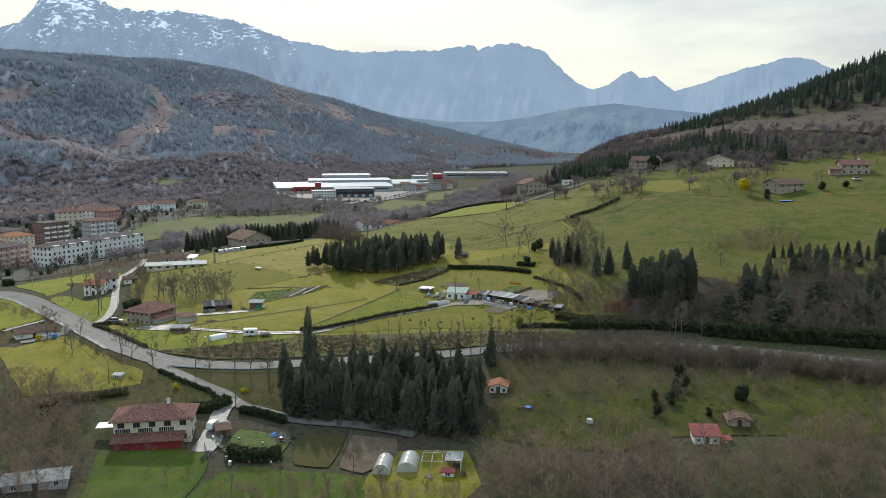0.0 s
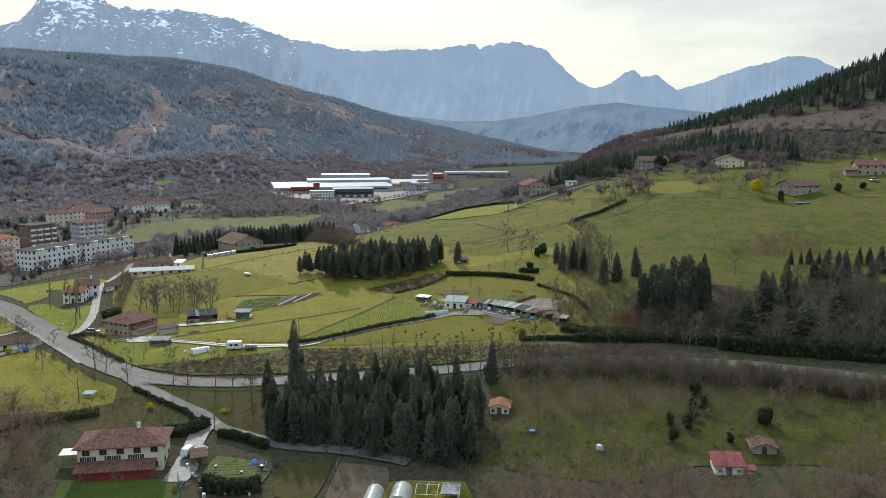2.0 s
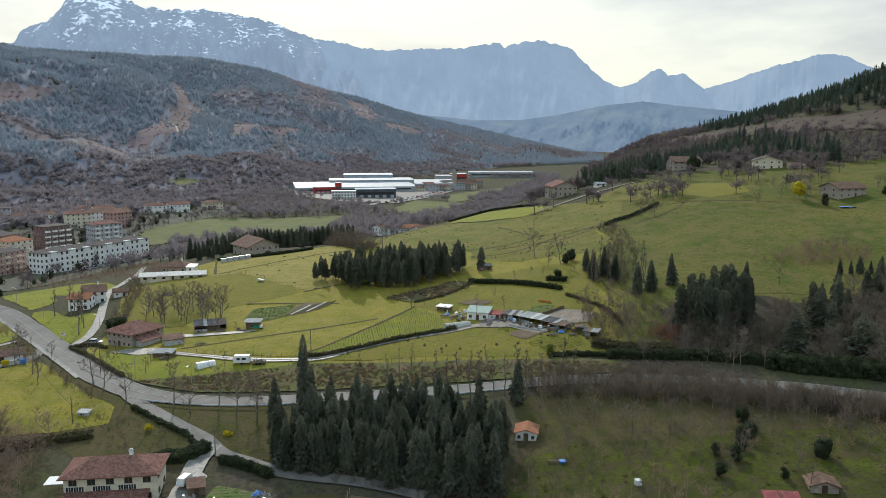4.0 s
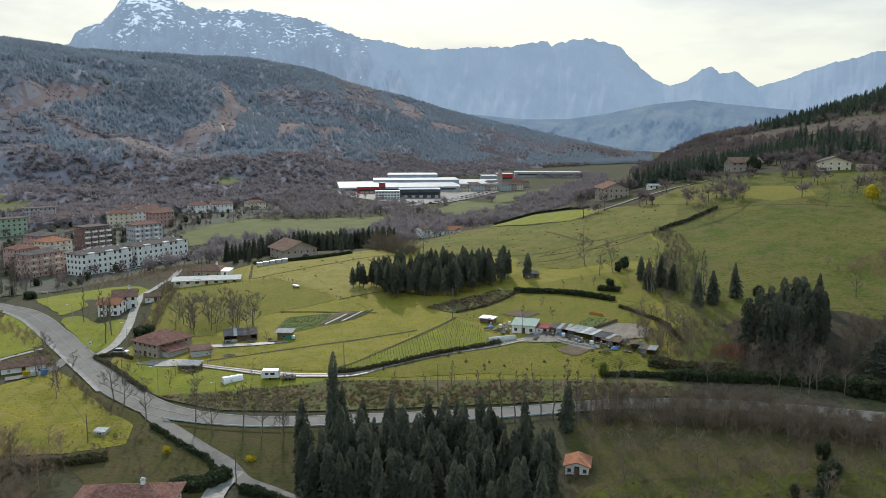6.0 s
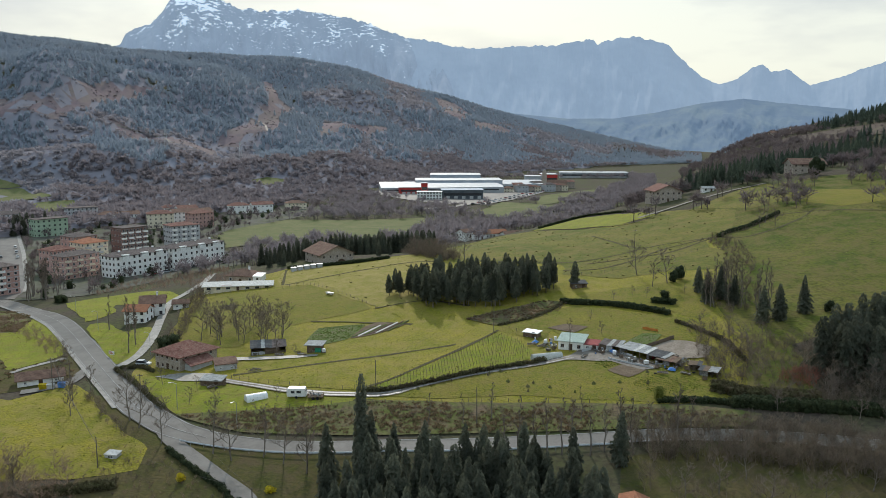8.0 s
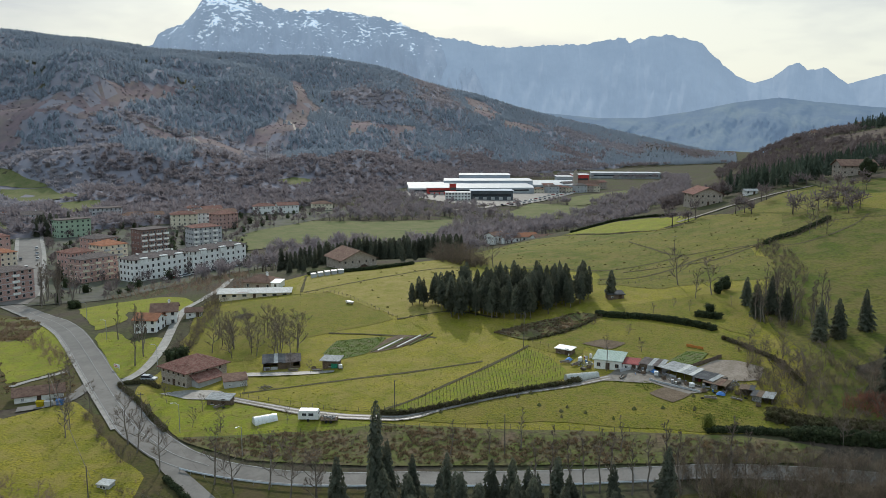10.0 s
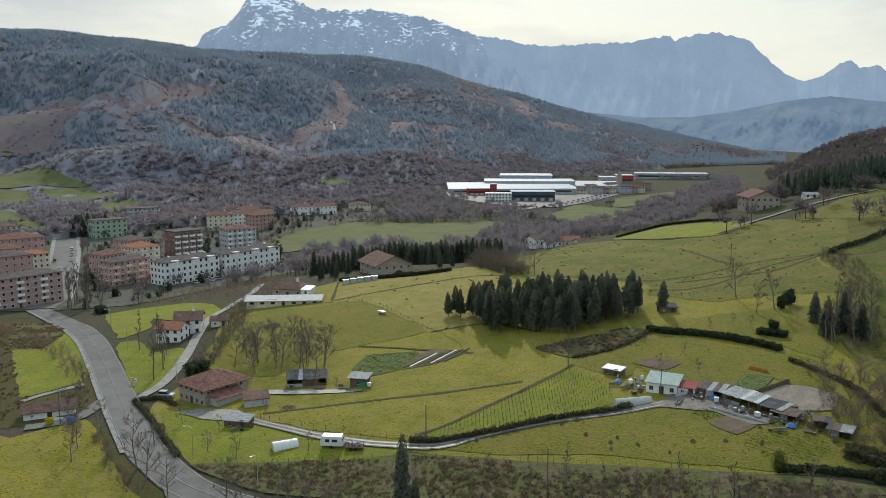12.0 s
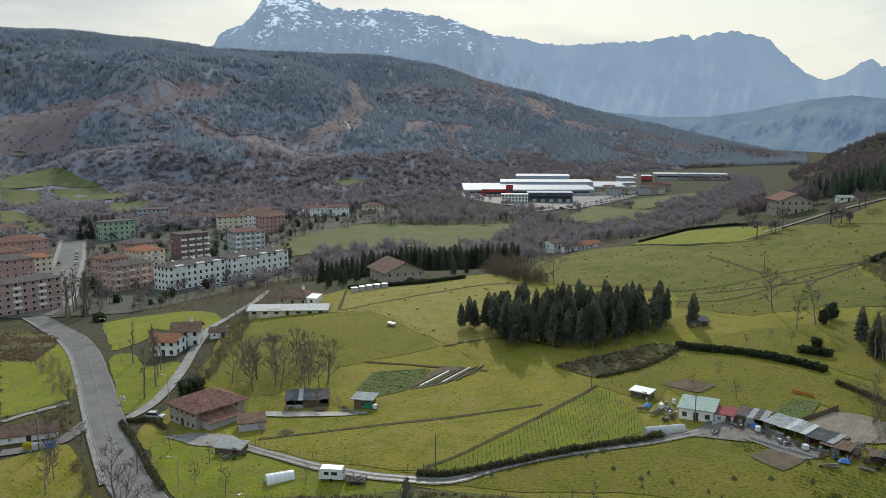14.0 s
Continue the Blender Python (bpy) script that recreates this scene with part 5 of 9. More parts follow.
def hedge(name, label, pts, width, height, seed, leaf=0.28, material=None):
    """A clipped or ragged evergreen hedge of many leaves."""
    r = np.random.default_rng(seed)
    unit = min(1.7, max(0.9, height / 2.2))
    line = rounded(pts, 0.72 * unit)
    clumps = [leafy_clump(0.7, 1.0, 80, seed + k, leaf * 1.05 / unit) for k in range(3)]
    s = sides(line)
    rows, layers = max(1, round(width / unit / 0.85)), max(1, round(height / unit / 0.8))
    at = []
    for w in range(rows):
        for q in range(layers):
            if 0 < w < rows - 1 and q < layers - 1:
                continue
            xy = line + s * ((w - (rows - 1) / 2) * 0.85 * unit * (1 - 0.1 * q)) + r.uniform(-0.22, 0.22, line.shape) * unit
            up = (height - unit) * q / max(1, layers - 1) if layers > 1 else 0.0
            at.append(on_ground(xy, 0.12) + np.c_[0 * xy, up + r.uniform(-0.2, 0.15, len(xy)) * unit * (q > 0)])
    at = np.concatenate(at)
    tagged(new(name, strew(name, clumps, at, r.uniform(0.9, 1.2, len(at)) * unit, material or M_LEAF, r, (0.85, 1.25))), label, "hedge", kind="stuff")


hedge("clipped_hedge", "clipped dark green hedge across the meadow", [(1.6, 331.8), (5.2, 329.4), (12, 327.2), (19.3, 324.2), (27, 319), (32.6, 314)], 1.8, 1.7, 1)
hedge("short_hedge", "short clipped dark green hedge", [(29.8, 325.4), (35.5, 322.2)], 1.8, 1.8, 2)
hedge("vineyard_hedge", "low brown-green hedge below the vineyard", [(-46, 258), (-39, 259.5), (-30, 265), (-20, 271), (-8, 277), (-3, 280)], 1.0, 1.4, 3, 0.28, M_OLIVEBRUSH)
hedge("road_hedge", "dark hedge at the road corner", [(-119.5, 273), (-112, 266), (-104, 258), (-98, 252), (-92, 246)], 0.9, 1.3, 4, 0.24, M_OLIVEBRUSH)
hedge("corner_hedge", "low dark hedge beside the lane", [(-119, 275), (-113, 275.5), (-108, 272)], 0.9, 1.2, 5, 0.24, M_OLIVEBRUSH)
hedge("garden_hedge", "tall dark green garden hedge", [(-49, 179), (-44, 177), (-38, 178)], 2.2, 3.2, 6)
hedge("side_road_hedge", "dark hedge along the side road", [(-81, 226), (-72, 219), (-63, 212.5), (-59, 207)], 0.9, 1.2, 7, 0.26)
hedge("plot_hedge", "dark ragged hedge beside the drive", [(-52, 202), (-46, 199.5), (-40, 196)], 1.6, 2.0, 8)
hedge("bramble_scrub", "low tangle of brambles below the pasture", [(-104, 202), (-97, 206), (-91, 208.5), (-85, 211)], 2.4, 1.5, 31, 0.3, M_OLIVEBRUSH)
hedge("slope_hedge", "dark hedge below the eastern wood", [(40, 254), (58, 252), (70, 250), (90, 243), (110, 234), (132, 226), (150, 220)], 2.4, 2.4, 9)
hedge("evergreen_bank", "tall dark ivy-covered bushes below the eastern wood", [(80, 246), (90, 241), (102, 237), (118, 233), (132, 228), (146, 223)], 4.5, 4.2, 29, 0.4)
hedge("scrub_bank", "dense low olive scrub beside the clipped hedge", [(37, 262), (44, 258), (52, 257), (58, 256)], 3.0, 2.2, 30, 0.3, M_OLIVEBRUSH)
hedge("low_bank_hedge", "low dark hedge on the bank", [(24, 256), (32, 256), (40, 254.5)], 1.2, 1.3, 19)
hedge("farm_hedge", "dark hedge before the stone farmhouse", [(-112, 398), (-100, 401), (-86, 405), (-72, 411)], 1.4, 1.4, 10)
hedge("house_hedge", "dark bushes behind the farmhouse", [(-66, 201), (-60, 203), (-57, 207)], 3.0, 2.2, 11)
hedge("bramble_hedge", "dark hedge along the bramble bank", [(-17, 311), (-8, 316.5), (-1, 325), (2, 331)], 0.9, 1.0, 12, 0.28, M_OLIVEBRUSH)
hedge("sunken_hedge", "dark hedge line in the field", [(34, 307), (40, 299), (45, 290), (47, 278)], 1.0, 1.1, 13, 0.28, M_OLIVEBRUSH)
hedge("brow_hedge", "dark hedge on the field brow", [(62, 399), (66, 404), (76, 411), (90, 425)], 1.3, 1.4, 14)
hedge("pasture_hedge", "dark hedge below the red farmhouse", [(-10, 508), (14, 518), (40, 494)], 1.0, 1.3, 15)
hedge("lane_ivy", "dark evergreen trees by the barn", [(-114.5, 291), (-112, 294)], 4.0, 4.2, 16, 0.35)
hedge("park_hedge", "dark trees beside the poplars", [(-208, 383), (-204, 380)], 3.0, 3.0, 17, 0.35)

# yellow blossom
def lumpy_crown(r, h, low, seed, n=9, leaf=0.3):
    """Several leafy clumps of differing size, grouped into one uneven crown."""
    random.seed(seed)
    spots = [(random.uniform(-0.45, 0.45) * r, random.uniform(-0.45, 0.45) * r, random.uniform(low, h * 0.6), random.uniform(0.5, 0.8) * r) for k in range(n)]
    s = Shape()
    for k, (x, y, z, q) in enumerate(spots):
        c = leafy_clump(q, q * 1.6, 130, seed + k, leaf)
        s.add([(px + x, py + y, pz + z) for px, py, pz in c.v], c.f)
    return s


for n_, (x_, y_), r_, h_ in (("blossom_bush", (-72.9, 215), 0.9, 1.7), ("blossom_bush", (-54, 213.6), 1.1, 1.2), ("mimosa_tree", (146.6, 401.2), 3.4, 7.5)):
    ob_ = thing(n_, "yellow flowering shrub in winter bloom" if n_ == "blossom_bush" else "yellow mimosa tree in bloom beside the farmhouse", "shrub", x_, y_, sink=0.1)
    part("crown", leafy_clump(r_, h_, 260, 5, 0.3) if r_ < 2 else lumpy_crown(r_, h_, 2.2, 5, 13), M_YELLOW, ob_)
    part("trunk", Shape().rod((0, 0, -0.3), (0, 0, h_ * 0.6), 0.12, 0.06, 5), M_BARK, ob_)
for k_, (x_, y_, r_, h_) in enumerate(((63.3, 215.8, 1.8, 4.5), (61.8, 207.4, 2.6, 3.6), (56.1, 197.3, 1.6, 4.2), (51.8, 191.4, 1.5, 3.5), (53.3, 200.0, 1.3, 3.4), (63.5, 189.7, 0.9, 3.6), (73.7, 197.3, 2.4, 4.5), (59, 203, 1.5, 3), (33, 326, 1.8, 4), (38, 344, 1.8, 4.5), (40, 347, 2.2, 5), (152.5, 388, 1.9, 6.0), (183, 400, 2.2, 3.5), (180, 470, 4.0, 9.0), (128, 505, 4.5, 9.0), (186, 492, 3.0, 6.0), (196, 402, 1.8, 3.0), (76, 309, 1.6, 3.2), (63, 308, 1.8, 2.6))):
    ob_ = thing("evergreen_shrub", "dark ivy-green evergreen shrub on the slope", "shrub", x_, y_, sink=0.1, group="evergreen shrubs")
    part("crown", lumpy_crown(r_, h_, 0.2, 40 + k_, 8, 0.24), M_LEAF, ob_)
    part("trunk", Shape().rod((0, 0, -0.3), (0, 0, h_ * 0.6), 0.1, 0.05, 5), M_BARK, ob_)
ob_ = thing("round_bush", "rounded olive green bush at the meadow edge", "shrub", 23.9, 256.6, sink=0.1)
part("crown", leafy_clump(1.5, 3.6, 900, 6, 0.24), M_OLIVE, ob_)
part("trunk", Shape().rod((0, 0, -0.3), (0, 0, 2), 0.15, 0.08, 5), M_BARK, ob_)

LOTS = [(-460, 560), (-262, 380), (-205, 400), (-185, 450), (-165, 500), (-215, 570), (-245, 640), (-240, 700), (-225, 760), (-205, 850), (-290, 860), (-345, 790), (-410, 740), (-500, 700)]
M_LOTS = mat("town_lots", (0.12, 0.112, 0.095), (0.10, 0.105, 0.055), 12, 0.9, 0.05, (0.05, 0.046, 0.04), 2.5, 0.5, patch=((0.13, 0.125, 0.115), 9, 0.5))
field("town_ground", "paved lots and worn grass between the town's blocks", LOTS, M_LOTS, 0.25, 2.0)

# ---- woods on the far slopes ----


def cone_shape(seed, tiers, boughs, r, bare=0.08):
    """A conifer, one metre tall, of ragged tiers of drooping boughs."""
    random.seed(seed)
    s = Shape()
    s.blade((0, 0, -0.05), (0, 0, 0.9), 0.035)
    for k in range(tiers):
        u = k / tiers
        z = bare + (1 - bare) * u
        reach = r * (1 - u) ** 0.75 * random.uniform(0.75, 1.15)
        a0 = random.uniform(0, 6)
        up = 1.5 / tiers
        for q in range(boughs):
            a = a0 + 6.283 * q / boughs + random.uniform(-0.3, 0.3)
            L = reach * random.uniform(0.7, 1.15)
            h = 3.6 / boughs * random.uniform(0.8, 1.2)
            s.add([(L * math.cos(a - h * 0.5), L * math.sin(a - h * 0.5), z + random.uniform(-0.02, 0.02)), (L * 1.1 * math.cos(a + h * 0.5), L * 1.1 * math.sin(a + h * 0.5), z - random.uniform(0, 0.04)), (0, 0, min(1.02, z + up))], [(0, 1, 2)])
    return s


def haze_shape(seed, n, w, reach):
    """A far leafless tree, one metre tall: short twigs scattered through a rounded, uneven crown."""
    random.seed(seed)
    s = Shape()
    fat = random.uniform(0.34, 0.44)
    lobes = [(random.uniform(-0.4, 0.4) * fat, random.uniform(-0.4, 0.4) * fat, random.uniform(0.4, 0.7)) for k in range(4)]
    for k in range(n):
        x, y, z = random.choice(lobes)
        way = Vector((random.gauss(0, 1), random.gauss(0, 1), random.gauss(0.25, 0.9))).normalized()
        p = Vector((x, y, z)) + Vector((way.x * fat * 0.7, way.y * fat * 0.7, way.z * 0.3)) * random.uniform(0.3, 1.0)
        p.z = min(max(p.z, 0.12), 1.0 - reach * 0.5)
        d = (way * 0.7 + Vector((random.uniform(-1, 1), random.uniform(-1, 1), random.uniform(0, 1.2))) * 0.6).normalized() * reach
        s.blade(p - d * 0.4, p + d * 0.6, w)
    return s


CONES = [cone_shape(s, 3, 5, 0.34) for s in (81, 82, 83)]
FIRS = [cone_shape(s, 11, 8, q, 0.12) for s, q in ((84, 0.17), (85, 0.2), (86, 0.15), (87, 0.22))]
HAZES = [haze_shape(s, 15, 0.17, 0.42) for s in (91, 92, 93, 94)]
ROUND = [haze_shape(s, 62, 0.05, 0.26).rod((0, 0, -0.05), (0, 0, 0.6), 0.02, 0.012, 3) for s in (301, 302, 303, 304, 305)]
SAPLING = [branchy(s, 16, 9, 0.0095, 0.22) for s in (191, 192, 193, 194, 195)]


def wood(name, label, spots, size, shapes, material, seed, widen=(0.8, 1.2)):
    r = np.random.default_rng(seed)
    at = np.c_[spots, laid(spots[:, 0], spots[:, 1]) + (1.6 if name.startswith("ridge") else -0.3)]
    tagged(new(name, strew(name, shapes, at, r.uniform(*size, len(at)), material, r, widen)), label, "woodland", kind="stuff")


def polar_spots(b0, b1, r0, r1, gap, r):
    """Even random places between two bearings and two distances."""
    n = int((math.radians(b1 - b0)) * (r1**2 - r0**2) / 2 / gap**2)
    b, d = np.radians(r.uniform(b0, b1, n)), np.sqrt(r.uniform(r0**2, r1**2, n))
    return np.stack([d * np.sin(b), d * np.cos(b)], -1)


# felled brown stretches of the ridge, in plan
FELLED = [
    ("felled_shelf", [(-863, 1072), (-837, 1129), (-786, 1146), (-691, 1139), (-656, 1150), (-666, 1083), (-681, 1089), (-743, 1071), (-712, 1021), (-759, 1015), (-794, 991), (-900, 1010)]),
    ("felled_strip", [(-704, 1155), (-701, 1223), (-692, 1306), (-667, 1382), (-661, 1284), (-657, 1170), (-661, 1148), (-687, 1136)]),
    ("felled_hollow", [(-630, 1164), (-598, 1170), (-559, 1184), (-507, 1196), (-479, 1203), (-463, 1123), (-470, 1040), (-583, 1141), (-607, 1134)]),
    ("felled_fan", [(-682, 1808), (-637, 1868), (-565, 1690), (-519, 1558), (-465, 1582), (-460, 1418), (-439, 1323), (-458, 1275), (-477, 1219), (-503, 1236), (-505, 1364), (-509, 1478), (-556, 1581), (-600, 1680)]),
    ("felled_bank", [(-427, 1481), (-366, 1592), (-329, 1686), (-321, 1646), (-357, 1526), (-381, 1372)]),
    ("felled_brow", [(-324, 2171), (-274, 2189), (-220, 2131), (-215, 1933), (-259, 1915)]),
    ("felled_spur", [(-204, 1987), (-187, 2075), (-106, 2046), (-137, 1995), (-190, 1928)]),
]
# stands of conifers below the main plantation
STANDS = [[(-743, 1067), (-716, 1073), (-681, 1080), (-642, 1042), (-670, 1015), (-718, 1029)], [(-689, 1123), (-669, 1132), (-629, 1133), (-592, 1118), (-466, 1002), (-457, 966), (-494, 964), (-542, 972), (-619, 1088)],
          [(-488, 1471), (-483, 1570), (-447, 1549), (-401, 1417), (-396, 1340), (-432, 1311)], [(-450, 1254), (-407, 1338), (-354, 1523), (-325, 1407), (-331, 1106), (-364, 1044)]]


def cover(x, y):
    """0 bare wood, 1 conifers, 2 felled, by place on the ridge."""
    b, d = np.degrees(np.arctan2(x, y)), np.hypot(x, y)
    ruffle = np.random.default_rng(8).uniform(-1, 1, len(x))
    edge = np.interp(b, [-45, -38.8, -34.5, -31.4, -28.4, -25, -22, -19.7, -13, -4, 5], [1400, 1376, 1390, 1353, 1323, 1309, 1299, 1330, 1400, 1640, 1950])
    kind = np.where(d + 45 * waves(x, y, 90, 7.0) + 18 * ruffle > edge, 1, 0)
    # towards the valley's head the plantation is broken by bare wood
    kind = np.where((b > -17) & (kind == 1) & (waves(x, y, 70, 9.0) + 0.25 * ruffle < -0.2), 0, kind)
    sx, sy = x + 9 * waves(x, y, 16, 3.0), y + 14 * waves(x, y, 16, 8.0)
    for poly in STANDS:
        kind = np.where(inside(poly, sx, sy), 1, kind)
    for name, poly in FELLED:
        kind = np.where(inside(poly, sx, sy) & (ruffle < 0.97), 2, kind)
    for poly in STANDS[2:3]:
        kind = np.where(inside(poly, sx, sy), 1, kind)
    return kind


def in_meadow(xy):
    """Whether a place lies on a far meadow or close below it, where the ground is kept open."""
    hit = np.zeros(len(xy), bool)
    d = np.hypot(xy[:, 0], xy[:, 1])
    for n, label, poly, m in FIELDS:
        if max(p[1] for p in poly) > 555:
            for back in (0, 14):
                hit |= inside(poly, xy[:, 0] * (1 + back / d), xy[:, 1] * (1 + back / d))
    return hit


rw = np.random.default_rng(5)
rim_ = [(d * math.sin(radians(b)), d * math.cos(radians(b))) for b, d in [(b, float(np.interp(b, *RIDGE_FOOT)) - 30) for b in range(-50, 6, 4)] + [(b, float(np.interp(b, *RIDGE_TOP)) + 60) for b in range(4, -51, -4)]]
field("ridge_ground", "leaf-strewn floor of the wooded ridge, paled with painted haze", rim_, M_RIDGE, 3.0, 9.0, dip=6.0)
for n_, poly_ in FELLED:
    field(n_, "felled slope with dead bracken, haze mixed into its brown", poly_, M_CLEARED, 3.25, 4.0)
ridge_ = polar_spots(-42, 9, 700, 2400, 6.6, rw)
c_ = cover(ridge_[:, 0], ridge_[:, 1])
b_, d_ = np.degrees(np.arctan2(ridge_[:, 0], ridge_[:, 1])), np.hypot(ridge_[:, 0], ridge_[:, 1])
up_ = d_ > np.interp(b_, *RIDGE_FOOT) - 40
open_ = in_meadow(ridge_)
wood("ridge_conifers", "conifer plantation on the ridge, blued with painted haze", ridge_[(c_ == 1) & up_ & ~open_], (7, 10), CONES, M_FARFIR, 1, (1.15, 1.6))
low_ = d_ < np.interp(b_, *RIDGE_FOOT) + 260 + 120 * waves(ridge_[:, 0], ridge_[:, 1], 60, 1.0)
wood("ridge_foot_wood", "brown leafless woodland at the ridge's foot, paled with painted haze", ridge_[(c_ == 0) & up_ & ~open_ & low_], (6, 9.5), HAZES, M_VALLEYBARE, 12, (1.3, 1.8))
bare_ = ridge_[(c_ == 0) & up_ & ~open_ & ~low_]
wood("ridge_bare_wood", "leafless woodland on the ridge, greyed with painted haze", bare_, (5, 8), HAZES, M_FARBARE, 2, (1.3, 1.8))
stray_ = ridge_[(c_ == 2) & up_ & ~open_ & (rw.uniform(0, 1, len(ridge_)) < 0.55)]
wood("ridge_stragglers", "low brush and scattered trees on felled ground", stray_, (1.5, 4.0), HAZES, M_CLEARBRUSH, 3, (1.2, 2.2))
for line_ in ([(-509, 1378), (-483, 1374), (-448, 1299)], [(-476, 1464), (-430, 1493)], [(-394, 1366), (-402, 1438), (-428, 1496), (-403, 1567), (-371, 1593), (-335, 1680)], [(-612, 1153), (-583, 1185), (-538, 1154), (-490, 1049)], [(-200, 1995), (-165, 2030), (-125, 2040)]):
    tagged(new("forest_track", ribbon_mesh("forest_track", line_, 3.0, M_MUD, 3.7, 3, wob=0.3)), "pale bare track on the felled slope", "track", kind="structure")
# thickets of young leafless trees
for n_, label_, poly_, gap_, size_, sd_ in (("west_thicket", "leafless young trees beside the farmhouse", [(-122.5, 207.5), (-112, 216.5), (-91, 210), (-85.5, 190), (-79, 171), (-77, 154), (-90.5, 150)], 3.1, (3.5, 8.5), 31), ("hollow_thicket", "leafless young trees in the hollow", [(9, 174), (27, 177), (52, 174), (77, 174), (102.5, 178), (86, 147), (5, 153)], 2.9, (3.5, 9.5), 32),
        ("orchard_saplings", "thin leafless fruit trees on rough grass", [(8.5, 187.5), (13.5, 202.5), (23, 208.5), (46.5, 209), (85, 212), (112, 202), (104, 180.5), (87, 174.5), (76, 179), (51, 180.5), (39.5, 175), (22.5, 180)], 4.6, (2.5, 5), 33), ("slope_thicket", "leafless saplings below the road", [(20, 212.5), (15, 224), (35, 230), (79, 217.5), (111, 202), (82, 205), (46, 205)], 4.2, (3, 7), 34), ("wood_thicket", "leafless trees in the eastern wood", [(97.5, 266), (108, 279.5), (132.5, 286.5), (154.5, 276), (132.5, 233.5), (105.5, 236), (92.5, 242)], 6.0, (6, 12), 35),
        ("hollow_wood", "leafless trees below the clearing", [(35, 302.5), (46.5, 300.5), (63.5, 285.5), (70.5, 273), (89.5, 265), (84, 250.5), (44.5, 251.5), (38, 267.5)], 5.0, (4, 8), 36), ("field_edge_thicket", "leafless trees between pastures", [(-60, 414), (-45, 397), (-40, 402), (-54, 424), (-70, 436)], 2.2, (4, 8), 37), ("garden_thicket", "leafless garden trees", [(-52, 162), (-30, 168), (-8, 165), (8, 160), (6, 153), (-52, 153)], 4.5, (2.5, 6), 38)):
    r_ = np.random.default_rng(sd_)
    at_ = on_ground(cleared(scatter(poly_, gap_, r_)), 0.1)
    tagged(new(n_, strew(n_, SAPLING, at_, r_.uniform(*size_, len(at_)), M_DARKBRUSH if sd_ in (34, 35, 36, 37) else M_BRUSH, r_, (0.8, 1.3))), label_, "thicket", kind="stuff")
# valley floor woods, round the meadows, the town and the works
floor_ = polar_spots(-40, 6, 470, 1500, 8.3, rw)
b_, d_ = np.degrees(np.arctan2(floor_[:, 0], floor_[:, 1])), np.hypot(floor_[:, 0], floor_[:, 1])
keep_ = (d_ < np.interp(b_, *RIDGE_FOOT) - 40) & (ground(floor_[:, 0], floor_[:, 1]) < 14)
for n_, label_, poly_, m_ in FIELDS:
    keep_ &= ~inside(poly_, floor_[:, 0], floor_[:, 1])
TOWN = [(-460, 560), (-250, 370), (-200, 400), (-165, 500), (-215, 570), (-245, 640), (-240, 700), (-225, 760), (-205, 850), (-290, 860), (-345, 790), (-410, 740), (-520, 720), (-480, 640)]
WORKS = [(-225, 1075), (-215, 1030), (-150, 935), (-110, 890), (-85, 870), (-25, 980), (45, 1050), (110, 1290), (110, 1420), (-120, 1400), (-270, 1320)]
keep_ &= ~in_meadow(floor_)
keep_ &= ~inside(TOWN, floor_[:, 0], floor_[:, 1]) & ~inside(WORKS, floor_[:, 0], floor_[:, 1])
keep_ &= waves(floor_[:, 0], floor_[:, 1], 60, 3.0) > -0.55
wood("valley_bare_wood", "leafless woodland on the valley floor, paled with painted haze", floor_[keep_], (6, 12), ROUND, M_VALLEYBARE, 4, (0.9, 1.4))
# the eastern hill
east_ = polar_spots(4, 31, 440, 1180, 7.2, rw)
ex_, ey_ = east_[:, 0], east_[:, 1]
ok_ = (ground(ex_, ey_) > 22)
for n_, label_, poly_, m_ in FIELDS:
    ok_ &= ~inside(poly_, ex_, ey_)
for x_, y_ in ((60, 505), (52, 490), (80, 505), (165, 488), (128, 522), (118, 512), (138, 512), (175, 405), (208, 420), (215, 428), (160, 470), (190, 440)):
    ok_ &= np.hypot(ex_ - x_, ey_ - y_) > 16
ok_ &= ~inside([(90, 445), (110, 500), (150, 470), (240, 470), (250, 440), (220, 380), (170, 395), (140, 420)], ex_, ey_) | (rw.uniform(0, 1, len(ex_)) < 0.35)
crest_ = inside([(250, 858), (254, 745), (270, 661), (298, 612), (330, 560), (620, 560), (620, 1000), (260, 1000)], ex_ + 5 * waves(ex_, ey_, 14, 2.0), ey_)
crest_ |= inside([(62, 540), (80, 520), (110, 512), (135, 502), (165, 512), (212, 520), (222, 680), (190, 700), (140, 640), (100, 640)], ex_ + 8 * waves(ex_, ey_, 14, 2.0), ey_) & (waves(ex_, ey_, 22, 5.0) > -0.35)
crest_ |= inside([(186, 500), (205, 520), (214, 505), (200, 488)], ex_, ey_)
MOOR = [(212, 965), (236, 950), (250, 845), (252, 740), (268, 655), (296, 606), (330, 556), (290, 530), (271, 526), (249, 611), (227, 697), (215, 848)]
field("hill_moor", "brown dead bracken moor on the hill's brow", MOOR, M_MOOR, 0.9, 3.0)
moor_ = inside(MOOR, ex_, ey_)
wood("moor_brush", "low brown scrub and dead bracken on the moor", east_[ok_ & moor_], (1.0, 2.6), HAZES, M_EASTBARE, 16, (1.4, 2.4))
wood("hill_conifers", "dark conifers on the eastern hill", east_[ok_ & crest_ & ~moor_], (9, 15), FIRS, M_EASTFIR, 6, (0.9, 1.3))
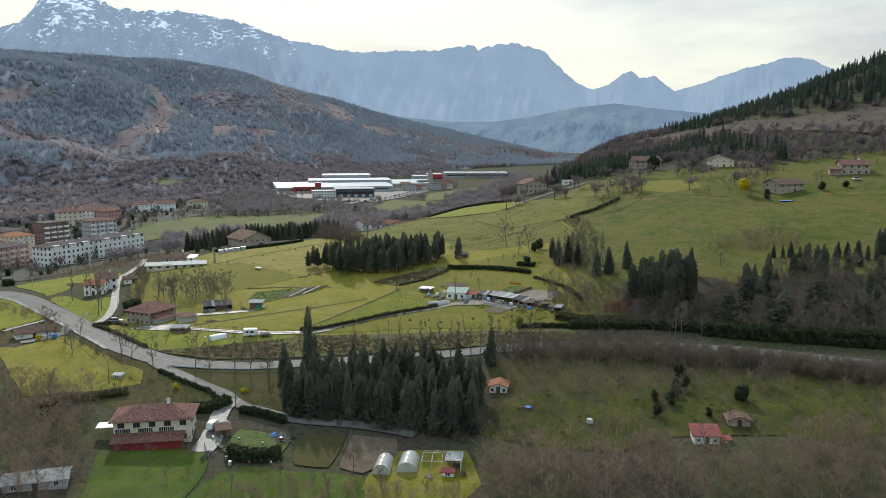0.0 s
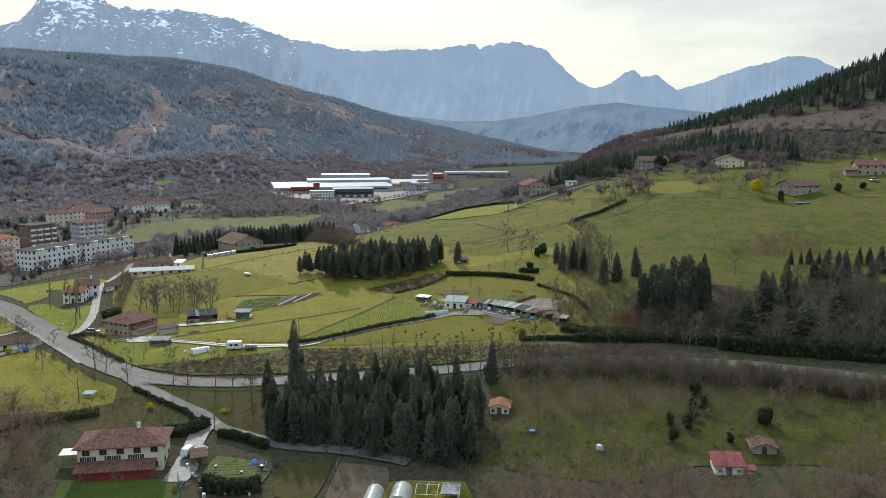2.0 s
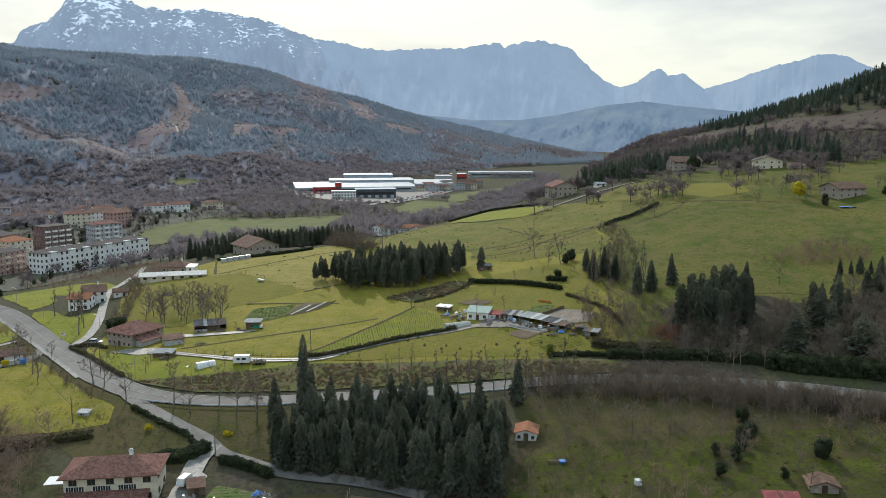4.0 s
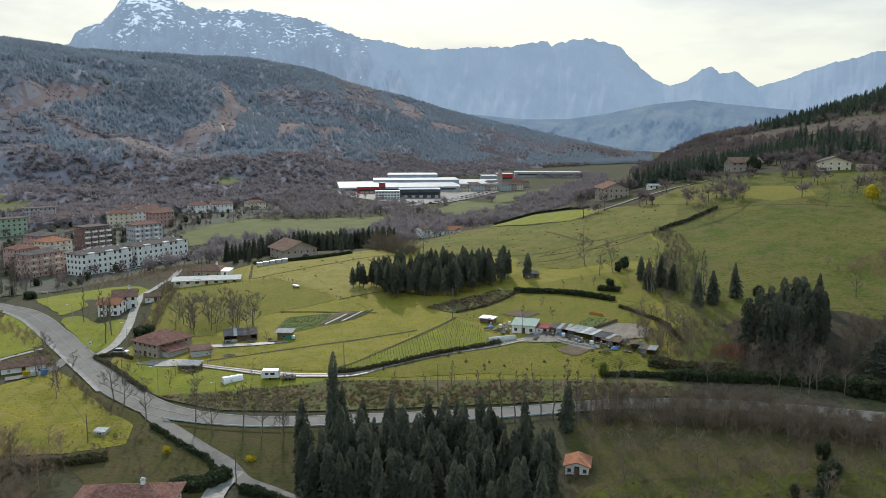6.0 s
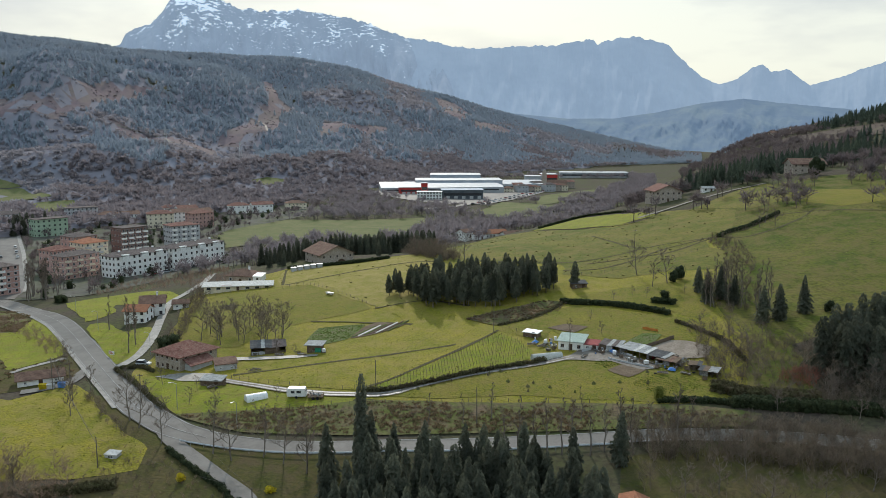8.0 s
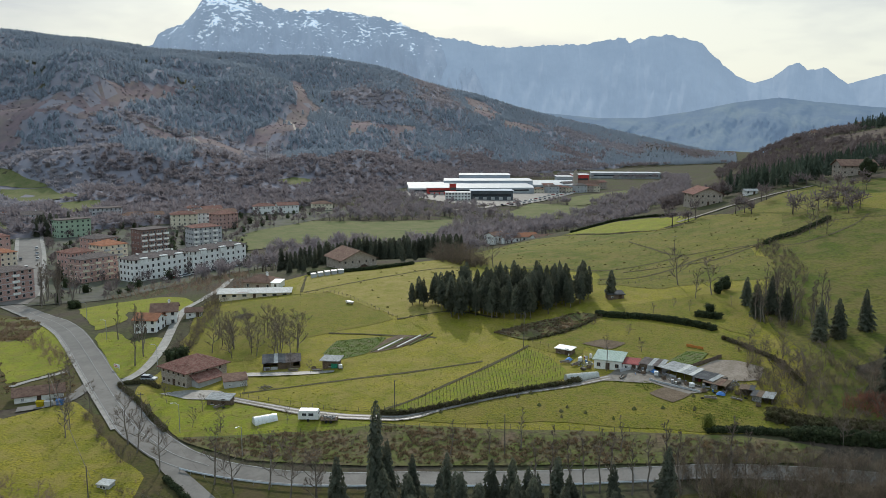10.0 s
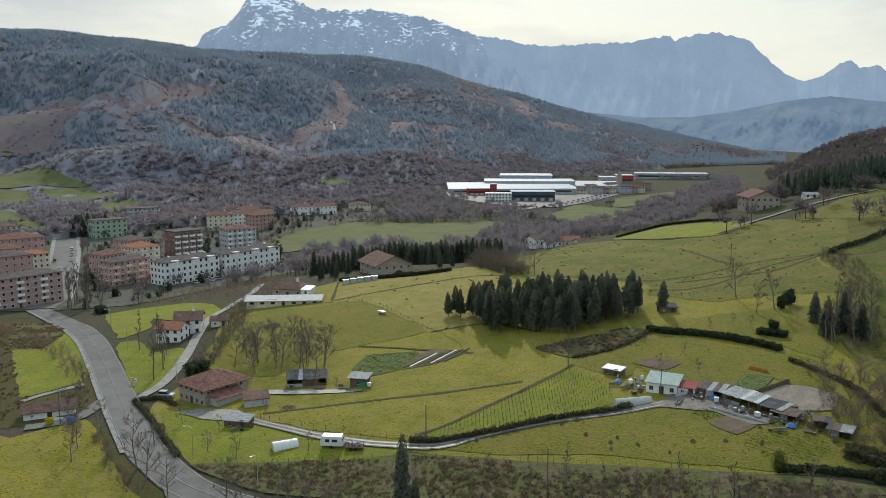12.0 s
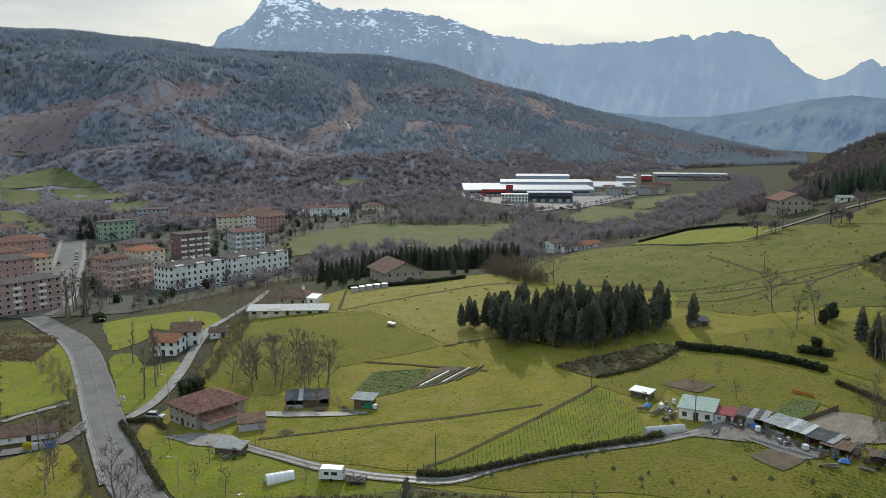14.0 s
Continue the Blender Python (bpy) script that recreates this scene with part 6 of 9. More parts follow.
wood("hill_bare_wood", "brown leafless woodland on the eastern hill", east_[ok_ & ~crest_ & ~moor_], (5.5, 10.5), ROUND, M_EASTBARE, 7, (0.9, 1.4))

# ---- buildings ----
def tile_mat(name, a, b, dirt, pitch=0.35):
    """Roof tiles: rows of pans as fine relief, with lichen and soot."""
    m = mat(name, a, b, 1.6, 0.85, 0, dirt, 0.5, 0.6)
    nt = m.node_tree
    n = nt.nodes
    co = n.new("ShaderNodeTexCoord")
    w = n.new("ShaderNodeTexWave")
    w.inputs["Scale"].default_value, w.bands_direction = 0.5 / pitch, "X"
    wire(nt, co.outputs["Object"], w.inputs["Vector"])
    bp = n.new("ShaderNodeBump")
    bp.inputs["Strength"].default_value, bp.inputs["Distance"].default_value = 0.7, 0.08
    wire(nt, w.outputs["Fac"], bp.inputs["Height"])
    wire(nt, bp.outputs[0], n["Principled BSDF"].inputs["Normal"])
    return m


R_RED = tile_mat("aged_red_tiles", (0.135, 0.058, 0.046), (0.215, 0.10, 0.08), (0.30, 0.20, 0.16))
R_BROWN = tile_mat("brown_tiles", (0.17, 0.10, 0.075), (0.24, 0.15, 0.11), (0.09, 0.06, 0.05))
R_ORANGE = tile_mat("orange_tiles", (0.33, 0.135, 0.075), (0.42, 0.19, 0.11), (0.22, 0.11, 0.075))
R_DARK = tile_mat("dark_tiles", (0.13, 0.105, 0.095), (0.18, 0.15, 0.14), (0.06, 0.05, 0.05))
R_SHEET = tile_mat("red_sheet_metal", (0.34, 0.10, 0.095), (0.28, 0.08, 0.075), (0.2, 0.075, 0.07), 0.6)
R_GREY = tile_mat("grey_fibre_cement", (0.30, 0.30, 0.29), (0.42, 0.42, 0.41), (0.17, 0.17, 0.16), 0.5)
R_BLACK = tile_mat("dark_sheet_roof", (0.075, 0.075, 0.08), (0.12, 0.12, 0.12), (0.05, 0.05, 0.05), 0.5)
R_GREEN = tile_mat("pale_green_sheet", (0.36, 0.44, 0.38), (0.42, 0.48, 0.43), (0.22, 0.26, 0.22), 0.6)
R_WHITE = tile_mat("dirty_white_sheets", (0.50, 0.49, 0.46), (0.60, 0.59, 0.56), (0.34, 0.31, 0.27), 0.8)
W_WHITE = mat("white_render", (0.86, 0.85, 0.82), (0.80, 0.79, 0.75), 3, 0.9, 0.01, (0.56, 0.54, 0.50), 0.8, 0.35)
W_CREAM = mat("cream_render", (0.76, 0.68, 0.53), (0.68, 0.60, 0.46), 3, 0.9, 0.01, (0.40, 0.35, 0.27), 0.8, 0.4)
W_STONE = mat("rubble_stone", (0.36, 0.30, 0.25), (0.46, 0.40, 0.34), 0.9, 0.95, 0.05, (0.22, 0.18, 0.15), 0.35, 0.6)
W_BRICK = mat("dull_red_brick", (0.47, 0.285, 0.25), (0.55, 0.36, 0.32), 4, 0.95, 0.01, (0.20, 0.12, 0.10), 0.4, 0.5)
W_BROWN = mat("brown_brick", (0.19, 0.115, 0.10), (0.24, 0.15, 0.13), 4, 0.95, 0.01, (0.11, 0.07, 0.06), 0.4, 0.5)
W_GREY = mat("grey_render", (0.42, 0.42, 0.43), (0.50, 0.50, 0.50), 4, 0.9, 0.01, (0.33, 0.33, 0.33), 0.8, 0.4)
W_GREEN = mat("pale_green_render", (0.32, 0.42, 0.30), (0.38, 0.47, 0.35), 4, 0.9, 0.01, (0.25, 0.33, 0.25), 0.8, 0.4)
W_WOOD = mat("weathered_boards", (0.14, 0.10, 0.07), (0.20, 0.15, 0.11), 0.6, 0.95, 0.02, (0.08, 0.06, 0.05), 0.15, 0.5)
W_RED = mat("dark_red_boards", (0.21, 0.035, 0.035), (0.26, 0.05, 0.045), 1.0, 0.8, 0.01, (0.13, 0.03, 0.03), 0.3, 0.4)
M_FRAME = mat("white_window_frame", (0.66, 0.66, 0.64), (0.58, 0.58, 0.56), 0.5, 0.6)
M_WOODFRAME = mat("brown_window_frame", (0.12, 0.07, 0.045), (0.16, 0.10, 0.06), 0.4, 0.6)
M_PANE = mat("dark_glass", (0.025, 0.028, 0.032), (0.045, 0.05, 0.055), 1.0, 0.08, spec=0.5)
M_DOOR = mat("dark_door", (0.07, 0.045, 0.03), (0.10, 0.065, 0.045), 0.4, 0.7)
M_PLASTIC = mat("milky_plastic", (0.66, 0.66, 0.62), (0.55, 0.55, 0.51), 1.2, 0.35, 0, (0.42, 0.42, 0.37), 0.4, 0.4, spec=0.5, through=0.3)
M_METAL = mat("galvanised_steel", (0.42, 0.43, 0.44), (0.52, 0.53, 0.53), 0.6, 0.45, metal=0.7)
M_RUBBER = mat("black_rubber", (0.02, 0.02, 0.02), (0.035, 0.035, 0.035), 0.2, 0.8)
M_PAINTW = mat("white_paint", (0.78, 0.78, 0.76), (0.70, 0.70, 0.68), 0.8, 0.35, 0, (0.5, 0.5, 0.47), 0.3, 0.3, spec=0.5)
M_BLUE = mat("blue_plastic", (0.05, 0.16, 0.42), (0.07, 0.20, 0.48), 0.5, 0.45, spec=0.4)
M_POLE = mat("tarred_pole", (0.13, 0.11, 0.09), (0.18, 0.155, 0.13), 0.5, 0.9)
M_JUNK = mat("mixed_scrap", (0.30, 0.28, 0.25), (0.09, 0.10, 0.12), 0.5, 0.8, 0, (0.45, 0.44, 0.42), 0.3, 0.6)
M_ORANGE = mat("orange_mesh", (0.50, 0.20, 0.05), (0.42, 0.17, 0.05), 0.5, 0.8)
M_GREENNET = mat("green_netting", (0.03, 0.20, 0.12), (0.04, 0.26, 0.16), 0.6, 0.8)
WINDOWS = {}


def window_meshes(w, h, frame_mat):
    key = (round(w, 2), round(h, 2), frame_mat.name)
    if key not in WINDOWS:
        t = 0.09
        f = Shape().box(-w / 2, -0.05, 0, w / 2, 0.04, h).mesh("window", frame_mat)
        one = Shape().box(-w / 2 + t, -0.058, t, w / 2 - t, -0.051, h - t).mesh("pane", M_PANE)
        half = Shape().box(-w / 4 + t * 0.75, -0.058, t, w / 4 - t * 0.75, -0.051, h - t).mesh("pane", M_PANE)
        sill = Shape().box(-w / 2 - 0.1, -0.16, -0.09, w / 2 + 0.1, 0.04, -0.002).mesh("sill", W_GREY)
        WINDOWS[key] = (f, one, half, sill)
    return WINDOWS[key]


def add_window(house, x, y, z, rot, w, h, frame_mat, near=False):
    fm, one, half, sill = window_meshes(w, h, frame_mat)
    ob = new("window", fm)
    ob.parent = house
    ob.matrix_basis = pose(x, y, z, 0, 0, rot)
    if frame_mat is M_PANE:
        return
    for me, u in ((half, -w / 4), (half, w / 4), (sill, 0)) if near else ((one, 0),):
        p = new(me.name.split(".")[0], me)
        p.parent = ob
        p.matrix_basis = pose(u, 0, 0)


def roof_shape(kind, w, d, h, rise, over=0.6, thick=0.18):
    """Roof over walls from x = -w/2..w/2, y = 0..d, eaves at h."""
    x0, x1, y0, y1 = -w / 2 - over, w / 2 + over, -over, d + over
    s = Shape()
    e = h - over * rise / max(0.5, (d if kind in ("along", "hip") else w) / 2)
    if kind == "along":
        m, ym = h + rise, d / 2
        top = [(x0, y0, e), (x1, y0, e), (x1, ym, m), (x0, ym, m), (x1, y1, e), (x0, y1, e)]
        faces = [(0, 1, 2, 3), (3, 2, 4, 5)]
    elif kind == "across":
        m = h + rise
        top = [(x0, y0, e), (0, y0, m), (0, y1, m), (x0, y1, e), (x1, y0, e), (x1, y1, e)]
        faces = [(0, 1, 2, 3), (1, 4, 5, 2)]
    elif kind == "hip":
        m, k = h + rise, min(w, d) / 2 + over
        top = [(x0, y0, e), (x1, y0, e), (x1, y1, e), (x0, y1, e)]
        if w >= d:
            top += [(x0 + k, d / 2, m), (x1 - k, d / 2, m)]
            faces = [(0, 1, 5, 4), (1, 2, 5), (2, 3, 4, 5), (3, 0, 4)]
        else:
            top += [(0, y0 + k, m), (0, y1 - k, m)]
            faces = [(0, 1, 4), (1, 2, 5, 4), (2, 3, 5), (3, 0, 4, 5)]
    elif kind == "mono":
        top = [(x0, y0, h), (x1, y0, h), (x1, y1, h + rise), (x0, y1, h + rise)]
        faces = [(0, 1, 2, 3)]
    else:
        s.box(x0, y0, h, x1, y1, h + 0.35)
        return s
    n = len(top)
    edge = {}
    for f in faces:
        for a, b in zip(f, f[1:] + f[:1]):
            edge[(a, b)] = 1
    under = [(x, y, z - thick) for x, y, z in top]
    skirt = [(b, a, a + n, b + n) for a, b in edge if (b, a) not in edge]
    return s.add(top + under, faces + [tuple(i + n for i in reversed(f)) for f in faces] + skirt)


def wall_shape(kind, w, d, h, rise, deep=2.0):
    s = Shape().box(-w / 2, 0, -deep, w / 2, d, h)
    if kind == "along":
        for x in (-w / 2, w / 2):
            s.add([(x, 0, h), (x, d, h), (x, d / 2, h + rise - 0.1)], [(0, 1, 2)])
    elif kind == "across":
        for y in (0, d):
            s.add([(-w / 2, y, h), (w / 2, y, h), (0, y, h + rise - 0.1)], [(0, 1, 2)])
    elif kind == "mono":
        s.add([(-w / 2, d, h), (w / 2, d, h), (w / 2, d, h + rise - 0.1), (-w / 2, d, h + rise - 0.1), (-w / 2, 0, h), (w / 2, 0, h)], [(0, 1, 2, 3), (0, 3, 4), (1, 5, 2)])
    return s


BUILT = []


def clear_of(xy, pad):
    """Leaves out the places on or close to a building, or on the town street."""
    keep = np.ones(len(xy), bool)
    for x, y, rot, w, d in BUILT:
        c, s_ = math.cos(radians(rot)), math.sin(radians(rot))
        u, v = c * (xy[:, 0] - x) + s_ * (xy[:, 1] - y), -s_ * (xy[:, 0] - x) + c * (xy[:, 1] - y)
        keep &= ~((abs(u) < w / 2 + pad) & (v > -pad) & (v < d + pad))
    for x, y in rounded(STREET, 6):
        keep &= np.hypot(xy[:, 0] - x, xy[:, 1] - y) > 10
    return xy[keep]


def house(name, label, x, y, rot, w, d, h, rise, kind, wall, roof, floors=2, cols=3, side=2, win=(1.0, 1.2), frame_mat=None, door=True, chimney=True, sink=0.3, category="house", group="", base=None, over=0.6, bands=None):
    """A building whose front runs along local x; side windows on both flanks."""
    ob = thing(name, label, category, x, y, rot, sink, group, z=base)
    BUILT.append((x, y, rot, w, d))
    part("wall", wall_shape(kind, w, d, h, rise), wall, ob)
    part("roof", roof_shape(kind, w, d, h, rise, over), roof, ob)
    fm = M_PANE if math.hypot(x, y) > 640 else frame_mat or M_FRAME
    lift = h / max(1, floors)
    near = math.hypot(x, y) < 330
    for f in range(floors):
        z = f * lift + lift * 0.36
        for c in range(cols):
            u = (c + 0.5) / cols * w - w / 2
            if f == 0 and door and c == cols // 2:
                continue
            add_window(ob, u, -0.01, z, 0, win[0], min(win[1], lift * 0.55), fm, near)
        for c in range(side):
            v = (c + 0.5) / side * d
            add_window(ob, w / 2 + 0.01, v, z, 90, win[0], min(win[1], lift * 0.55), fm, near)
            add_window(ob, -w / 2 - 0.01, v, z, -90, win[0], min(win[1], lift * 0.55), fm, near)
    if door:
        u = (cols // 2 + 0.5) / cols * w - w / 2
        dd = part("door", Shape().box(u - 0.5, -0.07, 0, u + 0.5, 0.02, 2.05), M_DOOR, ob)
        part("handle", Shape().rod((u + 0.36, -0.13, 1.0), (u + 0.36, -0.07, 1.0), 0.03, 0.03, 6), M_METAL, dd)
    if chimney:
        cx, cy = w * 0.18, d * 0.5
        top = h + rise + 0.7
        ch = part("chimney", Shape().box(cx - 0.35, cy - 0.35, h, cx + 0.35, cy + 0.35, top), W_WHITE, ob)
        part("cap", Shape().box(cx - 0.45, cy - 0.45, top, cx + 0.45, cy + 0.45, top + 0.12).box(cx - 0.3, cy - 0.3, top + 0.12, cx + 0.3, cy + 0.3, top + 0.4), W_GREY, ch)
    if bands:
        for f in range(1, floors):
            part("floor_band", Shape().box(-w / 2 - 0.05, -0.06, f * lift - 0.15, w / 2 + 0.05, d + 0.05, f * lift + 0.1), bands, ob)
    return ob


def balconies(ob, w, h, floors, cols, material, every=2):
    lift = h / floors
    for f in range(1, floors):
        for c in range(0, cols, every):
            u = (c + 0.5) / cols * w - w / 2
            b = Shape().box(u - 1.5, -1.1, f * lift - 0.05, u + 1.5, 0, f * lift + 0.12)
            b.box(u - 1.5, -1.1, f * lift + 0.12, u + 1.5, -1.02, f * lift + 1.0).box(u - 1.5, -1.02, f * lift + 0.12, u - 1.42, 0, f * lift + 1.0).box(u + 1.42, -1.02, f * lift + 0.12, u + 1.5, 0, f * lift + 1.0)
            part("balcony", b, material, ob)


# the farmhouse below the road
fh = house("farmhouse", "cream two-storey farmhouse with a hipped red tile roof", -68.6, 184.6, 9.5, 17.4, 9.5, 6.6, 2.0, "hip", W_CREAM, R_RED, 2, 5, 2, (1.5, 1.2), M_WOODFRAME, door=False, over=0.9)
an_ = Shape().box(-8.7, -3.2, -2.0, 7.0, -0.02, 2.0)
part("annex_wall", an_, W_RED, fh, "dark red boarded annex")
part("annex_roof", Shape().add([(-9.0, -3.6, 1.95), (7.5, -3.6, 1.95), (7.5, 0, 3.1), (-9.0, 0, 3.1), (-9.0, -3.6, 2.1), (7.5, -3.6, 2.1), (7.5, 0, 3.25), (-9.0, 0, 3.25)], [(4, 5, 6, 7), (3, 2, 1, 0), (0, 1, 5, 4), (1, 2, 6, 5), (3, 0, 4, 7)]), R_RED, fh, "faded red lean-to roof")
for u_ in (-6.6, -1.6, 3.2):
    part("glass_gallery", Shape().box(u_ - 1.7, -0.08, 3.3, u_ + 1.7, 0.0, 4.2), M_PANE, fh, "row of gallery panes")
    for k_ in range(8):
        part("mullion", Shape().box(u_ - 1.7 + k_ * 0.48, -0.12, 3.3, u_ - 1.62 + k_ * 0.48, -0.08, 4.2), M_FRAME, fh)
wp_ = thing("lean_to_canopy", "white sheet canopy on posts beside the farmhouse", "canopy", -80.0, 187.5, 9.5)
part("sheet", Shape().box(-2.6, -2, 2.6, 2.6, 2, 2.72), M_PAINTW, wp_)
for sx_ in (-2.3, 2.3):
    for sy_ in (-1.8, 1.8):
        part("post", Shape().rod((sx_, sy_, -0.6), (sx_, sy_, 2.6), 0.06, 0.06, 5), M_METAL, wp_)

house("hut", "small white hut with an orange tile roof", 14.2, 211.0, -8, 4.6, 5.2, 2.3, 0.8, "across", W_WHITE, R_ORANGE, 1, 3, 1, (0.7, 0.7), M_WOODFRAME, chimney=False, category="hut", over=0.5)
house("garden_shed", "white shed with a red sheet roof", 58.9, 176.6, -4, 5.6, 4.2, 2.3, 1.2, "mono", W_WHITE, R_SHEET, 1, 3, 0, (0.8, 0.7), chimney=False, category="shed", over=0.5)
house("stone_hut", "small stone hut with brown tile roof", 68.8, 184.0, -7, 5.0, 4.2, 2.1, 0.9, "across", W_STONE, R_BROWN, 1, 1, 0, chimney=False, category="hut", over=0.5)
house("tool_shed", "low lean-to with a red sheet roof", 63.3, 176.8, -4, 2.2, 1.8, 1.2, 0.3, "mono", W_WOOD, R_SHEET, 1, 1, 0, door=False, chimney=False, category="shed", over=0.2)
house("low_shed", "long grey-roofed shed below the farmhouse", -84.5, 160.5, 18, 12, 6, 2.4, 0.7, "along", W_GREY, R_GREY, 1, 3, 0, chimney=False, category="shed")

# the barn and villa by the lane
bn = house("barn_farmhouse", "old stone farmhouse under a broad red tile roof", -104.9, 274.4, -27, 10.6, 12.5, 4.9, 2.3, "hip", W_STONE, R_RED, 2, 5, 3, (0.7, 0.8), M_WOODFRAME, chimney=False, over=0.9)
part("lean_to", Shape().box(5.32, 1.5, -1.5, 8.2, 8.5, 2.3), W_GREY, bn, "open grey lean-to")
part("lean_to_roof", Shape().add([(5.2, 0.8, 3.7), (8.9, 0.8, 2.3), (8.9, 9.2, 2.3), (5.2, 9.2, 3.7), (5.2, 0.8, 3.85), (8.9, 0.8, 2.45), (8.9, 9.2, 2.45), (5.2, 9.2, 3.85)], [(4, 5, 6, 7), (3, 2, 1, 0), (0, 1, 5, 4), (1, 2, 6, 5), (2, 3, 7, 6)]), R_RED, bn)
def open_shed(name, label, x, y, rot, w, d, h, rise, roofs, boards, seed, bays=3):
    """A ramshackle shed: posts, an open or half-boarded front, and a roof of loose, uneven sheets."""
    rnd = random.Random(seed)
    ob = thing(name, label, "shed", x, y, rot, 0.1, "smallholding sheds")
    part("back_wall", Shape().box(-w / 2, d - 0.1, -1.2, w / 2, d, h + rise - 0.05), boards, ob)
    for sx in (-w / 2, w / 2 - 0.08):
        part("side_wall", Shape().add([(sx, 0.1, -1.2), (sx, d - 0.1, -1.2), (sx, d - 0.1, h + rise - 0.08), (sx, 0.1, h - 0.04), (sx + 0.08, 0.1, -1.2), (sx + 0.08, d - 0.1, -1.2), (sx + 0.08, d - 0.1, h + rise - 0.08), (sx + 0.08, 0.1, h - 0.04)],
             [(0, 1, 2, 3), (7, 6, 5, 4), (0, 4, 5, 1), (1, 5, 6, 2), (2, 6, 7, 3), (3, 7, 4, 0)]), boards, ob)
    for k in range(bays + 1):
        u = -w / 2 + w * k / bays
        part("post", Shape().box(u - 0.07, -0.02, -1.0, u + 0.07, 0.1, h), W_WOOD, ob)
        if k < bays and rnd.random() < 0.65:
            top = h * rnd.choice((0.45, 0.75, 0.98))
            tone = rnd.choice((W_WOOD, W_WOOD, M_JUNK, W_GREY))
            for j in range(int(w / bays / 0.24)):
                part("board", Shape().box(u + 0.1 + j * 0.24, 0.02, -0.8, u + 0.31 + j * 0.24, 0.06, top + rnd.uniform(-0.12, 0.03)), tone, ob)
    n = max(3, int(w / 0.95))
    for k in range(n):
        u0, u1 = -w / 2 - 0.3 + (w + 0.6) * k / n, -w / 2 - 0.3 + (w + 0.6) * (k + 1) / n + 0.05
        e, f, lift = rnd.uniform(-0.65, -0.25), d + rnd.uniform(0.1, 0.5), 0.03 * (k % 2) + rnd.uniform(0, 0.05)
        za, zb = h + rise * e / d + lift, h + rise * f / d + lift + rnd.uniform(-0.05, 0.06)
        part("roof_sheet", Shape().add([(u0, e, za), (u1, e, za), (u1, f, zb), (u0, f, zb), (u0, e, za + 0.05), (u1, e, za + 0.05), (u1, f, zb + 0.05), (u0, f, zb + 0.05)],
             [(3, 2, 1, 0), (4, 5, 6, 7), (0, 1, 5, 4), (1, 2, 6, 5), (2, 3, 7, 6), (3, 0, 4, 7)]), rnd.choice(roofs), ob)
    return ob


house("annex_shed", "pale block shed with a mossy roof", -87.6, 273.4, 30, 5.6, 4.0, 2.2, 0.8, "mono", W_GREY, R_BROWN, 1, 2, 0, (0.6, 0.5), chimney=False, door=False, category="shed", over=0.3)
house("track_hut", "low ruined hut beside the farm track", -86.8, 261.4, 1, 5.6, 3.2, 1.9, 0.5, "mono", W_WOOD, R_GREY, 1, 2, 0, (0.6, 0.6), M_WOODFRAME, chimney=False, category="hut", over=0.3)
house("villa", "white villa with an orange tile roof", -140.4, 322.4, 4, 7.4, 6.5, 4.8, 1.5, "along", W_WHITE, R_ORANGE, 2, 3, 2, (1.0, 1.2), M_WOODFRAME, chimney=False)
house("villa_wing", "white villa wing with a brown tile roof", -138.2, 330.6, 24, 8.0, 8, 5.2, 1.9, "along", W_WHITE, R_BROWN, 2, 3, 3, (1.0, 1.2), M_WOODFRAME)
house("garage", "small white outbuilding by the lane", -131.5, 338, 20, 5, 4, 2.6, 0.9, "along", W_WHITE, R_BROWN, 1, 2, 1, (0.7, 0.7), chimney=False, category="garage")
house("west_barn", "low barn with a brown tile roof beside the lane", -134.0, 261.5, 35, 11, 5, 2.3, 1.3, "along", W_WHITE, R_BROWN, 1, 3, 0, (0.6, 0.6), chimney=False, category="barn")
house("field_shed", "small grey and white field shelter", -91.4, 221.3, -4, 2.7, 1.9, 1.3, 0.25, "mono", W_GREY, R_WHITE, 1, 1, 0, (1.2, 0.6), chimney=False, door=False, category="shed", over=0.15)
open_shed("field_barn", "dark board shed with a rotten sheet roof", -81.0, 287.7, 21, 9.6, 4.6, 2.1, 0.9, (R_BLACK, R_DARK, R_BLACK, R_DARK, R_GREY), W_WOOD, 7, 5)
gs = house("net_shed", "grey-roofed shed draped with green netting", -67.8, 288.2, 1.8, 4, 3.6, 2.7, 0.2, "mono", W_WOOD, R_GREY, 1, 1, 0, (0.6, 0.6), M_WOODFRAME, chimney=False, door=False, category="shed", over=0.7)
part("net", Shape().box(0.3, -0.12, 0.0, 2.1, -0.03, 1.8), M_GREENNET, gs, "green netting")

# the white cottage and its sheds
house("cottage", "small white cottage with a pale green sheet roof", 4.0, 288.6, -13, 6.8, 5.6, 2.8, 0.9, "mono", W_WHITE, R_GREEN, 1, 3, 2, (0.9, 0.9), M_WOODFRAME, chimney=False, over=0.4)
house("cottage_annex", "white annex with a red roof edge", 9.4, 288.2, -13, 3.6, 3.6, 2.0, 0.5, "mono", W_WHITE, R_SHEET, 1, 2, 0, (0.7, 0.7), chimney=False, category="annex", over=0.3)
open_shed("smallholding_shed", "long shed with pale and rusty grey roof sheets", 20.0, 282.6, -40, 8.4, 4.4, 1.9, 0.6, (R_GREY, R_GREY, R_WHITE), W_GREY, 1, 4)
open_shed("smallholding_shed", "open shed with dull dark sheet roof", 25.6, 278.0, -40, 4.6, 4.0, 1.8, 0.5, (R_GREY, R_BLACK), W_WOOD, 2, 2)
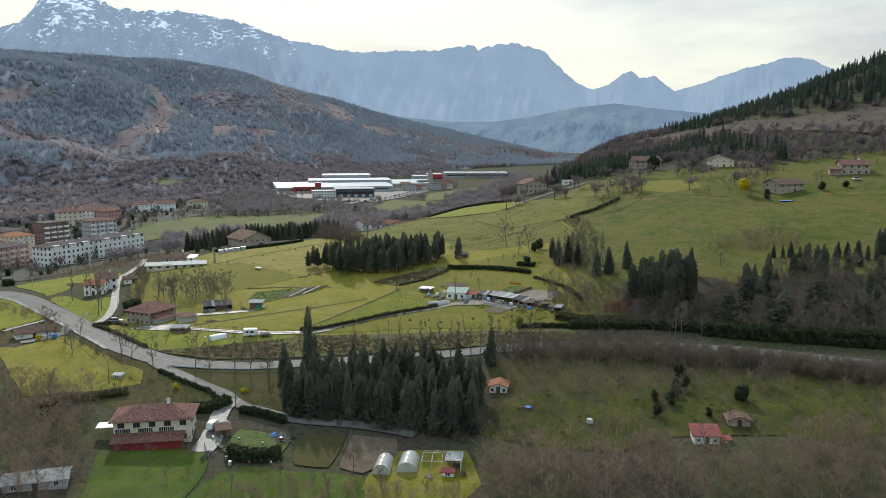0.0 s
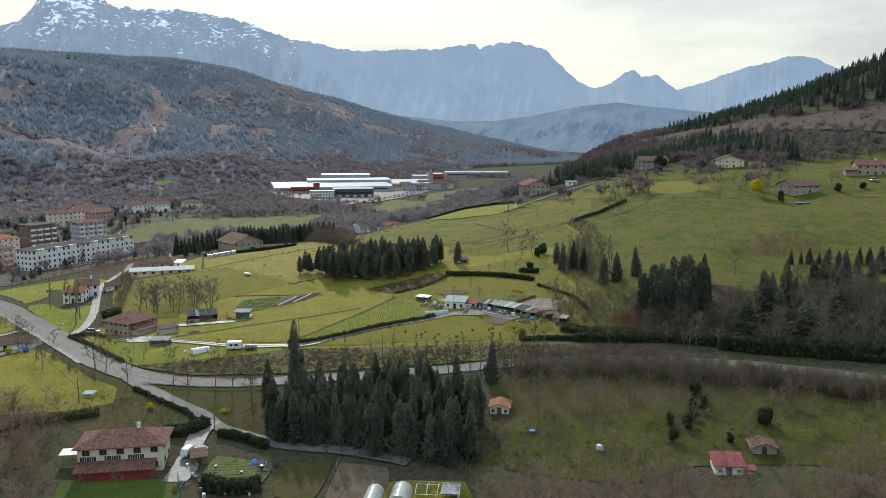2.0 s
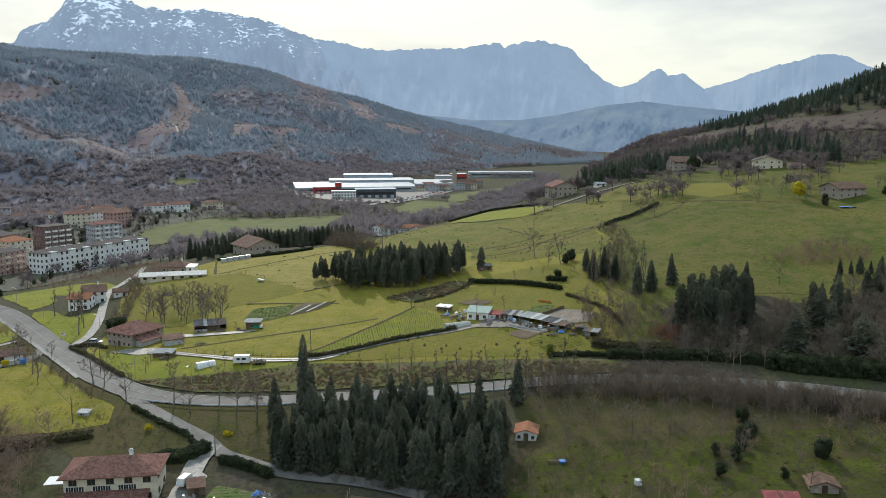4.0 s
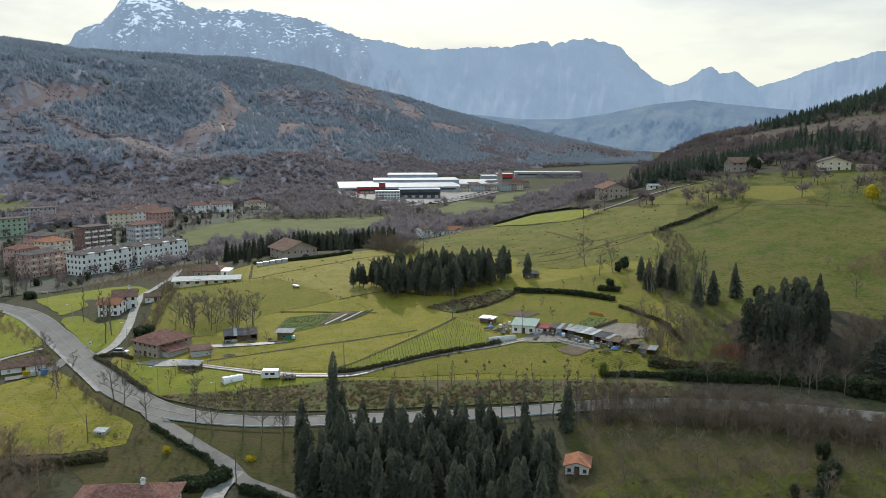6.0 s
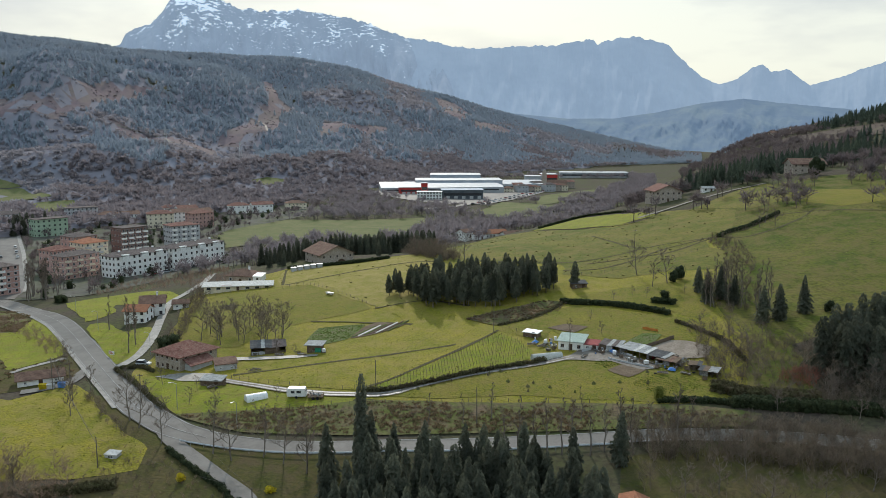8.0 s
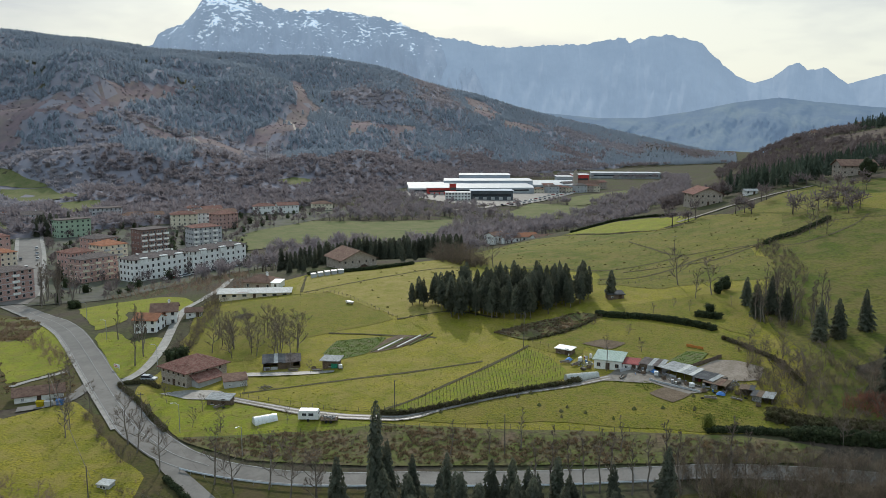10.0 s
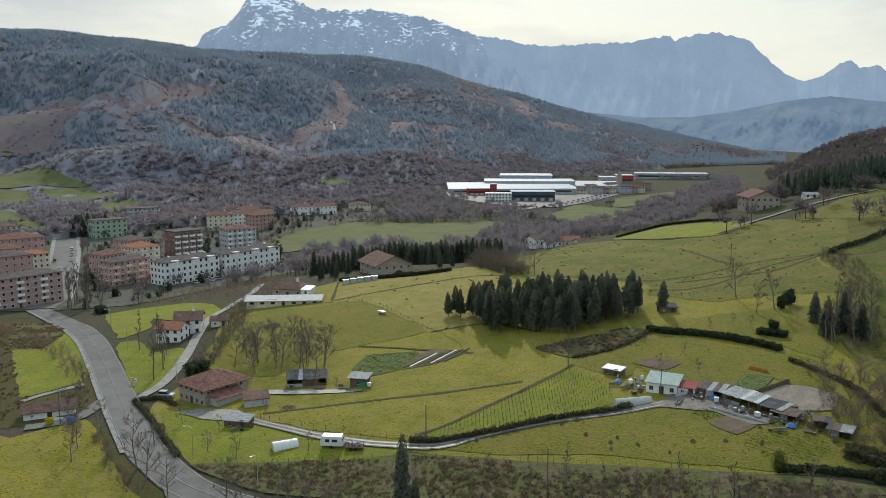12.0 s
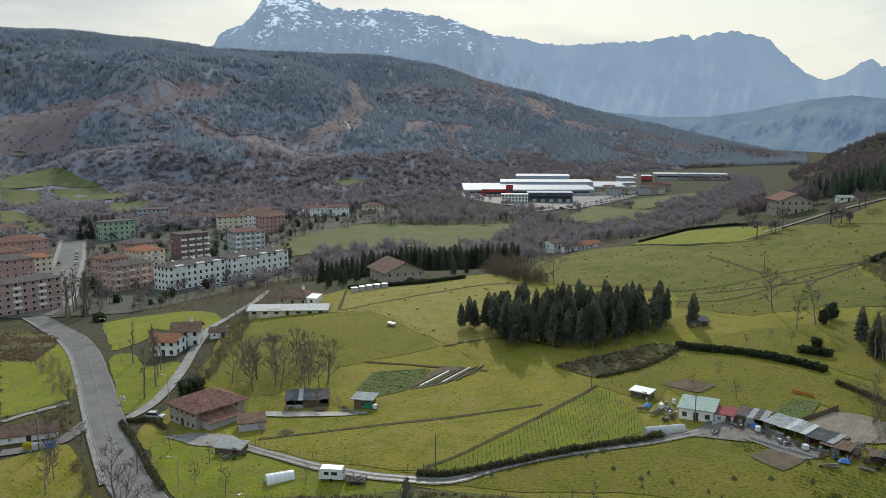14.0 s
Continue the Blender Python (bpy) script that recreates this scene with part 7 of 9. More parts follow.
open_shed("smallholding_shed", "ramshackle open shed with patched brown roof sheets", 14.2, 287.0, -24, 5.4, 4.0, 1.9, 0.5, (R_BROWN, R_BLACK, R_GREY, R_DARK), W_WOOD, 3, 3)
open_shed("rabbit_shed", "low scrap-roofed pen among clutter", 27.6, 275.6, -32, 5.0, 3.0, 1.6, 0.4, (R_GREY, R_BROWN, W_WOOD, R_BLACK), W_WOOD, 4, 3)
open_shed("hedge_shed", "low plank shed with torn sheets beside the field", 36.6, 268.6, -24, 4.2, 2.6, 1.7, 0.3, (R_GREY, W_WOOD, R_BLACK), W_WOOD, 5, 2)
open_shed("lean_to", "dark lean-to of old boards", 34.0, 272.2, -20, 2.6, 2.0, 1.7, 0.3, (R_BLACK, W_WOOD), W_WOOD, 6, 2)
house("plot_shed", "small shed with a white sheet roof", -7.3, 299.2, -25, 4.4, 2.6, 1.9, 0.3, "mono", W_WOOD, M_PAINTW, 1, 2, 0, (0.6, 0.6), M_WOODFRAME, chimney=False, category="shed", over=0.3)
house("pasture_hut", "dark field hut beside the upper grove", 7.6, 346.4, 15, 5, 3.4, 2.0, 0.6, "mono", W_WOOD, R_BLACK, 1, 2, 0, (0.6, 0.6), chimney=False, category="hut", over=0.4)

# nursery and farmhouses
nu = house("nursery", "long low building with white roof sheets", -119.8, 361.6, 17, 25, 6.5, 2.2, 0.5, "mono", W_CREAM, R_WHITE, 1, 7, 0, (1.6, 1.0), chimney=False, category="nursery", over=0.8)
part("rust_patch", Shape().box(-6, 0.6, 2.28, -2, 1.2, 2.36), W_BRICK, nu, "rusty roof patch")
house("nursery_house", "low stone house with a brown tile roof", -125, 377, 0, 12, 9, 3.4, 2.0, "hip", W_STONE, R_BROWN, 1, 3, 2)
house("white_store", "small white store with a sheet roof", -117.5, 376, 0, 3.6, 5, 2.6, 0.6, "mono", M_PAINTW, M_PAINTW, 1, 1, 0, chimney=False, door=False, category="store", over=0.2)
ar = house("stone_farmhouse", "large pale stone farmhouse with an arched doorway", -94.5, 411.0, 40, 15.5, 17, 5.6, 3.4, "across", W_STONE, R_BROWN, 2, 5, 3, (0.7, 0.9), M_WOODFRAME, chimney=False, over=1.0, base=20.6)
arch_ = Shape()
arch_.add([(2.0 + 1.9 * math.cos(a), -0.08, 1.5 + 1.5 * math.sin(a)) for a in np.linspace(0, math.pi, 11)] + [(0.1, -0.08, -0.5), (3.9, -0.08, -0.5)], [tuple(range(11)) + (11, 12)])
part("archway", arch_, M_DOOR, ar, "dark arched entrance")
house("red_farmhouse", "brick and stone farmhouse with a red tile roof", 56, 506, 12, 14, 16, 6.0, 3.0, "across", W_STONE, R_RED, 2, 5, 3, (0.9, 1.0), M_WOODFRAME, chimney=False, over=0.9)
house("farm_outbuilding", "small white outbuilding beside the farm track", 77, 512, 10, 6, 4, 2.4, 0.8, "along", W_WHITE, R_GREY, 1, 2, 0, chimney=False, category="outbuilding")
house("ivy_farmhouse", "stone farmhouse with brown roof and creeper", 168.5, 399.0, 20, 15, 11, 4.6, 2.2, "along", W_STONE, R_BROWN, 2, 4, 2, (0.7, 0.8), M_WOODFRAME, chimney=False, over=0.8)
house("white_farmhouse", "pale farmhouse with a grey-brown roof", 163.5, 489, -14, 15, 13, 5.0, 2.4, "across", W_CREAM, R_DARK, 2, 4, 2, (0.8, 0.9), M_WOODFRAME, chimney=False, over=0.9)
house("wooded_farmhouse", "old brown-roofed farmhouse half hidden by trees", 128, 519, 8, 17, 11, 5.0, 2.6, "along", W_STONE, R_BROWN, 2, 5, 2, (0.8, 0.9), M_WOODFRAME, chimney=False, over=0.8)
house("stone_ruin", "low ruined stone outbuilding beside the farmhouse", 176, 480, -10, 9, 6, 3.2, 0.3, "mono", W_STONE, R_BROWN, 1, 2, 1, chimney=False, category="outbuilding", over=0.1)
rh = house("chalet", "stone chalet with a red roof and terrace", 213, 428, -14, 14, 11, 5.6, 2.2, "along", W_STONE, R_RED, 2, 4, 2, (1.0, 1.2), M_WOODFRAME)
part("porch_roof", Shape().add([(-13, -2.5, 2.9), (-6, -2.5, 2.9), (-6, 6, 3.9), (-13, 6, 3.9), (-13, -2.5, 3.05), (-6, -2.5, 3.05), (-6, 6, 4.05), (-13, 6, 4.05)], [(4, 5, 6, 7), (3, 2, 1, 0), (0, 1, 5, 4), (1, 2, 6, 5), (2, 3, 7, 6), (3, 0, 4, 7)]), R_RED, rh)
part("porch_wall", Shape().box(-12, -0.5, -2, -7.02, 5, 2.9), W_STONE, rh)
for k_, (x_, y_) in enumerate(((-46, 566), (-36, 572), (-27, 566), (-18, 570), (-54, 574))):
    house("hamlet_house", "small white house with an orange roof" if k_ == 1 else "small white house with a brown roof", x_, y_, 15 + 10 * k_, 10, 8, 3.6, 1.8, "along", W_WHITE, R_ORANGE if k_ == 1 else R_BROWN, 1, 3, 1, chimney=False, group="hamlet houses", base=12.5)
for k_, (x_, y_) in enumerate(((238, 1030), (262, 1040), (290, 1050), (318, 1046))):
    house("hilltop_house", "pale house on the hill's brow", x_, y_, 5, 14, 10, 4.5, 2, "along", W_CREAM, R_BROWN, 2, 4, 1, chimney=False, group="hilltop houses")

# ---- the town ----
WHITE_ROWS = (("white_block", -198.1, 499.6, 66.1, 37.8), ("white_block", -214.3, 466.2, 65, 35.8))
for n_, x_, y_, r_, w_ in WHITE_ROWS:
    w_ -= 3 if y_ < 480 else 0
    b_ = house("apartment_block", "white four-storey apartment block with a dark tiled roof", x_, y_, r_, w_ - 1, 12, 11.8, 1.8, "hip", W_WHITE, R_DARK, 4, 10, 4, (1.1, 1.4), M_WOODFRAME, chimney=False, category="apartments", group="white apartment blocks")
    for u_ in (-0.3, 0.05, 0.33):
        part("gable_bay", Shape().box(u_ * w_ - 2.0, -0.5, 9.0, u_ * w_ + 2.0, 4, 12.2), W_WHITE, b_)
        part("vent", Shape().box(u_ * w_ - 0.5, 5, 12.4, u_ * w_ + 0.5, 6, 13.9), W_WHITE, b_)
t1 = house("apartment_tower", "dark brown brick apartment tower with white balconies", -247.5, 520, 60, 16, 12, 19, 0.4, "flat", W_BROWN, R_DARK, 6, 7, 4, (1.2, 1.3), None, chimney=False, category="apartments", bands=None)
balconies(t1, 16, 19, 6, 7, W_WHITE)
t2 = house("apartment_tower", "grey apartment tower with a brick flank", -229, 549, 50, 18, 13, 18, 1.6, "hip", W_GREY, R_RED, 6, 6, 5, (1.2, 1.3), None, chimney=False, category="apartments")
balconies(t2, 18, 18, 6, 6, W_WHITE)
o1 = house("apartment_block", "brick apartment block with an orange tiled roof", -249, 482, 64, 14, 14, 15.5, 2.2, "hip", W_CREAM, R_ORANGE, 5, 4, 4, (1.1, 1.3), None, chimney=False, category="apartments", bands=W_BRICK)
balconies(o1, 14, 15.5, 5, 4, W_GREY)
house("apartment_block", "dark-roofed brick apartment block", -266, 500, 66, 14, 14, 16.5, 2, "hip", W_BRICK, R_DARK, 5, 6, 4, (1.1, 1.3), None, chimney=False, category="apartments")
br = house("apartment_block", "stepped pink brick apartment row", -241, 455, 68, 20, 11, 12.5, 1.6, "hip", W_BRICK, R_DARK, 4, 6, 3, (1.1, 1.3), None, chimney=False, category="apartments", bands=W_CREAM)
balconies(br, 20, 12.5, 4, 6, W_CREAM, 2)
house("apartment_block", "low brick block with a dull red roof", -258, 466, 68, 13, 12, 13.5, 1.8, "hip", W_BRICK, R_RED, 4, 6, 4, (1.1, 1.3), None, chimney=False, category="apartments")
bl = house("apartment_block", "long red brick apartment block with white window bays", -250, 388, 66, 40, 13, 13.2, 1.4, "hip", W_BRICK, R_DARK, 5, 12, 4, (1.3, 1.3), None, chimney=False, category="apartments", bands=W_GREY)
balconies(bl, 40, 13.2, 5, 12, W_WHITE, 3)
house("apartment_block", "red brick block with a mixed tile roof", -305, 452, 60, 18, 16, 13, 2, "hip", W_BRICK, R_DARK, 4, 5, 4, (1.1, 1.3), None, chimney=False, category="apartments")
house("apartment_block", "pale brick block with an orange roof", -309, 474, 60, 12, 12, 11, 1.8, "hip", W_CREAM, R_ORANGE, 4, 4, 3, (1.1, 1.3), None, chimney=False, category="apartments")
house("apartment_block", "large brick block under a red tiled roof", -345, 506, 55, 24, 20, 14, 2.6, "hip", W_BRICK, R_RED, 4, 7, 5, (1.1, 1.3), None, chimney=False, category="apartments")
house("apartment_block", "red brick block at the street corner", -330, 470, 55, 22, 16, 13, 2.2, "hip", W_BRICK, R_RED, 4, 6, 4, (1.1, 1.3), None, chimney=False, category="apartments")
house("apartment_block", "pale green apartment block", -360.9, 612, 56.7, 22.7, 12, 13, 0.3, "flat", W_GREEN, R_DARK, 4, 6, 3, (1.2, 1.3), None, chimney=False, category="apartments")
house("apartment_block", "grey four-storey apartment block", -391.6, 700.5, 43.2, 23.9, 12, 11, 0.3, "flat", W_GREY, R_DARK, 4, 7, 3, (1.2, 1.3), None, chimney=False, category="apartments")
house("town_house", "grey tiled house at the town's edge", -430, 588, 50, 18, 14, 9, 2, "hip", W_CREAM, R_BROWN, 3, 5, 3, chimney=False, group="town houses")
house("town_house", "white farmhouse on the slope above town", -484, 704, 22, 16, 10, 6, 2, "along", W_WHITE, R_RED, 2, 5, 2, chimney=False, group="town houses")
for k_, (x_, y_, r_, w_, h_, wm_, rm_) in enumerate(((-303.9, 663.7, 33.1, 19, 12, W_CREAM, R_RED), (-293.5, 681.2, 44.7, 16.6, 12, W_WHITE, R_BROWN), (-273.9, 675.5, 62.3, 17.9, 12, W_BRICK, R_RED), (-315.8, 736.8, 44.5, 16.8, 9, W_WHITE, R_RED), (-364, 696.6, 46.2, 19.8, 7, W_WHITE, R_BROWN),
        (-349.6, 703.7, 44.5, 13.4, 7, W_WHITE, R_BROWN), (-286.3, 776.4, 28.6, 19.3, 8, W_WHITE, R_RED), (-269.1, 790.8, 33.2, 19, 8, W_WHITE, R_RED), (-246.9, 822.6, 32, 18.3, 7, W_CREAM, R_BROWN), (-425.6, 654.1, 38.9, 15.7, 9, W_GREY, R_DARK), (-322, 700, 40, 14, 8, W_WHITE, R_RED), (-300, 715, 30, 13, 8, W_WHITE, R_RED),
        (-338, 745, 30, 14, 8, W_CREAM, R_RED), (-285, 700, 50, 15, 11, W_WHITE, R_BROWN))):
    house("town_house", "white town house with a red tiled roof" if rm_ is R_RED else "pale town house with a brown roof", x_, y_, r_, w_, 12, h_, 2.2, "along" if k_ % 2 else "hip", wm_, rm_, max(2, int(h_ / 3)), 5, 3, (1.0, 1.2), None, chimney=k_ % 3 == 0, group="town houses")

# trees and bushes about the town
wood("town_trees", "leafless brown trees between the town's blocks", clear_of(scatter(TOWN, 12, rw), 2.0), (4.5, 9), ROUND, M_EASTBARE, 5, (0.8, 1.2))
wood("town_bushes", "dark evergreen bushes and garden trees in the town", clear_of(scatter(TOWN, 19, rw), 2.5), (2.5, 6), [leafy_clump(0.42, 1.0, 60, s, 0.2) for s in (1, 2, 3)], M_LEAF, 15, (0.8, 1.3))
street_ = [(-224, 452), (-208, 487), (-217, 442), (-199, 470), (-190, 500), (-196, 482), (-228, 428)]
wood("street_trees", "leafless street trees before the white blocks", np.array(street_, float) + (8, -3), (7, 10), SAPLING, M_EASTBARE, 25, (0.9, 1.2))

# ---- the works and the far village ----
def works_hall(label, x, y, rot, w, d, h, wall, roof, ribs=0):
    ob = thing("factory_hall", label, "factory", x, y, rot, 0.5, "factory halls")
    part("wall", Shape().box(-w / 2, 0, -3, w / 2, d, h), wall, ob)
    if ribs:
        for k in range(ribs):
            y0, y1 = d * k / ribs, d * (k + 1) / ribs
            part("roof_bay", Shape().add([(-w / 2, y0, h), (w / 2, y0, h), (w / 2, y1, h + 2.2), (-w / 2, y1, h + 2.2), (-w / 2, y1, h), (w / 2, y1, h)], [(0, 1, 2, 3), (3, 2, 5, 4), (0, 3, 4), (1, 5, 2)]), roof, ob)
    else:
        part("roof", Shape().box(-w / 2 - 0.6, -0.6, h, w / 2 + 0.6, d + 0.6, h + 0.5), roof, ob)
    part("strip_window", Shape().box(-w * 0.46, -0.12, h * 0.45, w * 0.46, 0.0, h * 0.7), M_PANE, ob)
    for k in range(5):
        part("gate", Shape().box(-w * 0.4 + k * w * 0.19, -0.2, 0, -w * 0.4 + k * w * 0.19 + 4, 0.0, min(4, h * 0.4)), M_METAL, ob)
    return ob


M_WORKS = mat("white_cladding", (0.42, 0.43, 0.44), (0.32, 0.34, 0.36), 7, 0.6, 0, (0.33, 0.35, 0.37), 4, 0.5, spec=0.3)
M_WORKSG = mat("blue_grey_cladding", (0.36, 0.41, 0.47), (0.43, 0.47, 0.52), 14, 0.6, 0, (0.30, 0.34, 0.38), 5, 0.4)
M_WORKSR = mat("red_cladding", (0.50, 0.06, 0.05), (0.42, 0.05, 0.045), 8, 0.6)
M_OFFICE = mat("dark_curtain_wall", (0.06, 0.075, 0.09), (0.10, 0.115, 0.13), 5, 0.25, spec=0.5)
field("works_yard", "grey paved yard round the works", [(-222, 1030), (-160, 940), (-110, 905), (-80, 925), (-45, 1060), (-20, 1180), (-60, 1260), (-190, 1260)], M_ASPHALT, 0.6)
works_hall("low white factory hall with many roof bays", -140, 1056, 14, 150, 84, 7.0, M_WORKS, M_WORKS, 7)
works_hall("tall blue-grey factory hall", -140, 1178, 8, 68, 50, 16, M_WORKSG, M_WORKS)
works_hall("long blue-grey factory hall", -128, 1122, 10, 112, 54, 11.5, M_WORKSG, M_WORKS)
works_hall("low white factory hall", -44, 1140, 12, 64, 60, 8, M_WORKS, M_WORKS, 4)
works_hall("red factory office block", -172, 1026, 15, 30, 20, 8.5, M_WORKSR, M_WORKS)
works_hall("tall red stair block", -157, 1024, 15, 7, 8, 14, M_WORKSR, M_WORKS)
works_hall("dark glass office building", -106, 974, 11.5, 46, 24, 10.5, M_OFFICE, M_WORKSG)
house("works_office", "white office building with rows of windows", -140, 953, 9, 27, 14, 9.0, 0.5, "flat", W_WHITE, M_WORKS, 3, 8, 3, (1.8, 1.5), None, door=False, chimney=False, category="office")
works_hall("white warehouse beyond the village", 55, 1440, 2, 110, 40, 9, M_WORKS, M_WORKS)
works_hall("red and white warehouse", -14, 1250, 8, 22, 30, 15, M_WORKSR, M_WORKS)
works_hall("white warehouse beside the church", -34, 1240, 8, 26, 30, 13, M_WORKS, M_WORKS)
tagged(new("works_road", ribbon_mesh("works_road", [(-128, 850), (-100, 885), (-72, 970), (-48, 1060), (-25, 1160), (0, 1260)], 9, M_ASPHALT, 0.8)), "grey access road beside the works", "road", kind="structure")
tagged(new("car_park", ribbon_mesh("car_park", [(-82, 905), (-58, 975), (-34, 1060), (-14, 1150)], 16, M_ASPHALT, 0.75)), "long pale car park beside the works", "car park", kind="structure")
ch_ = thing("church", "stone village church with a square tower", "church", -3, 1150, 10, 0.5)
part("nave", wall_shape("along", 26, 13, 9, 4), W_STONE, ch_)
part("nave_roof", roof_shape("along", 26, 13, 9, 4), R_BROWN, ch_)
part("tower", Shape().box(-19, 3, -3, -13, 9, 21), W_STONE, ch_)
part("belfry", Shape().box(-18, 4, 21, -14, 8, 24).box(-17.3, 4.7, 24, -14.7, 7.3, 26), W_STONE, ch_)
for k_ in range(14):
    a_ = (k_ * 37 % 100) / 100
    house("village_house", "pale stone village house with a tiled roof", -62 + 5.2 * k_ + 10 * a_, 1085 + 100 * ((k_ * 53 % 100) / 100), 10 + 30 * a_, 12 + 4 * a_, 10, 6 + 4 * a_, 2, "along" if k_ % 2 else "hip", (W_CREAM, W_STONE, W_GREY)[k_ % 3], (R_BROWN, R_RED, R_DARK)[k_ % 3], 2, 3, 0, (1.0, 1.2), None, door=False, chimney=False, group="village houses")

# ---- vehicles ----
def car(label, x, y, rot, paint, van=False, group="parked cars", lift=0.35):
    ob = thing("van" if van else "car", label, "van" if van else "car", x, y, rot, -lift, group)
    L, H = (4.6, 1.25) if van else (4.1, 0.85)
    b = Shape()
    prof = [(-L / 2, 0.35), (-L / 2, 0.8), (-L / 2 + 0.1, 0.92), (L / 2 - 0.9 if not van else L / 2 - 0.5, 0.9), (L / 2 - 0.05, 0.78), (L / 2, 0.35)]
    n = len(prof)
    b.add([(x_, -0.84, z_) for x_, z_ in prof] + [(x_, 0.84, z_) for x_, z_ in prof], [tuple(range(n)), tuple(range(2 * n - 1, n - 1, -1))] + [(k, k + n, (k + 1) % n + n, (k + 1) % n) for k in range(n)])
    body = part("body", b, paint, ob)
    c = Shape()
    x0, x1 = -L / 2 + 0.12, (L / 2 - 0.6 if van else L / 2 - 1.1)
    top = 0.9 + H * 0.72
    prof = [(x0, 0.9), (x0 + 0.25, top), (x1 - 0.7, top), (x1, 0.9)]
    c.add([(p[0], -0.78, p[1]) for p in prof] + [(p[0], 0.78, p[1]) for p in prof], [(0, 1, 2, 3), (7, 6, 5, 4), (0, 4, 5, 1), (1, 5, 6, 2), (2, 6, 7, 3), (3, 7, 4, 0)])
    part("cabin", c, M_PANE if not van else paint, ob)
    part("roof_panel", Shape().box(x0 + 0.3, -0.74, top, x1 - 0.75, 0.74, top + 0.04), paint, ob)
    part("windscreen", Shape().add([(x1 + 0.01, -0.7, 0.95), (x1 + 0.01, 0.7, 0.95), (x1 - 0.62, 0.62, top - 0.05), (x1 - 0.62, -0.62, top - 0.05)], [(0, 1, 2, 3)]), M_PANE, ob)
    for sx in (-L / 2 + 0.75, L / 2 - 0.75):
        for sy in (-0.8, 0.8):
            wheel = part("wheel", Shape().rod((sx, sy - 0.09, 0.31), (sx, sy + 0.09, 0.31), 0.31, 0.31, 12), M_RUBBER, ob)
            part("rim", Shape().rod((sx, sy - 0.11, 0.31), (sx, sy + 0.11, 0.31), 0.18, 0.18, 8), M_METAL, wheel)
    for sy in (-0.6, 0.6):
        part("headlight", Shape().box(L / 2 - 0.06, sy - 0.14, 0.58, L / 2 + 0.01, sy + 0.14, 0.72), M_PAINTW, ob)
    return ob


P_WHITE = M_PAINTW
P_SILVER = mat("silver_car_paint", (0.42, 0.43, 0.45), (0.40, 0.41, 0.43), 1, 0.3, spec=0.5)
P_DARK = mat("dark_car_paint", (0.05, 0.055, 0.065), (0.045, 0.05, 0.06), 1, 0.3, spec=0.5)
P_RED = mat("red_car_paint", (0.32, 0.03, 0.03), (0.28, 0.03, 0.03), 1, 0.3, spec=0.5)
car("small white van parked in the farmhouse yard", -56.6, 192.6, 80, P_WHITE, True, "")
car("white car parked below the chalet", 207.1, 413.5, 5, P_WHITE, False, "")
car("silver car parked beside the corner hedge", -113.5, 277.3, 5, P_SILVER, False, "")
rc_ = random.Random(4)
for k_ in range(13):
    u_ = k_ / 12
    car("car parked before the white apartment blocks", -209 + 22 * u_, 459 + 50 * u_, 66 + rc_.uniform(-4, 4) + 90 * (k_ % 2 == 0 and k_ < 5), rc_.choice((P_WHITE, P_SILVER, P_DARK, P_RED, P_SILVER)))
for x_, y_, p_ in ((-318, 512, P_WHITE), (-330, 528, P_SILVER), (-303, 482, P_WHITE), (-326, 508, P_DARK), (-345, 548, P_WHITE), (-222, 470, P_DARK), (-228, 480, P_SILVER)):
    car("car standing on the town street", x_, y_, 125, p_, False, "street cars", 0.95 if y_ > 479 else 0.4)
for k_ in range(34):
    u_, side_ = (k_ // 2) / 17, 1 if k_ % 2 else -1
    x_, y_ = float(np.interp(u_, [0, 0.3, 0.65, 1], [-82, -58, -34, -14])), 905 + 245 * u_
    fc_ = thing("car", "car parked in the works car park", "car", x_ + 5 * side_, y_ + rc_.uniform(-2, 2), rc_.uniform(-12, 12), -0.8, "works cars")
    part("body", Shape().box(-2.1, -0.85, 0.3, 2.1, 0.85, 0.9), rc_.choice((P_WHITE, P_SILVER, P_SILVER, P_DARK, P_RED)), fc_)
    part("cabin", Shape().add([(-1.6, -0.8, 0.9), (1.1, -0.8, 0.9), (1.1, 0.8, 0.9), (-1.6, 0.8, 0.9), (-1.2, -0.65, 1.45), (0.5, -0.65, 1.45), (0.5, 0.65, 1.45), (-1.2, 0.65, 1.45)], [(4, 5, 6, 7), (0, 1, 5, 4), (1, 2, 6, 5), (2, 3, 7, 6), (3, 0, 4, 7)]), M_PANE, fc_)
cv = thing("caravan", "white touring caravan parked by the farm track", "caravan", -61.8, 254.5, 98, -0.1)
prof_ = [(-2.3, 0.5), (-2.3, 1.5), (-2.05, 2.45), (2.0, 2.5), (2.3, 1.7), (2.25, 0.5)]
cs_ = Shape().add([(-1.05, x_, z_) for x_, z_ in prof_] + [(1.05, x_, z_) for x_, z_ in prof_], [tuple(range(6)), tuple(range(11, 5, -1))] + [(k, k + 6, (k + 1) % 6 + 6, (k + 1) % 6) for k in range(6)])
part("body", cs_, M_PAINTW, cv)
part("front_window", Shape().box(-0.85, -2.27, 1.35, 0.85, -2.18, 1.95), M_PANE, cv)
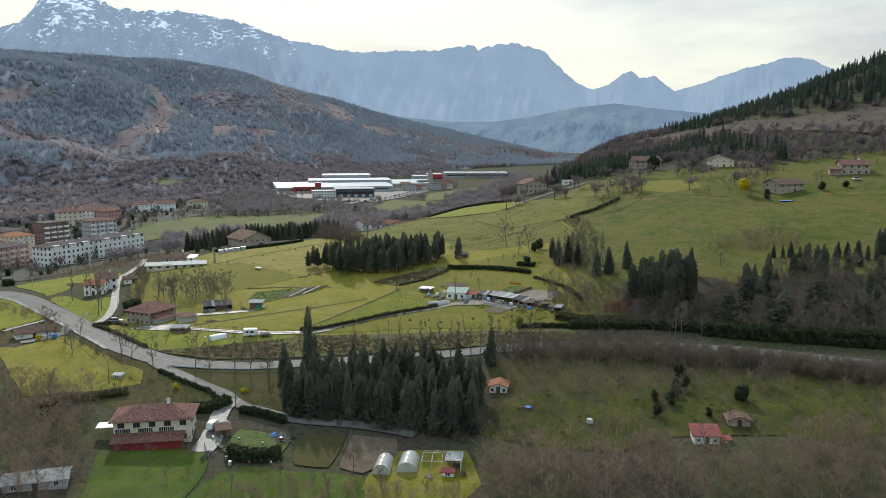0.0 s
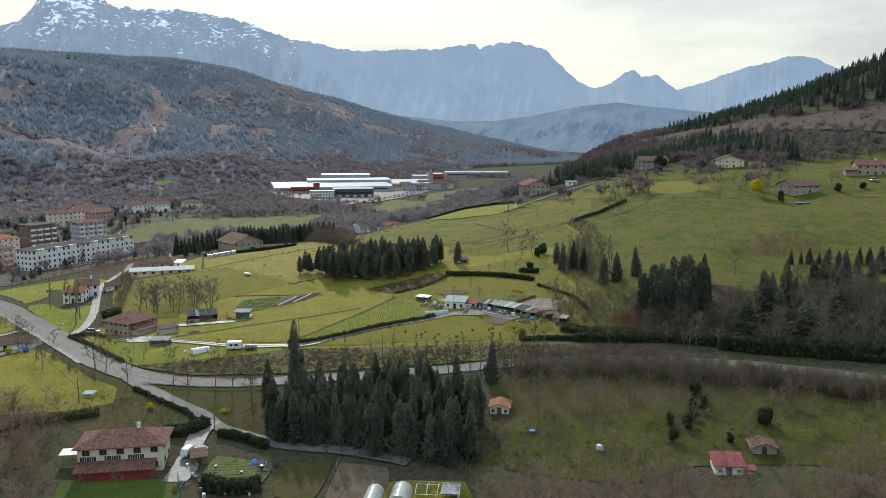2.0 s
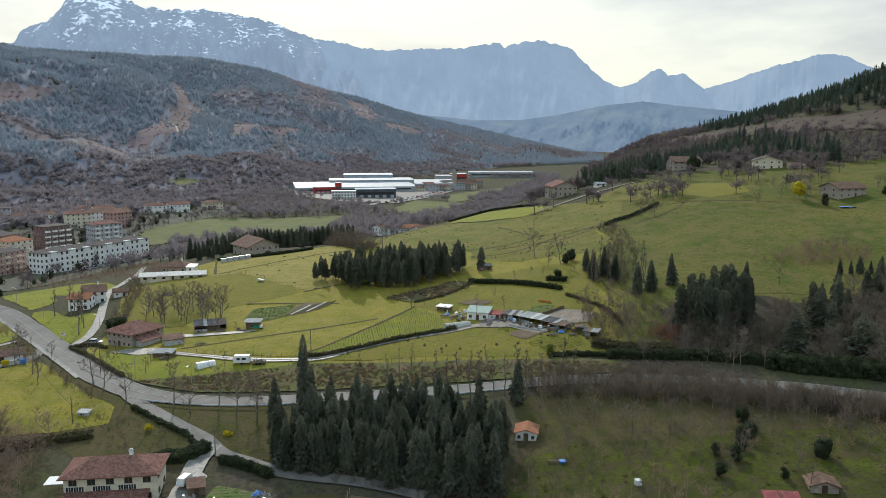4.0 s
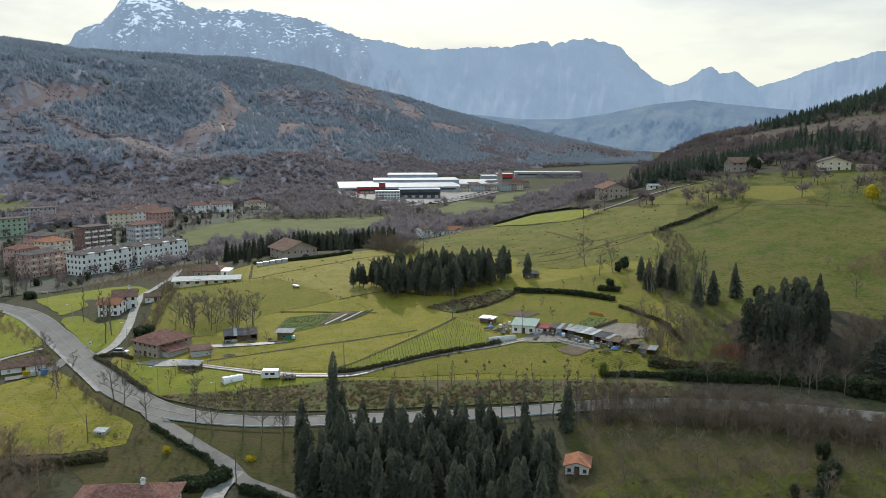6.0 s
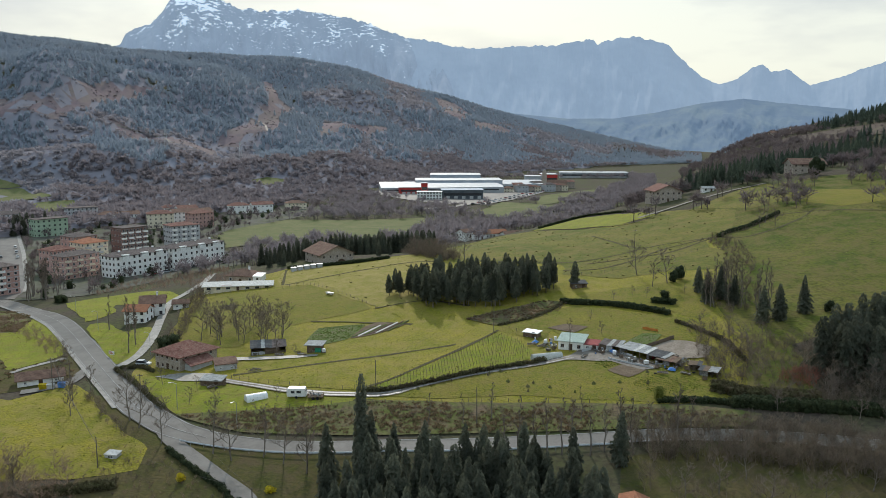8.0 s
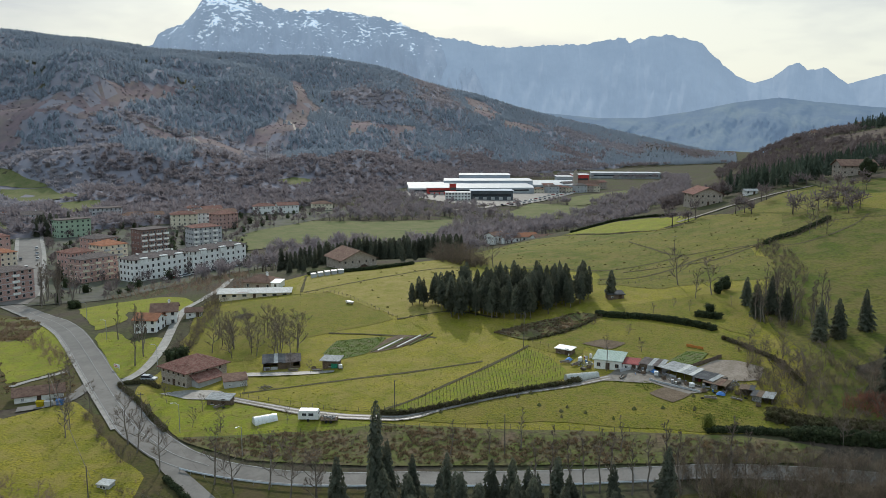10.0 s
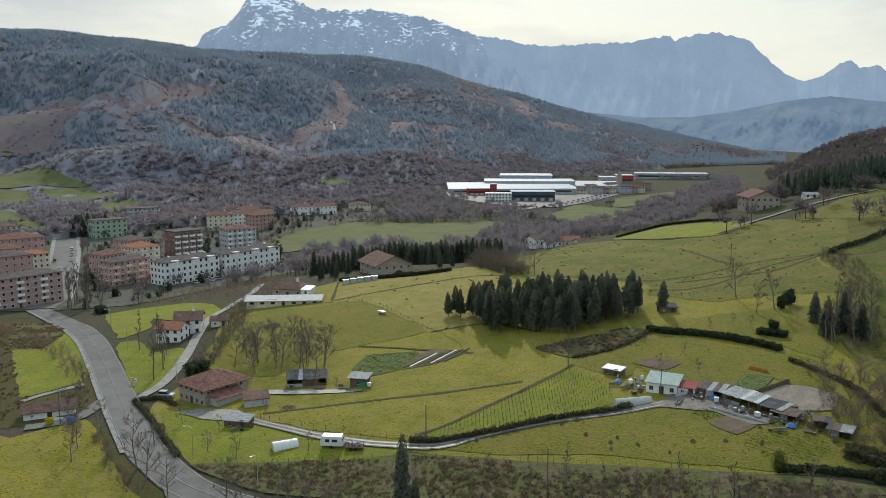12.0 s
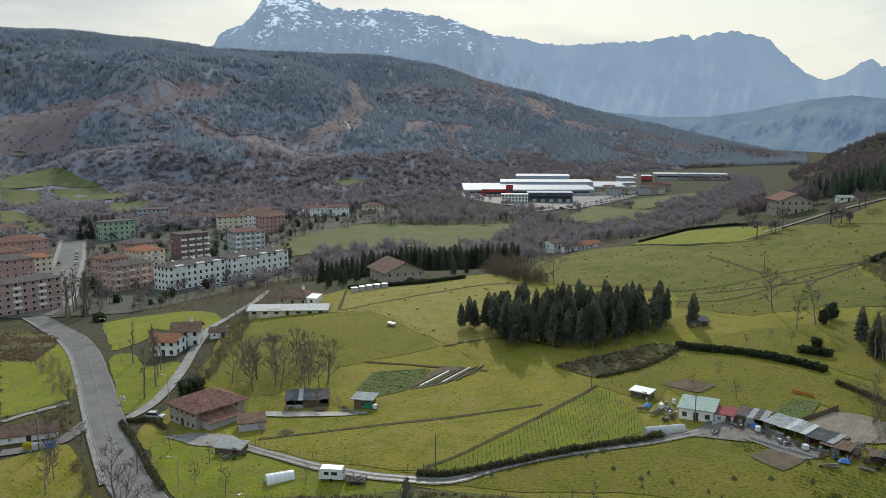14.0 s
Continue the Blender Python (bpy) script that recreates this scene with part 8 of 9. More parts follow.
for sy_ in (-1.06, 1.02):
    part("side_window", Shape().box(sy_, -1.2, 1.3, sy_ + 0.04, -0.1, 1.9), M_PANE, cv)
    part("side_window", Shape().box(sy_, 0.4, 1.3, sy_ + 0.04, 1.3, 1.9), M_PANE, cv)
    part("wheel", Shape().rod((sy_ - 0.05, 0, 0.32), (sy_ + 0.12, 0, 0.32), 0.32, 0.32, 12), M_RUBBER, cv)
part("drawbar", Shape().rod((-0.5, -2.2, 0.5), (0, -3.3, 0.5), 0.05, 0.05, 5).rod((0.5, -2.2, 0.5), (0, -3.3, 0.5), 0.05, 0.05, 5), M_METAL, cv)
tr_ = thing("trailer", "dark flat trailer loaded with scrap", "trailer", -57.0, 254.2, 12, -0.1)
part("bed", Shape().box(-1.9, -1.0, 0.55, 1.9, 1.0, 0.75), W_WOOD, tr_)
for sx_ in (-1.9, 1.82):
    part("end_board", Shape().box(sx_, -1.0, 0.75, sx_ + 0.08, 1.0, 1.3), W_WOOD, tr_)
for sx_ in (-0.6, 0.4):
    for sy_ in (-1.05, 0.9):
        part("wheel", Shape().rod((sx_, sy_, 0.35), (sx_, sy_ + 0.15, 0.35), 0.35, 0.35, 10), M_RUBBER, tr_)
random.seed(6)
part("load", (lambda s: [s.rod((random.uniform(-1.6, 1.6), random.uniform(-0.8, 0.8), 0.8), (random.uniform(-1.7, 1.7), random.uniform(-0.9, 0.9), random.uniform(1.0, 1.9)), 0.12, 0.08, 5) for _ in range(16)] and s)(Shape()), M_JUNK, tr_, "tangled scrap load")


# ---- plastic tunnels ----
def tunnel(label, x, y, rot, w, length, h, material=None):
    ob = thing("plastic_tunnel", label, "greenhouse", x, y, rot, 0.1)
    s = Shape()
    arc = [(w / 2 * math.cos(a), h * math.sin(a) ** 0.8) for a in np.linspace(0.0, math.pi, 13)]
    n, rows = len(arc), 7
    pts = [(u, length * k / (rows - 1), v + 0.05 * math.sin(3 * k)) for k in range(rows) for u, v in arc]
    quads = [(k * n + i, k * n + i + 1, (k + 1) * n + i + 1, (k + 1) * n + i) for k in range(rows - 1) for i in range(n - 1)]
    s.add(pts, quads + [tuple(range(n - 1, -1, -1)), tuple(range((rows - 1) * n, rows * n))])
    part("cover", s, material or M_PLASTIC, ob, soft=False)
    for k in range(rows):
        hoop = Shape()
        for (u0, v0), (u1, v1) in zip(arc, arc[1:]):
            hoop.rod((u0 * 1.01, length * k / (rows - 1), v0 * 1.01 + 0.02), (u1 * 1.01, length * k / (rows - 1), v1 * 1.01 + 0.02), 0.018, 0.018, 3)
        part("hoop", hoop, M_METAL, ob)
    part("door_frame", Shape().box(-0.5, -0.06, 0, -0.42, 0.0, h * 0.75).box(0.42, -0.06, 0, 0.5, 0.0, h * 0.75).box(-0.5, -0.06, h * 0.75, 0.5, 0.0, h * 0.8), M_METAL, ob)
    return ob


tunnel("milky plastic garden tunnel", -14.0, 170.6, -5, 3.9, 7, 2.5)
tunnel("milky plastic garden tunnel with an open end", -8.4, 171.2, -5, 4.6, 7, 2.6)
tunnel("white plastic tunnel in the orchard", -73.6, 251.3, -52, 2.6, 5.2, 1.9, M_PAINTW)
tunnel("long milky plastic tunnel beside the track", -6.0, 280.4, -64, 2.3, 8.4, 1.9)
fr_ = thing("greenhouse_frame", "rusty bare greenhouse frame with torn sheeting", "greenhouse", -0.7, 171.3, -6)
for k_ in range(5):
    part("post", Shape().rod((-4.4 + 2.2 * k_, 0, -0.4), (-4.4 + 2.2 * k_, 0, 2.2), 0.05, 0.05, 4).rod((-4.4 + 2.2 * k_, 6, -0.4), (-4.4 + 2.2 * k_, 6, 2.2), 0.05, 0.05, 4), M_METAL, fr_)
    part("rafter", Shape().rod((-4.4 + 2.2 * k_, 0, 2.2), (-4.4 + 2.2 * k_, 3, 3.0), 0.04, 0.04, 4).rod((-4.4 + 2.2 * k_, 3, 3.0), (-4.4 + 2.2 * k_, 6, 2.2), 0.04, 0.04, 4), M_METAL, fr_)
for y_, z_ in ((0, 2.2), (3, 3.0), (6, 2.2)):
    part("rail", Shape().rod((-4.4, y_, z_), (4.4, y_, z_), 0.04, 0.04, 4), M_METAL, fr_)
part("torn_sheet", Shape().box(0.6, 0.2, 2.4, 4.3, 5.6, 2.46), R_GREY, fr_, "grey sheet roof panel")
part("white_panel", Shape().box(4.1, -0.1, 0.2, 4.2, 3.5, 2.2), M_PAINTW, fr_)
house("kiosk", "small white box with a red roof", 0.6, 168.6, -10, 2.6, 2.0, 1.7, 0.5, "along", W_WHITE, R_SHEET, 1, 1, 0, door=False, chimney=False, category="shed", over=0.3)
house("tool_hut", "dark plank hut beside the drive", -53, 188.6, 19, 3.2, 3.5, 2.2, 0.6, "mono", W_WOOD, R_BROWN, 1, 1, 0, chimney=False, category="shed", over=0.3)


# ---- poles, fences, rails ----
def pole(label, x, y, h, arm=True, r=0.13, group="utility poles"):
    ob = thing("utility_pole", label, "pole", x, y, 20, 0.3, group)
    part("mast", Shape().rod((0, 0, -0.5), (0, 0, h), r, r * 0.7, 8), M_POLE, ob)
    if arm:
        part("crossarm", Shape().box(-0.7, -0.05, h - 0.5, 0.7, 0.05, h - 0.4), M_POLE, ob)
        for u in (-0.7, 0, 0.7):
            part("insulator", Shape().rod((u, 0, h - 0.4), (u, 0, h - 0.2), 0.04, 0.03, 6), W_GREY, ob)
    return ob


def cable(a, b, sag, r=0.018):
    n = 14
    s = Shape()
    p = [Vector(a).lerp(Vector(b), k / n) - Vector((0, 0, sag * 4 * (k / n) * (1 - k / n))) for k in range(n + 1)]
    s.tube(p, r, 3)
    tagged(new("overhead_cable", s.mesh("overhead_cable", M_POLE)), "thin grey overhead cable between poles", "cable", "cables")


POLES = [((-43.3, 259.2), 8), ((-18.1, 304.9), 10), ((3.8, 287.4), 6.5), ((-127.5, 256.8), 9), ((-54, 204.4), 6.5), ((-92, 217.5), 7), ((-100, 250.5), 7.5), ((30, 398), 8), ((86, 500), 8), ((-125, 370), 8), ((-17, 244), 9)]
for (x_, y_), h_ in POLES:
    pole("weathered timber utility pole", x_, y_, h_, (x_, h_) not in ((-43.3, 8), (-18.1, 10), (-92, 7), (-17, 9), (-54, 6.5)))
def tip(k):
    (x, y), h = POLES[k]
    return (x, y, float(ground(x, y)) + h - 0.4)
for i_, j_ in ((0, 1), (1, 2), (3, 5), (4, 6), (5, 4), (3, 6)):
    cable(tip(i_), tip(j_), 1.2)
cable((-92.9, 219.9, float(ground(-92.9, 219.9)) + 3), tip(3), 0.8, 0.06)


def fence(label, pts, gap=2.6, h=1.15, wires=2, mat_=None, name="fence"):
    line = rounded(pts, gap)
    ob = thing(name, label, "fence", float(line[0][0]), float(line[0][1]), z=0.0)
    ob.matrix_basis = Matrix()
    shared = Shape().rod((0, 0, -0.3), (0, 0, h), 0.06, 0.05, 5).mesh("post", mat_ or M_POLE)
    tops = []
    for x, y in line:
        z = float(laid(x, y))
        p = new("post", shared)
        p.parent = ob
        p.matrix_basis = pose(float(x), float(y), z, random.uniform(-4, 4), random.uniform(-4, 4))
        tops.append(Vector((float(x), float(y), z)))
    for k in range(wires):
        u = h * (0.9 - 0.4 * k)
        s = Shape()
        s.tube([p + Vector((0, 0, u)) for p in tops], 0.012, 3)
        part("wire", s, M_POLE, ob)
    return ob


random.seed(8)
fence("post and wire fence beside the farm track", [(-86, 267.5), (-78, 265), (-66, 261.5), (-55, 259.5), (-46, 260.5)])
fence("post and wire fence along the lane pasture", [(-125, 330), (-128, 349), (-118, 357.5), (-105, 361), (-92.5, 365.5), (-76, 350), (-60, 333)])
fence("post fence across the upper pasture", [(2.5, 366), (12, 363), (25, 367), (40, 374), (56, 385)])
fence("post fence behind the cottage", [(-16, 309), (-5, 299), (3, 297), (14, 293)])
fence("green mesh garden fence", [(-56, 183), (-53, 175), (-53.5, 165), (-54, 157)], 1.6, 1.5, 2, M_GREENNET)
fence("pale garden fence posts", [(-23.5, 181), (-22.5, 190)], 1.2, 1.3, 2, M_METAL)
fence("post fence below the orchard", [(-84, 242), (-65, 247.5), (-48, 251.5), (-20, 254.5), (8, 255)], 3.0)
gr = thing("guard_rail", "galvanised guard rail beside the valley road", "guard rail", 0, 0, z=0.0)
gr.matrix_basis = Matrix()
gl_ = rounded([(-80, 229.6), (-74, 228.2), (-63.5, 227.2), (-51, 227.4), (-30, 230.2), (-8.5, 233.5), (14, 236.5)], 4)
gp_ = Shape().rod((0, 0, -0.4), (0, 0, 0.7), 0.06, 0.06, 5).mesh("post", M_METAL)
gz_ = [Vector((float(x), float(y), float(laid(x, y)) + 0.25)) for x, y in gl_]
for p_ in gz_:
    o_ = new("post", gp_)
    o_.parent, o_.matrix_basis = gr, Matrix.Translation(p_)
for z_ in (0.45, 0.62):
    part("beam", Shape().tube([p + Vector((0, 0, z_)) for p in gz_], 0.11, 4), M_METAL, gr)


def street_lamp(x, y, rot, h=7):
    ob = thing("street_lamp", "slim grey street lamp on a curved arm", "street lamp", x, y, rot, 0.2, "street lamps")
    part("column", Shape().rod((0, 0, -0.4), (0, 0, h - 0.4), 0.09, 0.06, 8), M_METAL, ob)
    part("arm", Shape().rod((0, 0, h - 0.4), (0.7, 0, h), 0.05, 0.04, 6).rod((0.7, 0, h), (1.4, 0, h), 0.04, 0.04, 6), M_METAL, ob)
    part("lantern", Shape().box(1.2, -0.16, h - 0.06, 1.75, 0.16, h + 0.06), M_METAL, ob)


for x_, y_, r_ in ((-88.7, 246.5, 200), (-117, 288, 180), (-150, 316, 230), (-176, 345, 220), (-70, 237, 250)):
    street_lamp(x_, y_, r_)
sg = thing("road_sign", "small white and red board sign on two posts", "sign", -127.9, 285.8, -20)
part("board", Shape().box(-1.1, -0.05, 1.0, 1.1, 0.05, 2.0), M_PAINTW, sg)
part("bar", Shape().box(-0.9, -0.08, 1.6, 0.2, -0.05, 1.85), M_WORKSR, sg, "red writing bar")
part("bar", Shape().box(-0.9, -0.08, 1.2, 0.8, -0.05, 1.4), M_ORANGE, sg, "orange writing bar")
for u_ in (-0.8, 0.8):
    part("post", Shape().rod((u_, 0.08, -0.4), (u_, 0.08, 2.0), 0.05, 0.05, 5), M_METAL, sg)
for (x_, y_), m_, l_ in (((-130.6, 257.3), M_YELLOW, "yellow recycling container"), ((-128.4, 257.4), W_GREY, "grey refuse container"), ((-126.0, 258.4), M_BLUE, "blue paper container")):
    b_ = thing("waste_container", l_ + " beside the lane", "container", x_, y_, 20, -0.2, "waste containers")
    part("body", Shape().add([(-0.75, -0.55, 0.1), (0.75, -0.55, 0.1), (0.75, 0.55, 0.1), (-0.75, 0.55, 0.1), (-0.9, -0.65, 1.3), (0.9, -0.65, 1.3), (0.9, 0.65, 1.3), (-0.9, 0.65, 1.3)], [(3, 2, 1, 0), (4, 5, 6, 7), (0, 1, 5, 4), (1, 2, 6, 5), (2, 3, 7, 6), (3, 0, 4, 7)]), m_, b_)
    part("lid", Shape().box(-0.93, -0.68, 1.3, 0.93, 0.68, 1.4).rod((-0.9, 0, 1.4), (0.9, 0, 1.4), 0.2, 0.2, 8), m_, b_)

# ---- clutter ----
def heap(name, label, x, y, r, h, n, material, seed, category="heap", thick=0.06):
    random.seed(seed)
    s = Shape()
    for k in range(n):
        a, q = random.uniform(0, 6.3), random.uniform(0, 1) ** 0.6
        p = Vector((r * q * math.cos(a), r * q * math.sin(a), h * (1 - q) * random.uniform(0.1, 0.9)))
        d = Vector((random.uniform(-1, 1), random.uniform(-1, 1), random.uniform(-0.2, 0.5))) * r * 0.35
        s.rod(p, p + d, thick, thick * 0.6, 3)
    ob = tagged(new(name, s.mesh(name, material)), label, category)
    ob.matrix_basis = pose(x, y, float(ground(x, y)))
    return ob


heap("wood_heap", "dark heap of cut brushwood in the pasture", -112.4, 337, 3.2, 1.7, 260, M_BARK, 1)
heap("branch_heap", "low heap of pruned branches", -79.3, 273.2, 2.2, 0.8, 120, M_BARK, 2)
heap("scrap_heap", "heap of scrap boards in the garden", -39.0, 187.9, 2.4, 1.6, 90, M_JUNK, 3, "heap", 0.16)
heap("clutter_heap", "pile of timber and sheets behind the sheds", 31.5, 279.0, 2.6, 1.2, 90, M_JUNK, 4, "heap", 0.12)
heap("clutter_heap", "jumble of pipes beside the cottage", -2.0, 293.0, 2.4, 0.9, 60, M_JUNK, 5, "heap", 0.10)
heap("clutter_heap", "garden rubbish beside the fence", -54.5, 180.5, 1.6, 0.9, 50, M_JUNK, 6, "heap", 0.12)
heap("firewood_heap", "heap of split orange firewood", 184.0, 391.5, 1.6, 1.3, 60, M_ORANGE, 7, "heap", 0.12)
random.seed(31)
for k_ in range(34):
    x_, y_ = random.choice(((22, 278.5), (28, 275), (12, 285), (2, 292), (-3, 296), (-42, 184), (-46, 176), (-52, 188), (-36, 178))) 
    x_, y_ = x_ + random.uniform(-3.5, 3.5), y_ + random.uniform(-2.2, 2.2)
    s_ = random.uniform(0.3, 0.75)
    m_ = random.choice((M_BLUE, M_PAINTW, M_JUNK, M_PLASTIC, M_METAL, W_WOOD, W_RED))
    l_ = {"blue_plastic": "blue plastic drum", "white_paint": "white plastic drum", "mixed_scrap": "dirty scrap drum", "milky_plastic": "milky plastic drum", "galvanised_steel": "dull steel drum", "weathered_boards": "brown wooden barrel", "dark_red_boards": "dark red drum"}[m_.name]
    d_ = thing("drum", l_ + " standing in the yard", "drum", x_, y_, random.uniform(0, 90), -0.2, "yard drums")
    part("body", Shape().rod((0, 0, 0), (0, 0, s_ * 0.7), s_ * 0.5, s_ * 0.55, 10).rod((0, 0, s_ * 0.7), (0, 0, s_ * 1.4), s_ * 0.55, s_ * 0.5, 10), m_, d_)
    part("lid", Shape().rod((0, 0, s_ * 1.4), (0, 0, s_ * 1.46), s_ * 0.46, s_ * 0.46, 10), M_METAL if m_ is not M_METAL else M_POLE, d_)
bt_ = thing("pool_cover", "blue tarpaulin spread in the pasture", "tarpaulin", 159.7, 383.2, -5, -0.2)
part("sheet", (lambda s: s.add([(3.2 * u, 1.4 * v, 0.25 + 0.12 * math.sin(5 * u + 3 * v)) for v in (-1, -0.3, 0.4, 1) for u in np.linspace(-1, 1, 7)], [(r * 7 + c, r * 7 + c + 1, r * 7 + c + 8, r * 7 + c + 7) for r in range(3) for c in range(6)]))(Shape()), mat("bright_blue_sheet", (0.10, 0.26, 0.75), (0.14, 0.32, 0.80), 1, 0.4, spec=0.4), bt_)
wc_ = thing("water_tank", "white cube water tank in the orchard", "tank", 34.9, 189.6, 10)
part("tank", Shape().box(-0.6, -0.6, 0.15, 0.6, 0.6, 1.2), M_PAINTW, wc_)
for u_ in (-0.62, 0, 0.58):
    part("cage_bar", Shape().box(u_, -0.63, 0.1, u_ + 0.04, -0.6, 1.25), M_METAL, wc_)
part("pallet", Shape().box(-0.62, -0.62, -0.2, 0.62, 0.62, 0.15), W_WOOD, wc_)
tu_ = thing("bath_tub", "blue tub with a board beside the hut", "tub", 21.2, 200.3, 0)
part("tub", Shape().rod((0, 0, 0), (0, 0, 0.6), 0.7, 0.85, 12), M_BLUE, tu_)
part("bench", Shape().box(-3.2, -0.3, 0.45, -0.9, 0.3, 0.55).box(-3.0, -0.2, -0.2, -2.8, 0.2, 0.45).box(-1.3, -0.2, -0.2, -1.1, 0.2, 0.45), W_WOOD, tu_)
ct_ = thing("feed_trough", "white-topped feed trough by the pasture fence", "trough", -80.4, 349.3, -30)
part("trough", Shape().add([(-1.3, -0.5, 0.5), (1.3, -0.5, 0.5), (1.3, 0.5, 0.5), (-1.3, 0.5, 0.5), (-1.5, -0.7, 1.1), (1.5, -0.7, 1.1), (1.5, 0.7, 1.1), (-1.5, 0.7, 1.1)], [(3, 2, 1, 0), (4, 5, 6, 7), (0, 1, 5, 4), (1, 2, 6, 5), (2, 3, 7, 6), (3, 0, 4, 7)]), M_PAINTW, ct_)
for sx_ in (-1, 1):
    part("leg", Shape().box(sx_ - 0.08, -0.4, -0.3, sx_ + 0.08, 0.4, 0.5), W_WOOD, ct_)
for k_ in range(5):
    c_ = thing("container_row", "pale grey beehive box in a row", "box", -108 + 2.3 * k_, 392.5 + 1.6 * k_, 35, -0.1, "pale boxes")
    part("box", Shape().box(-1.0, -0.9, 0, 1.0, 0.9, 1.5), M_WORKS, c_)
    part("lid", Shape().box(-1.1, -1.0, 1.5, 1.1, 1.0, 1.65), M_METAL, c_)

# plastic-covered allotment rows and vine rows
random.seed(12)
for k_ in range(7):
    x0_, y0_ = -60 + k_ * 1.6, 301.5 + k_ * 0.9
    s_ = Shape()
    for q_ in range(9):
        s_.rod((x0_ + 0.5 * q_, y0_ + 1.2 * q_, float(laid(x0_ + 0.5 * q_, y0_ + 1.2 * q_)) + 0.35), (x0_ + 0.5 * q_ + 0.5, y0_ + 1.2 * q_ + 1.2, float(laid(x0_ + 0.5 * q_ + 0.5, y0_ + 1.2 * q_ + 1.2)) + 0.35), 0.22, 0.22, 5)
    tagged(new("crop_row", s_.mesh("crop_row", M_PLASTIC if k_ in (1, 4) else (M_SOIL if k_ % 2 else M_CROP))), "plastic-covered planting row" if k_ in (1, 4) else "raised planting row in the allotment", "row", "allotment rows", "stuff")
vine_poly = [(-51, 259), (-46, 260.5), (-38, 270.5), (-26, 289), (-17, 303), (-10, 296), (-5, 283), (-20.5, 271.5), (-40, 260)]
VINE = mat("vine_wood", (0.13, 0.10, 0.075), (0.19, 0.15, 0.11), 0.6, 0.95, through=0.2)
dirv = Vector((0.45, 0.89))
for k_ in range(-14, 12):
    s_ = Shape()
    for q_ in np.arange(-34, 34, 1.35):
        x_, y_ = -24 + dirv.x * q_ + dirv.y * k_ * 2.1, 279 + dirv.y * q_ - dirv.x * k_ * 2.1
        if inside(vine_poly, np.array([x_]), np.array([y_]))[0]:
            z_ = float(laid(x_, y_))
            s_.rod((x_, y_, z_), (x_ + random.uniform(-0.1, 0.1), y_ + random.uniform(-0.1, 0.1), z_ + 1.2), 0.05, 0.04, 3)
            for w_ in range(3):
                s_.blade((x_, y_, z_ + 0.8), (x_ + random.uniform(-0.7, 0.7), y_ + random.uniform(-0.7, 0.7), z_ + random.uniform(0.9, 1.6)), 0.05)
    if s_.v:
        tagged(new("vine_row", s_.mesh("vine_row", VINE)), "leafless staked vine row", "vines", "vine rows", "stuff")
for k_ in range(15):
    x_, y_ = random.uniform(-34, 24), random.uniform(260, 272)
    if inside([(-52, 258), (-43, 257.5), (-36, 259), (-25, 266), (-7, 276.5), (5.5, 283.5), (12, 283.5), (29.5, 279), (39, 264.5), (43.5, 256.5), (23, 255.5), (-10, 258), (-33, 255.5)], np.array([x_]), np.array([y_]))[0]:
        random.seed(100 + k_)
        s_ = Shape()
        r_ = random.uniform(0.3, 0.6)
        ring_ = [[(r_ * q * math.cos(a + q) * random.uniform(0.85, 1.15), r_ * q * math.sin(a + q) * random.uniform(0.85, 1.15), 0.15 + (1 - q) * 0.55) for a in np.linspace(0, 6.28, 9)[:-1]] for q in (1.2, 0.7)]
        s_.add([(x, y, -0.1) for x, y, z in ring_[0]] + ring_[1] + [(0, 0, 0.75)], [(i, (i + 1) % 8, 8 + (i + 1) % 8, 8 + i) for i in range(8)] + [(8 + i, 8 + (i + 1) % 8, 16) for i in range(8)])
        o_ = tagged(new("tuft_mound", s_.mesh("tuft_mound", M_BRACKEN)), "dark tuft of dead weeds in the meadow", "mound", "meadow mounds")
        o_.matrix_basis = pose(x_, y_, float(ground(x_, y_)) + 0.1)
# tussocks of dead grass on the hill pastures
def tuft_shape(n, seed):
    random.seed(seed)
    s = Shape()
    for k in range(n):
        a, q = random.uniform(0, 6.3), random.uniform(0.1, 0.5)
        p = Vector((q * math.cos(a), q * math.sin(a), -0.05))
        s.blade(p, p + Vector((random.uniform(-0.35, 0.35), random.uniform(-0.35, 0.35), random.uniform(0.5, 1.0))), 0.4)
    return s


rt_ = np.random.default_rng(9)
TUFTS = [tuft_shape(16, s) for s in (101, 102)]
M_TUSSOCK = mat("tussock_grass", (0.15, 0.125, 0.05), (0.11, 0.11, 0.03), 5, 0.95, 0, (0.09, 0.075, 0.035), 0.6, 0.4, island=0.2, through=0.4)
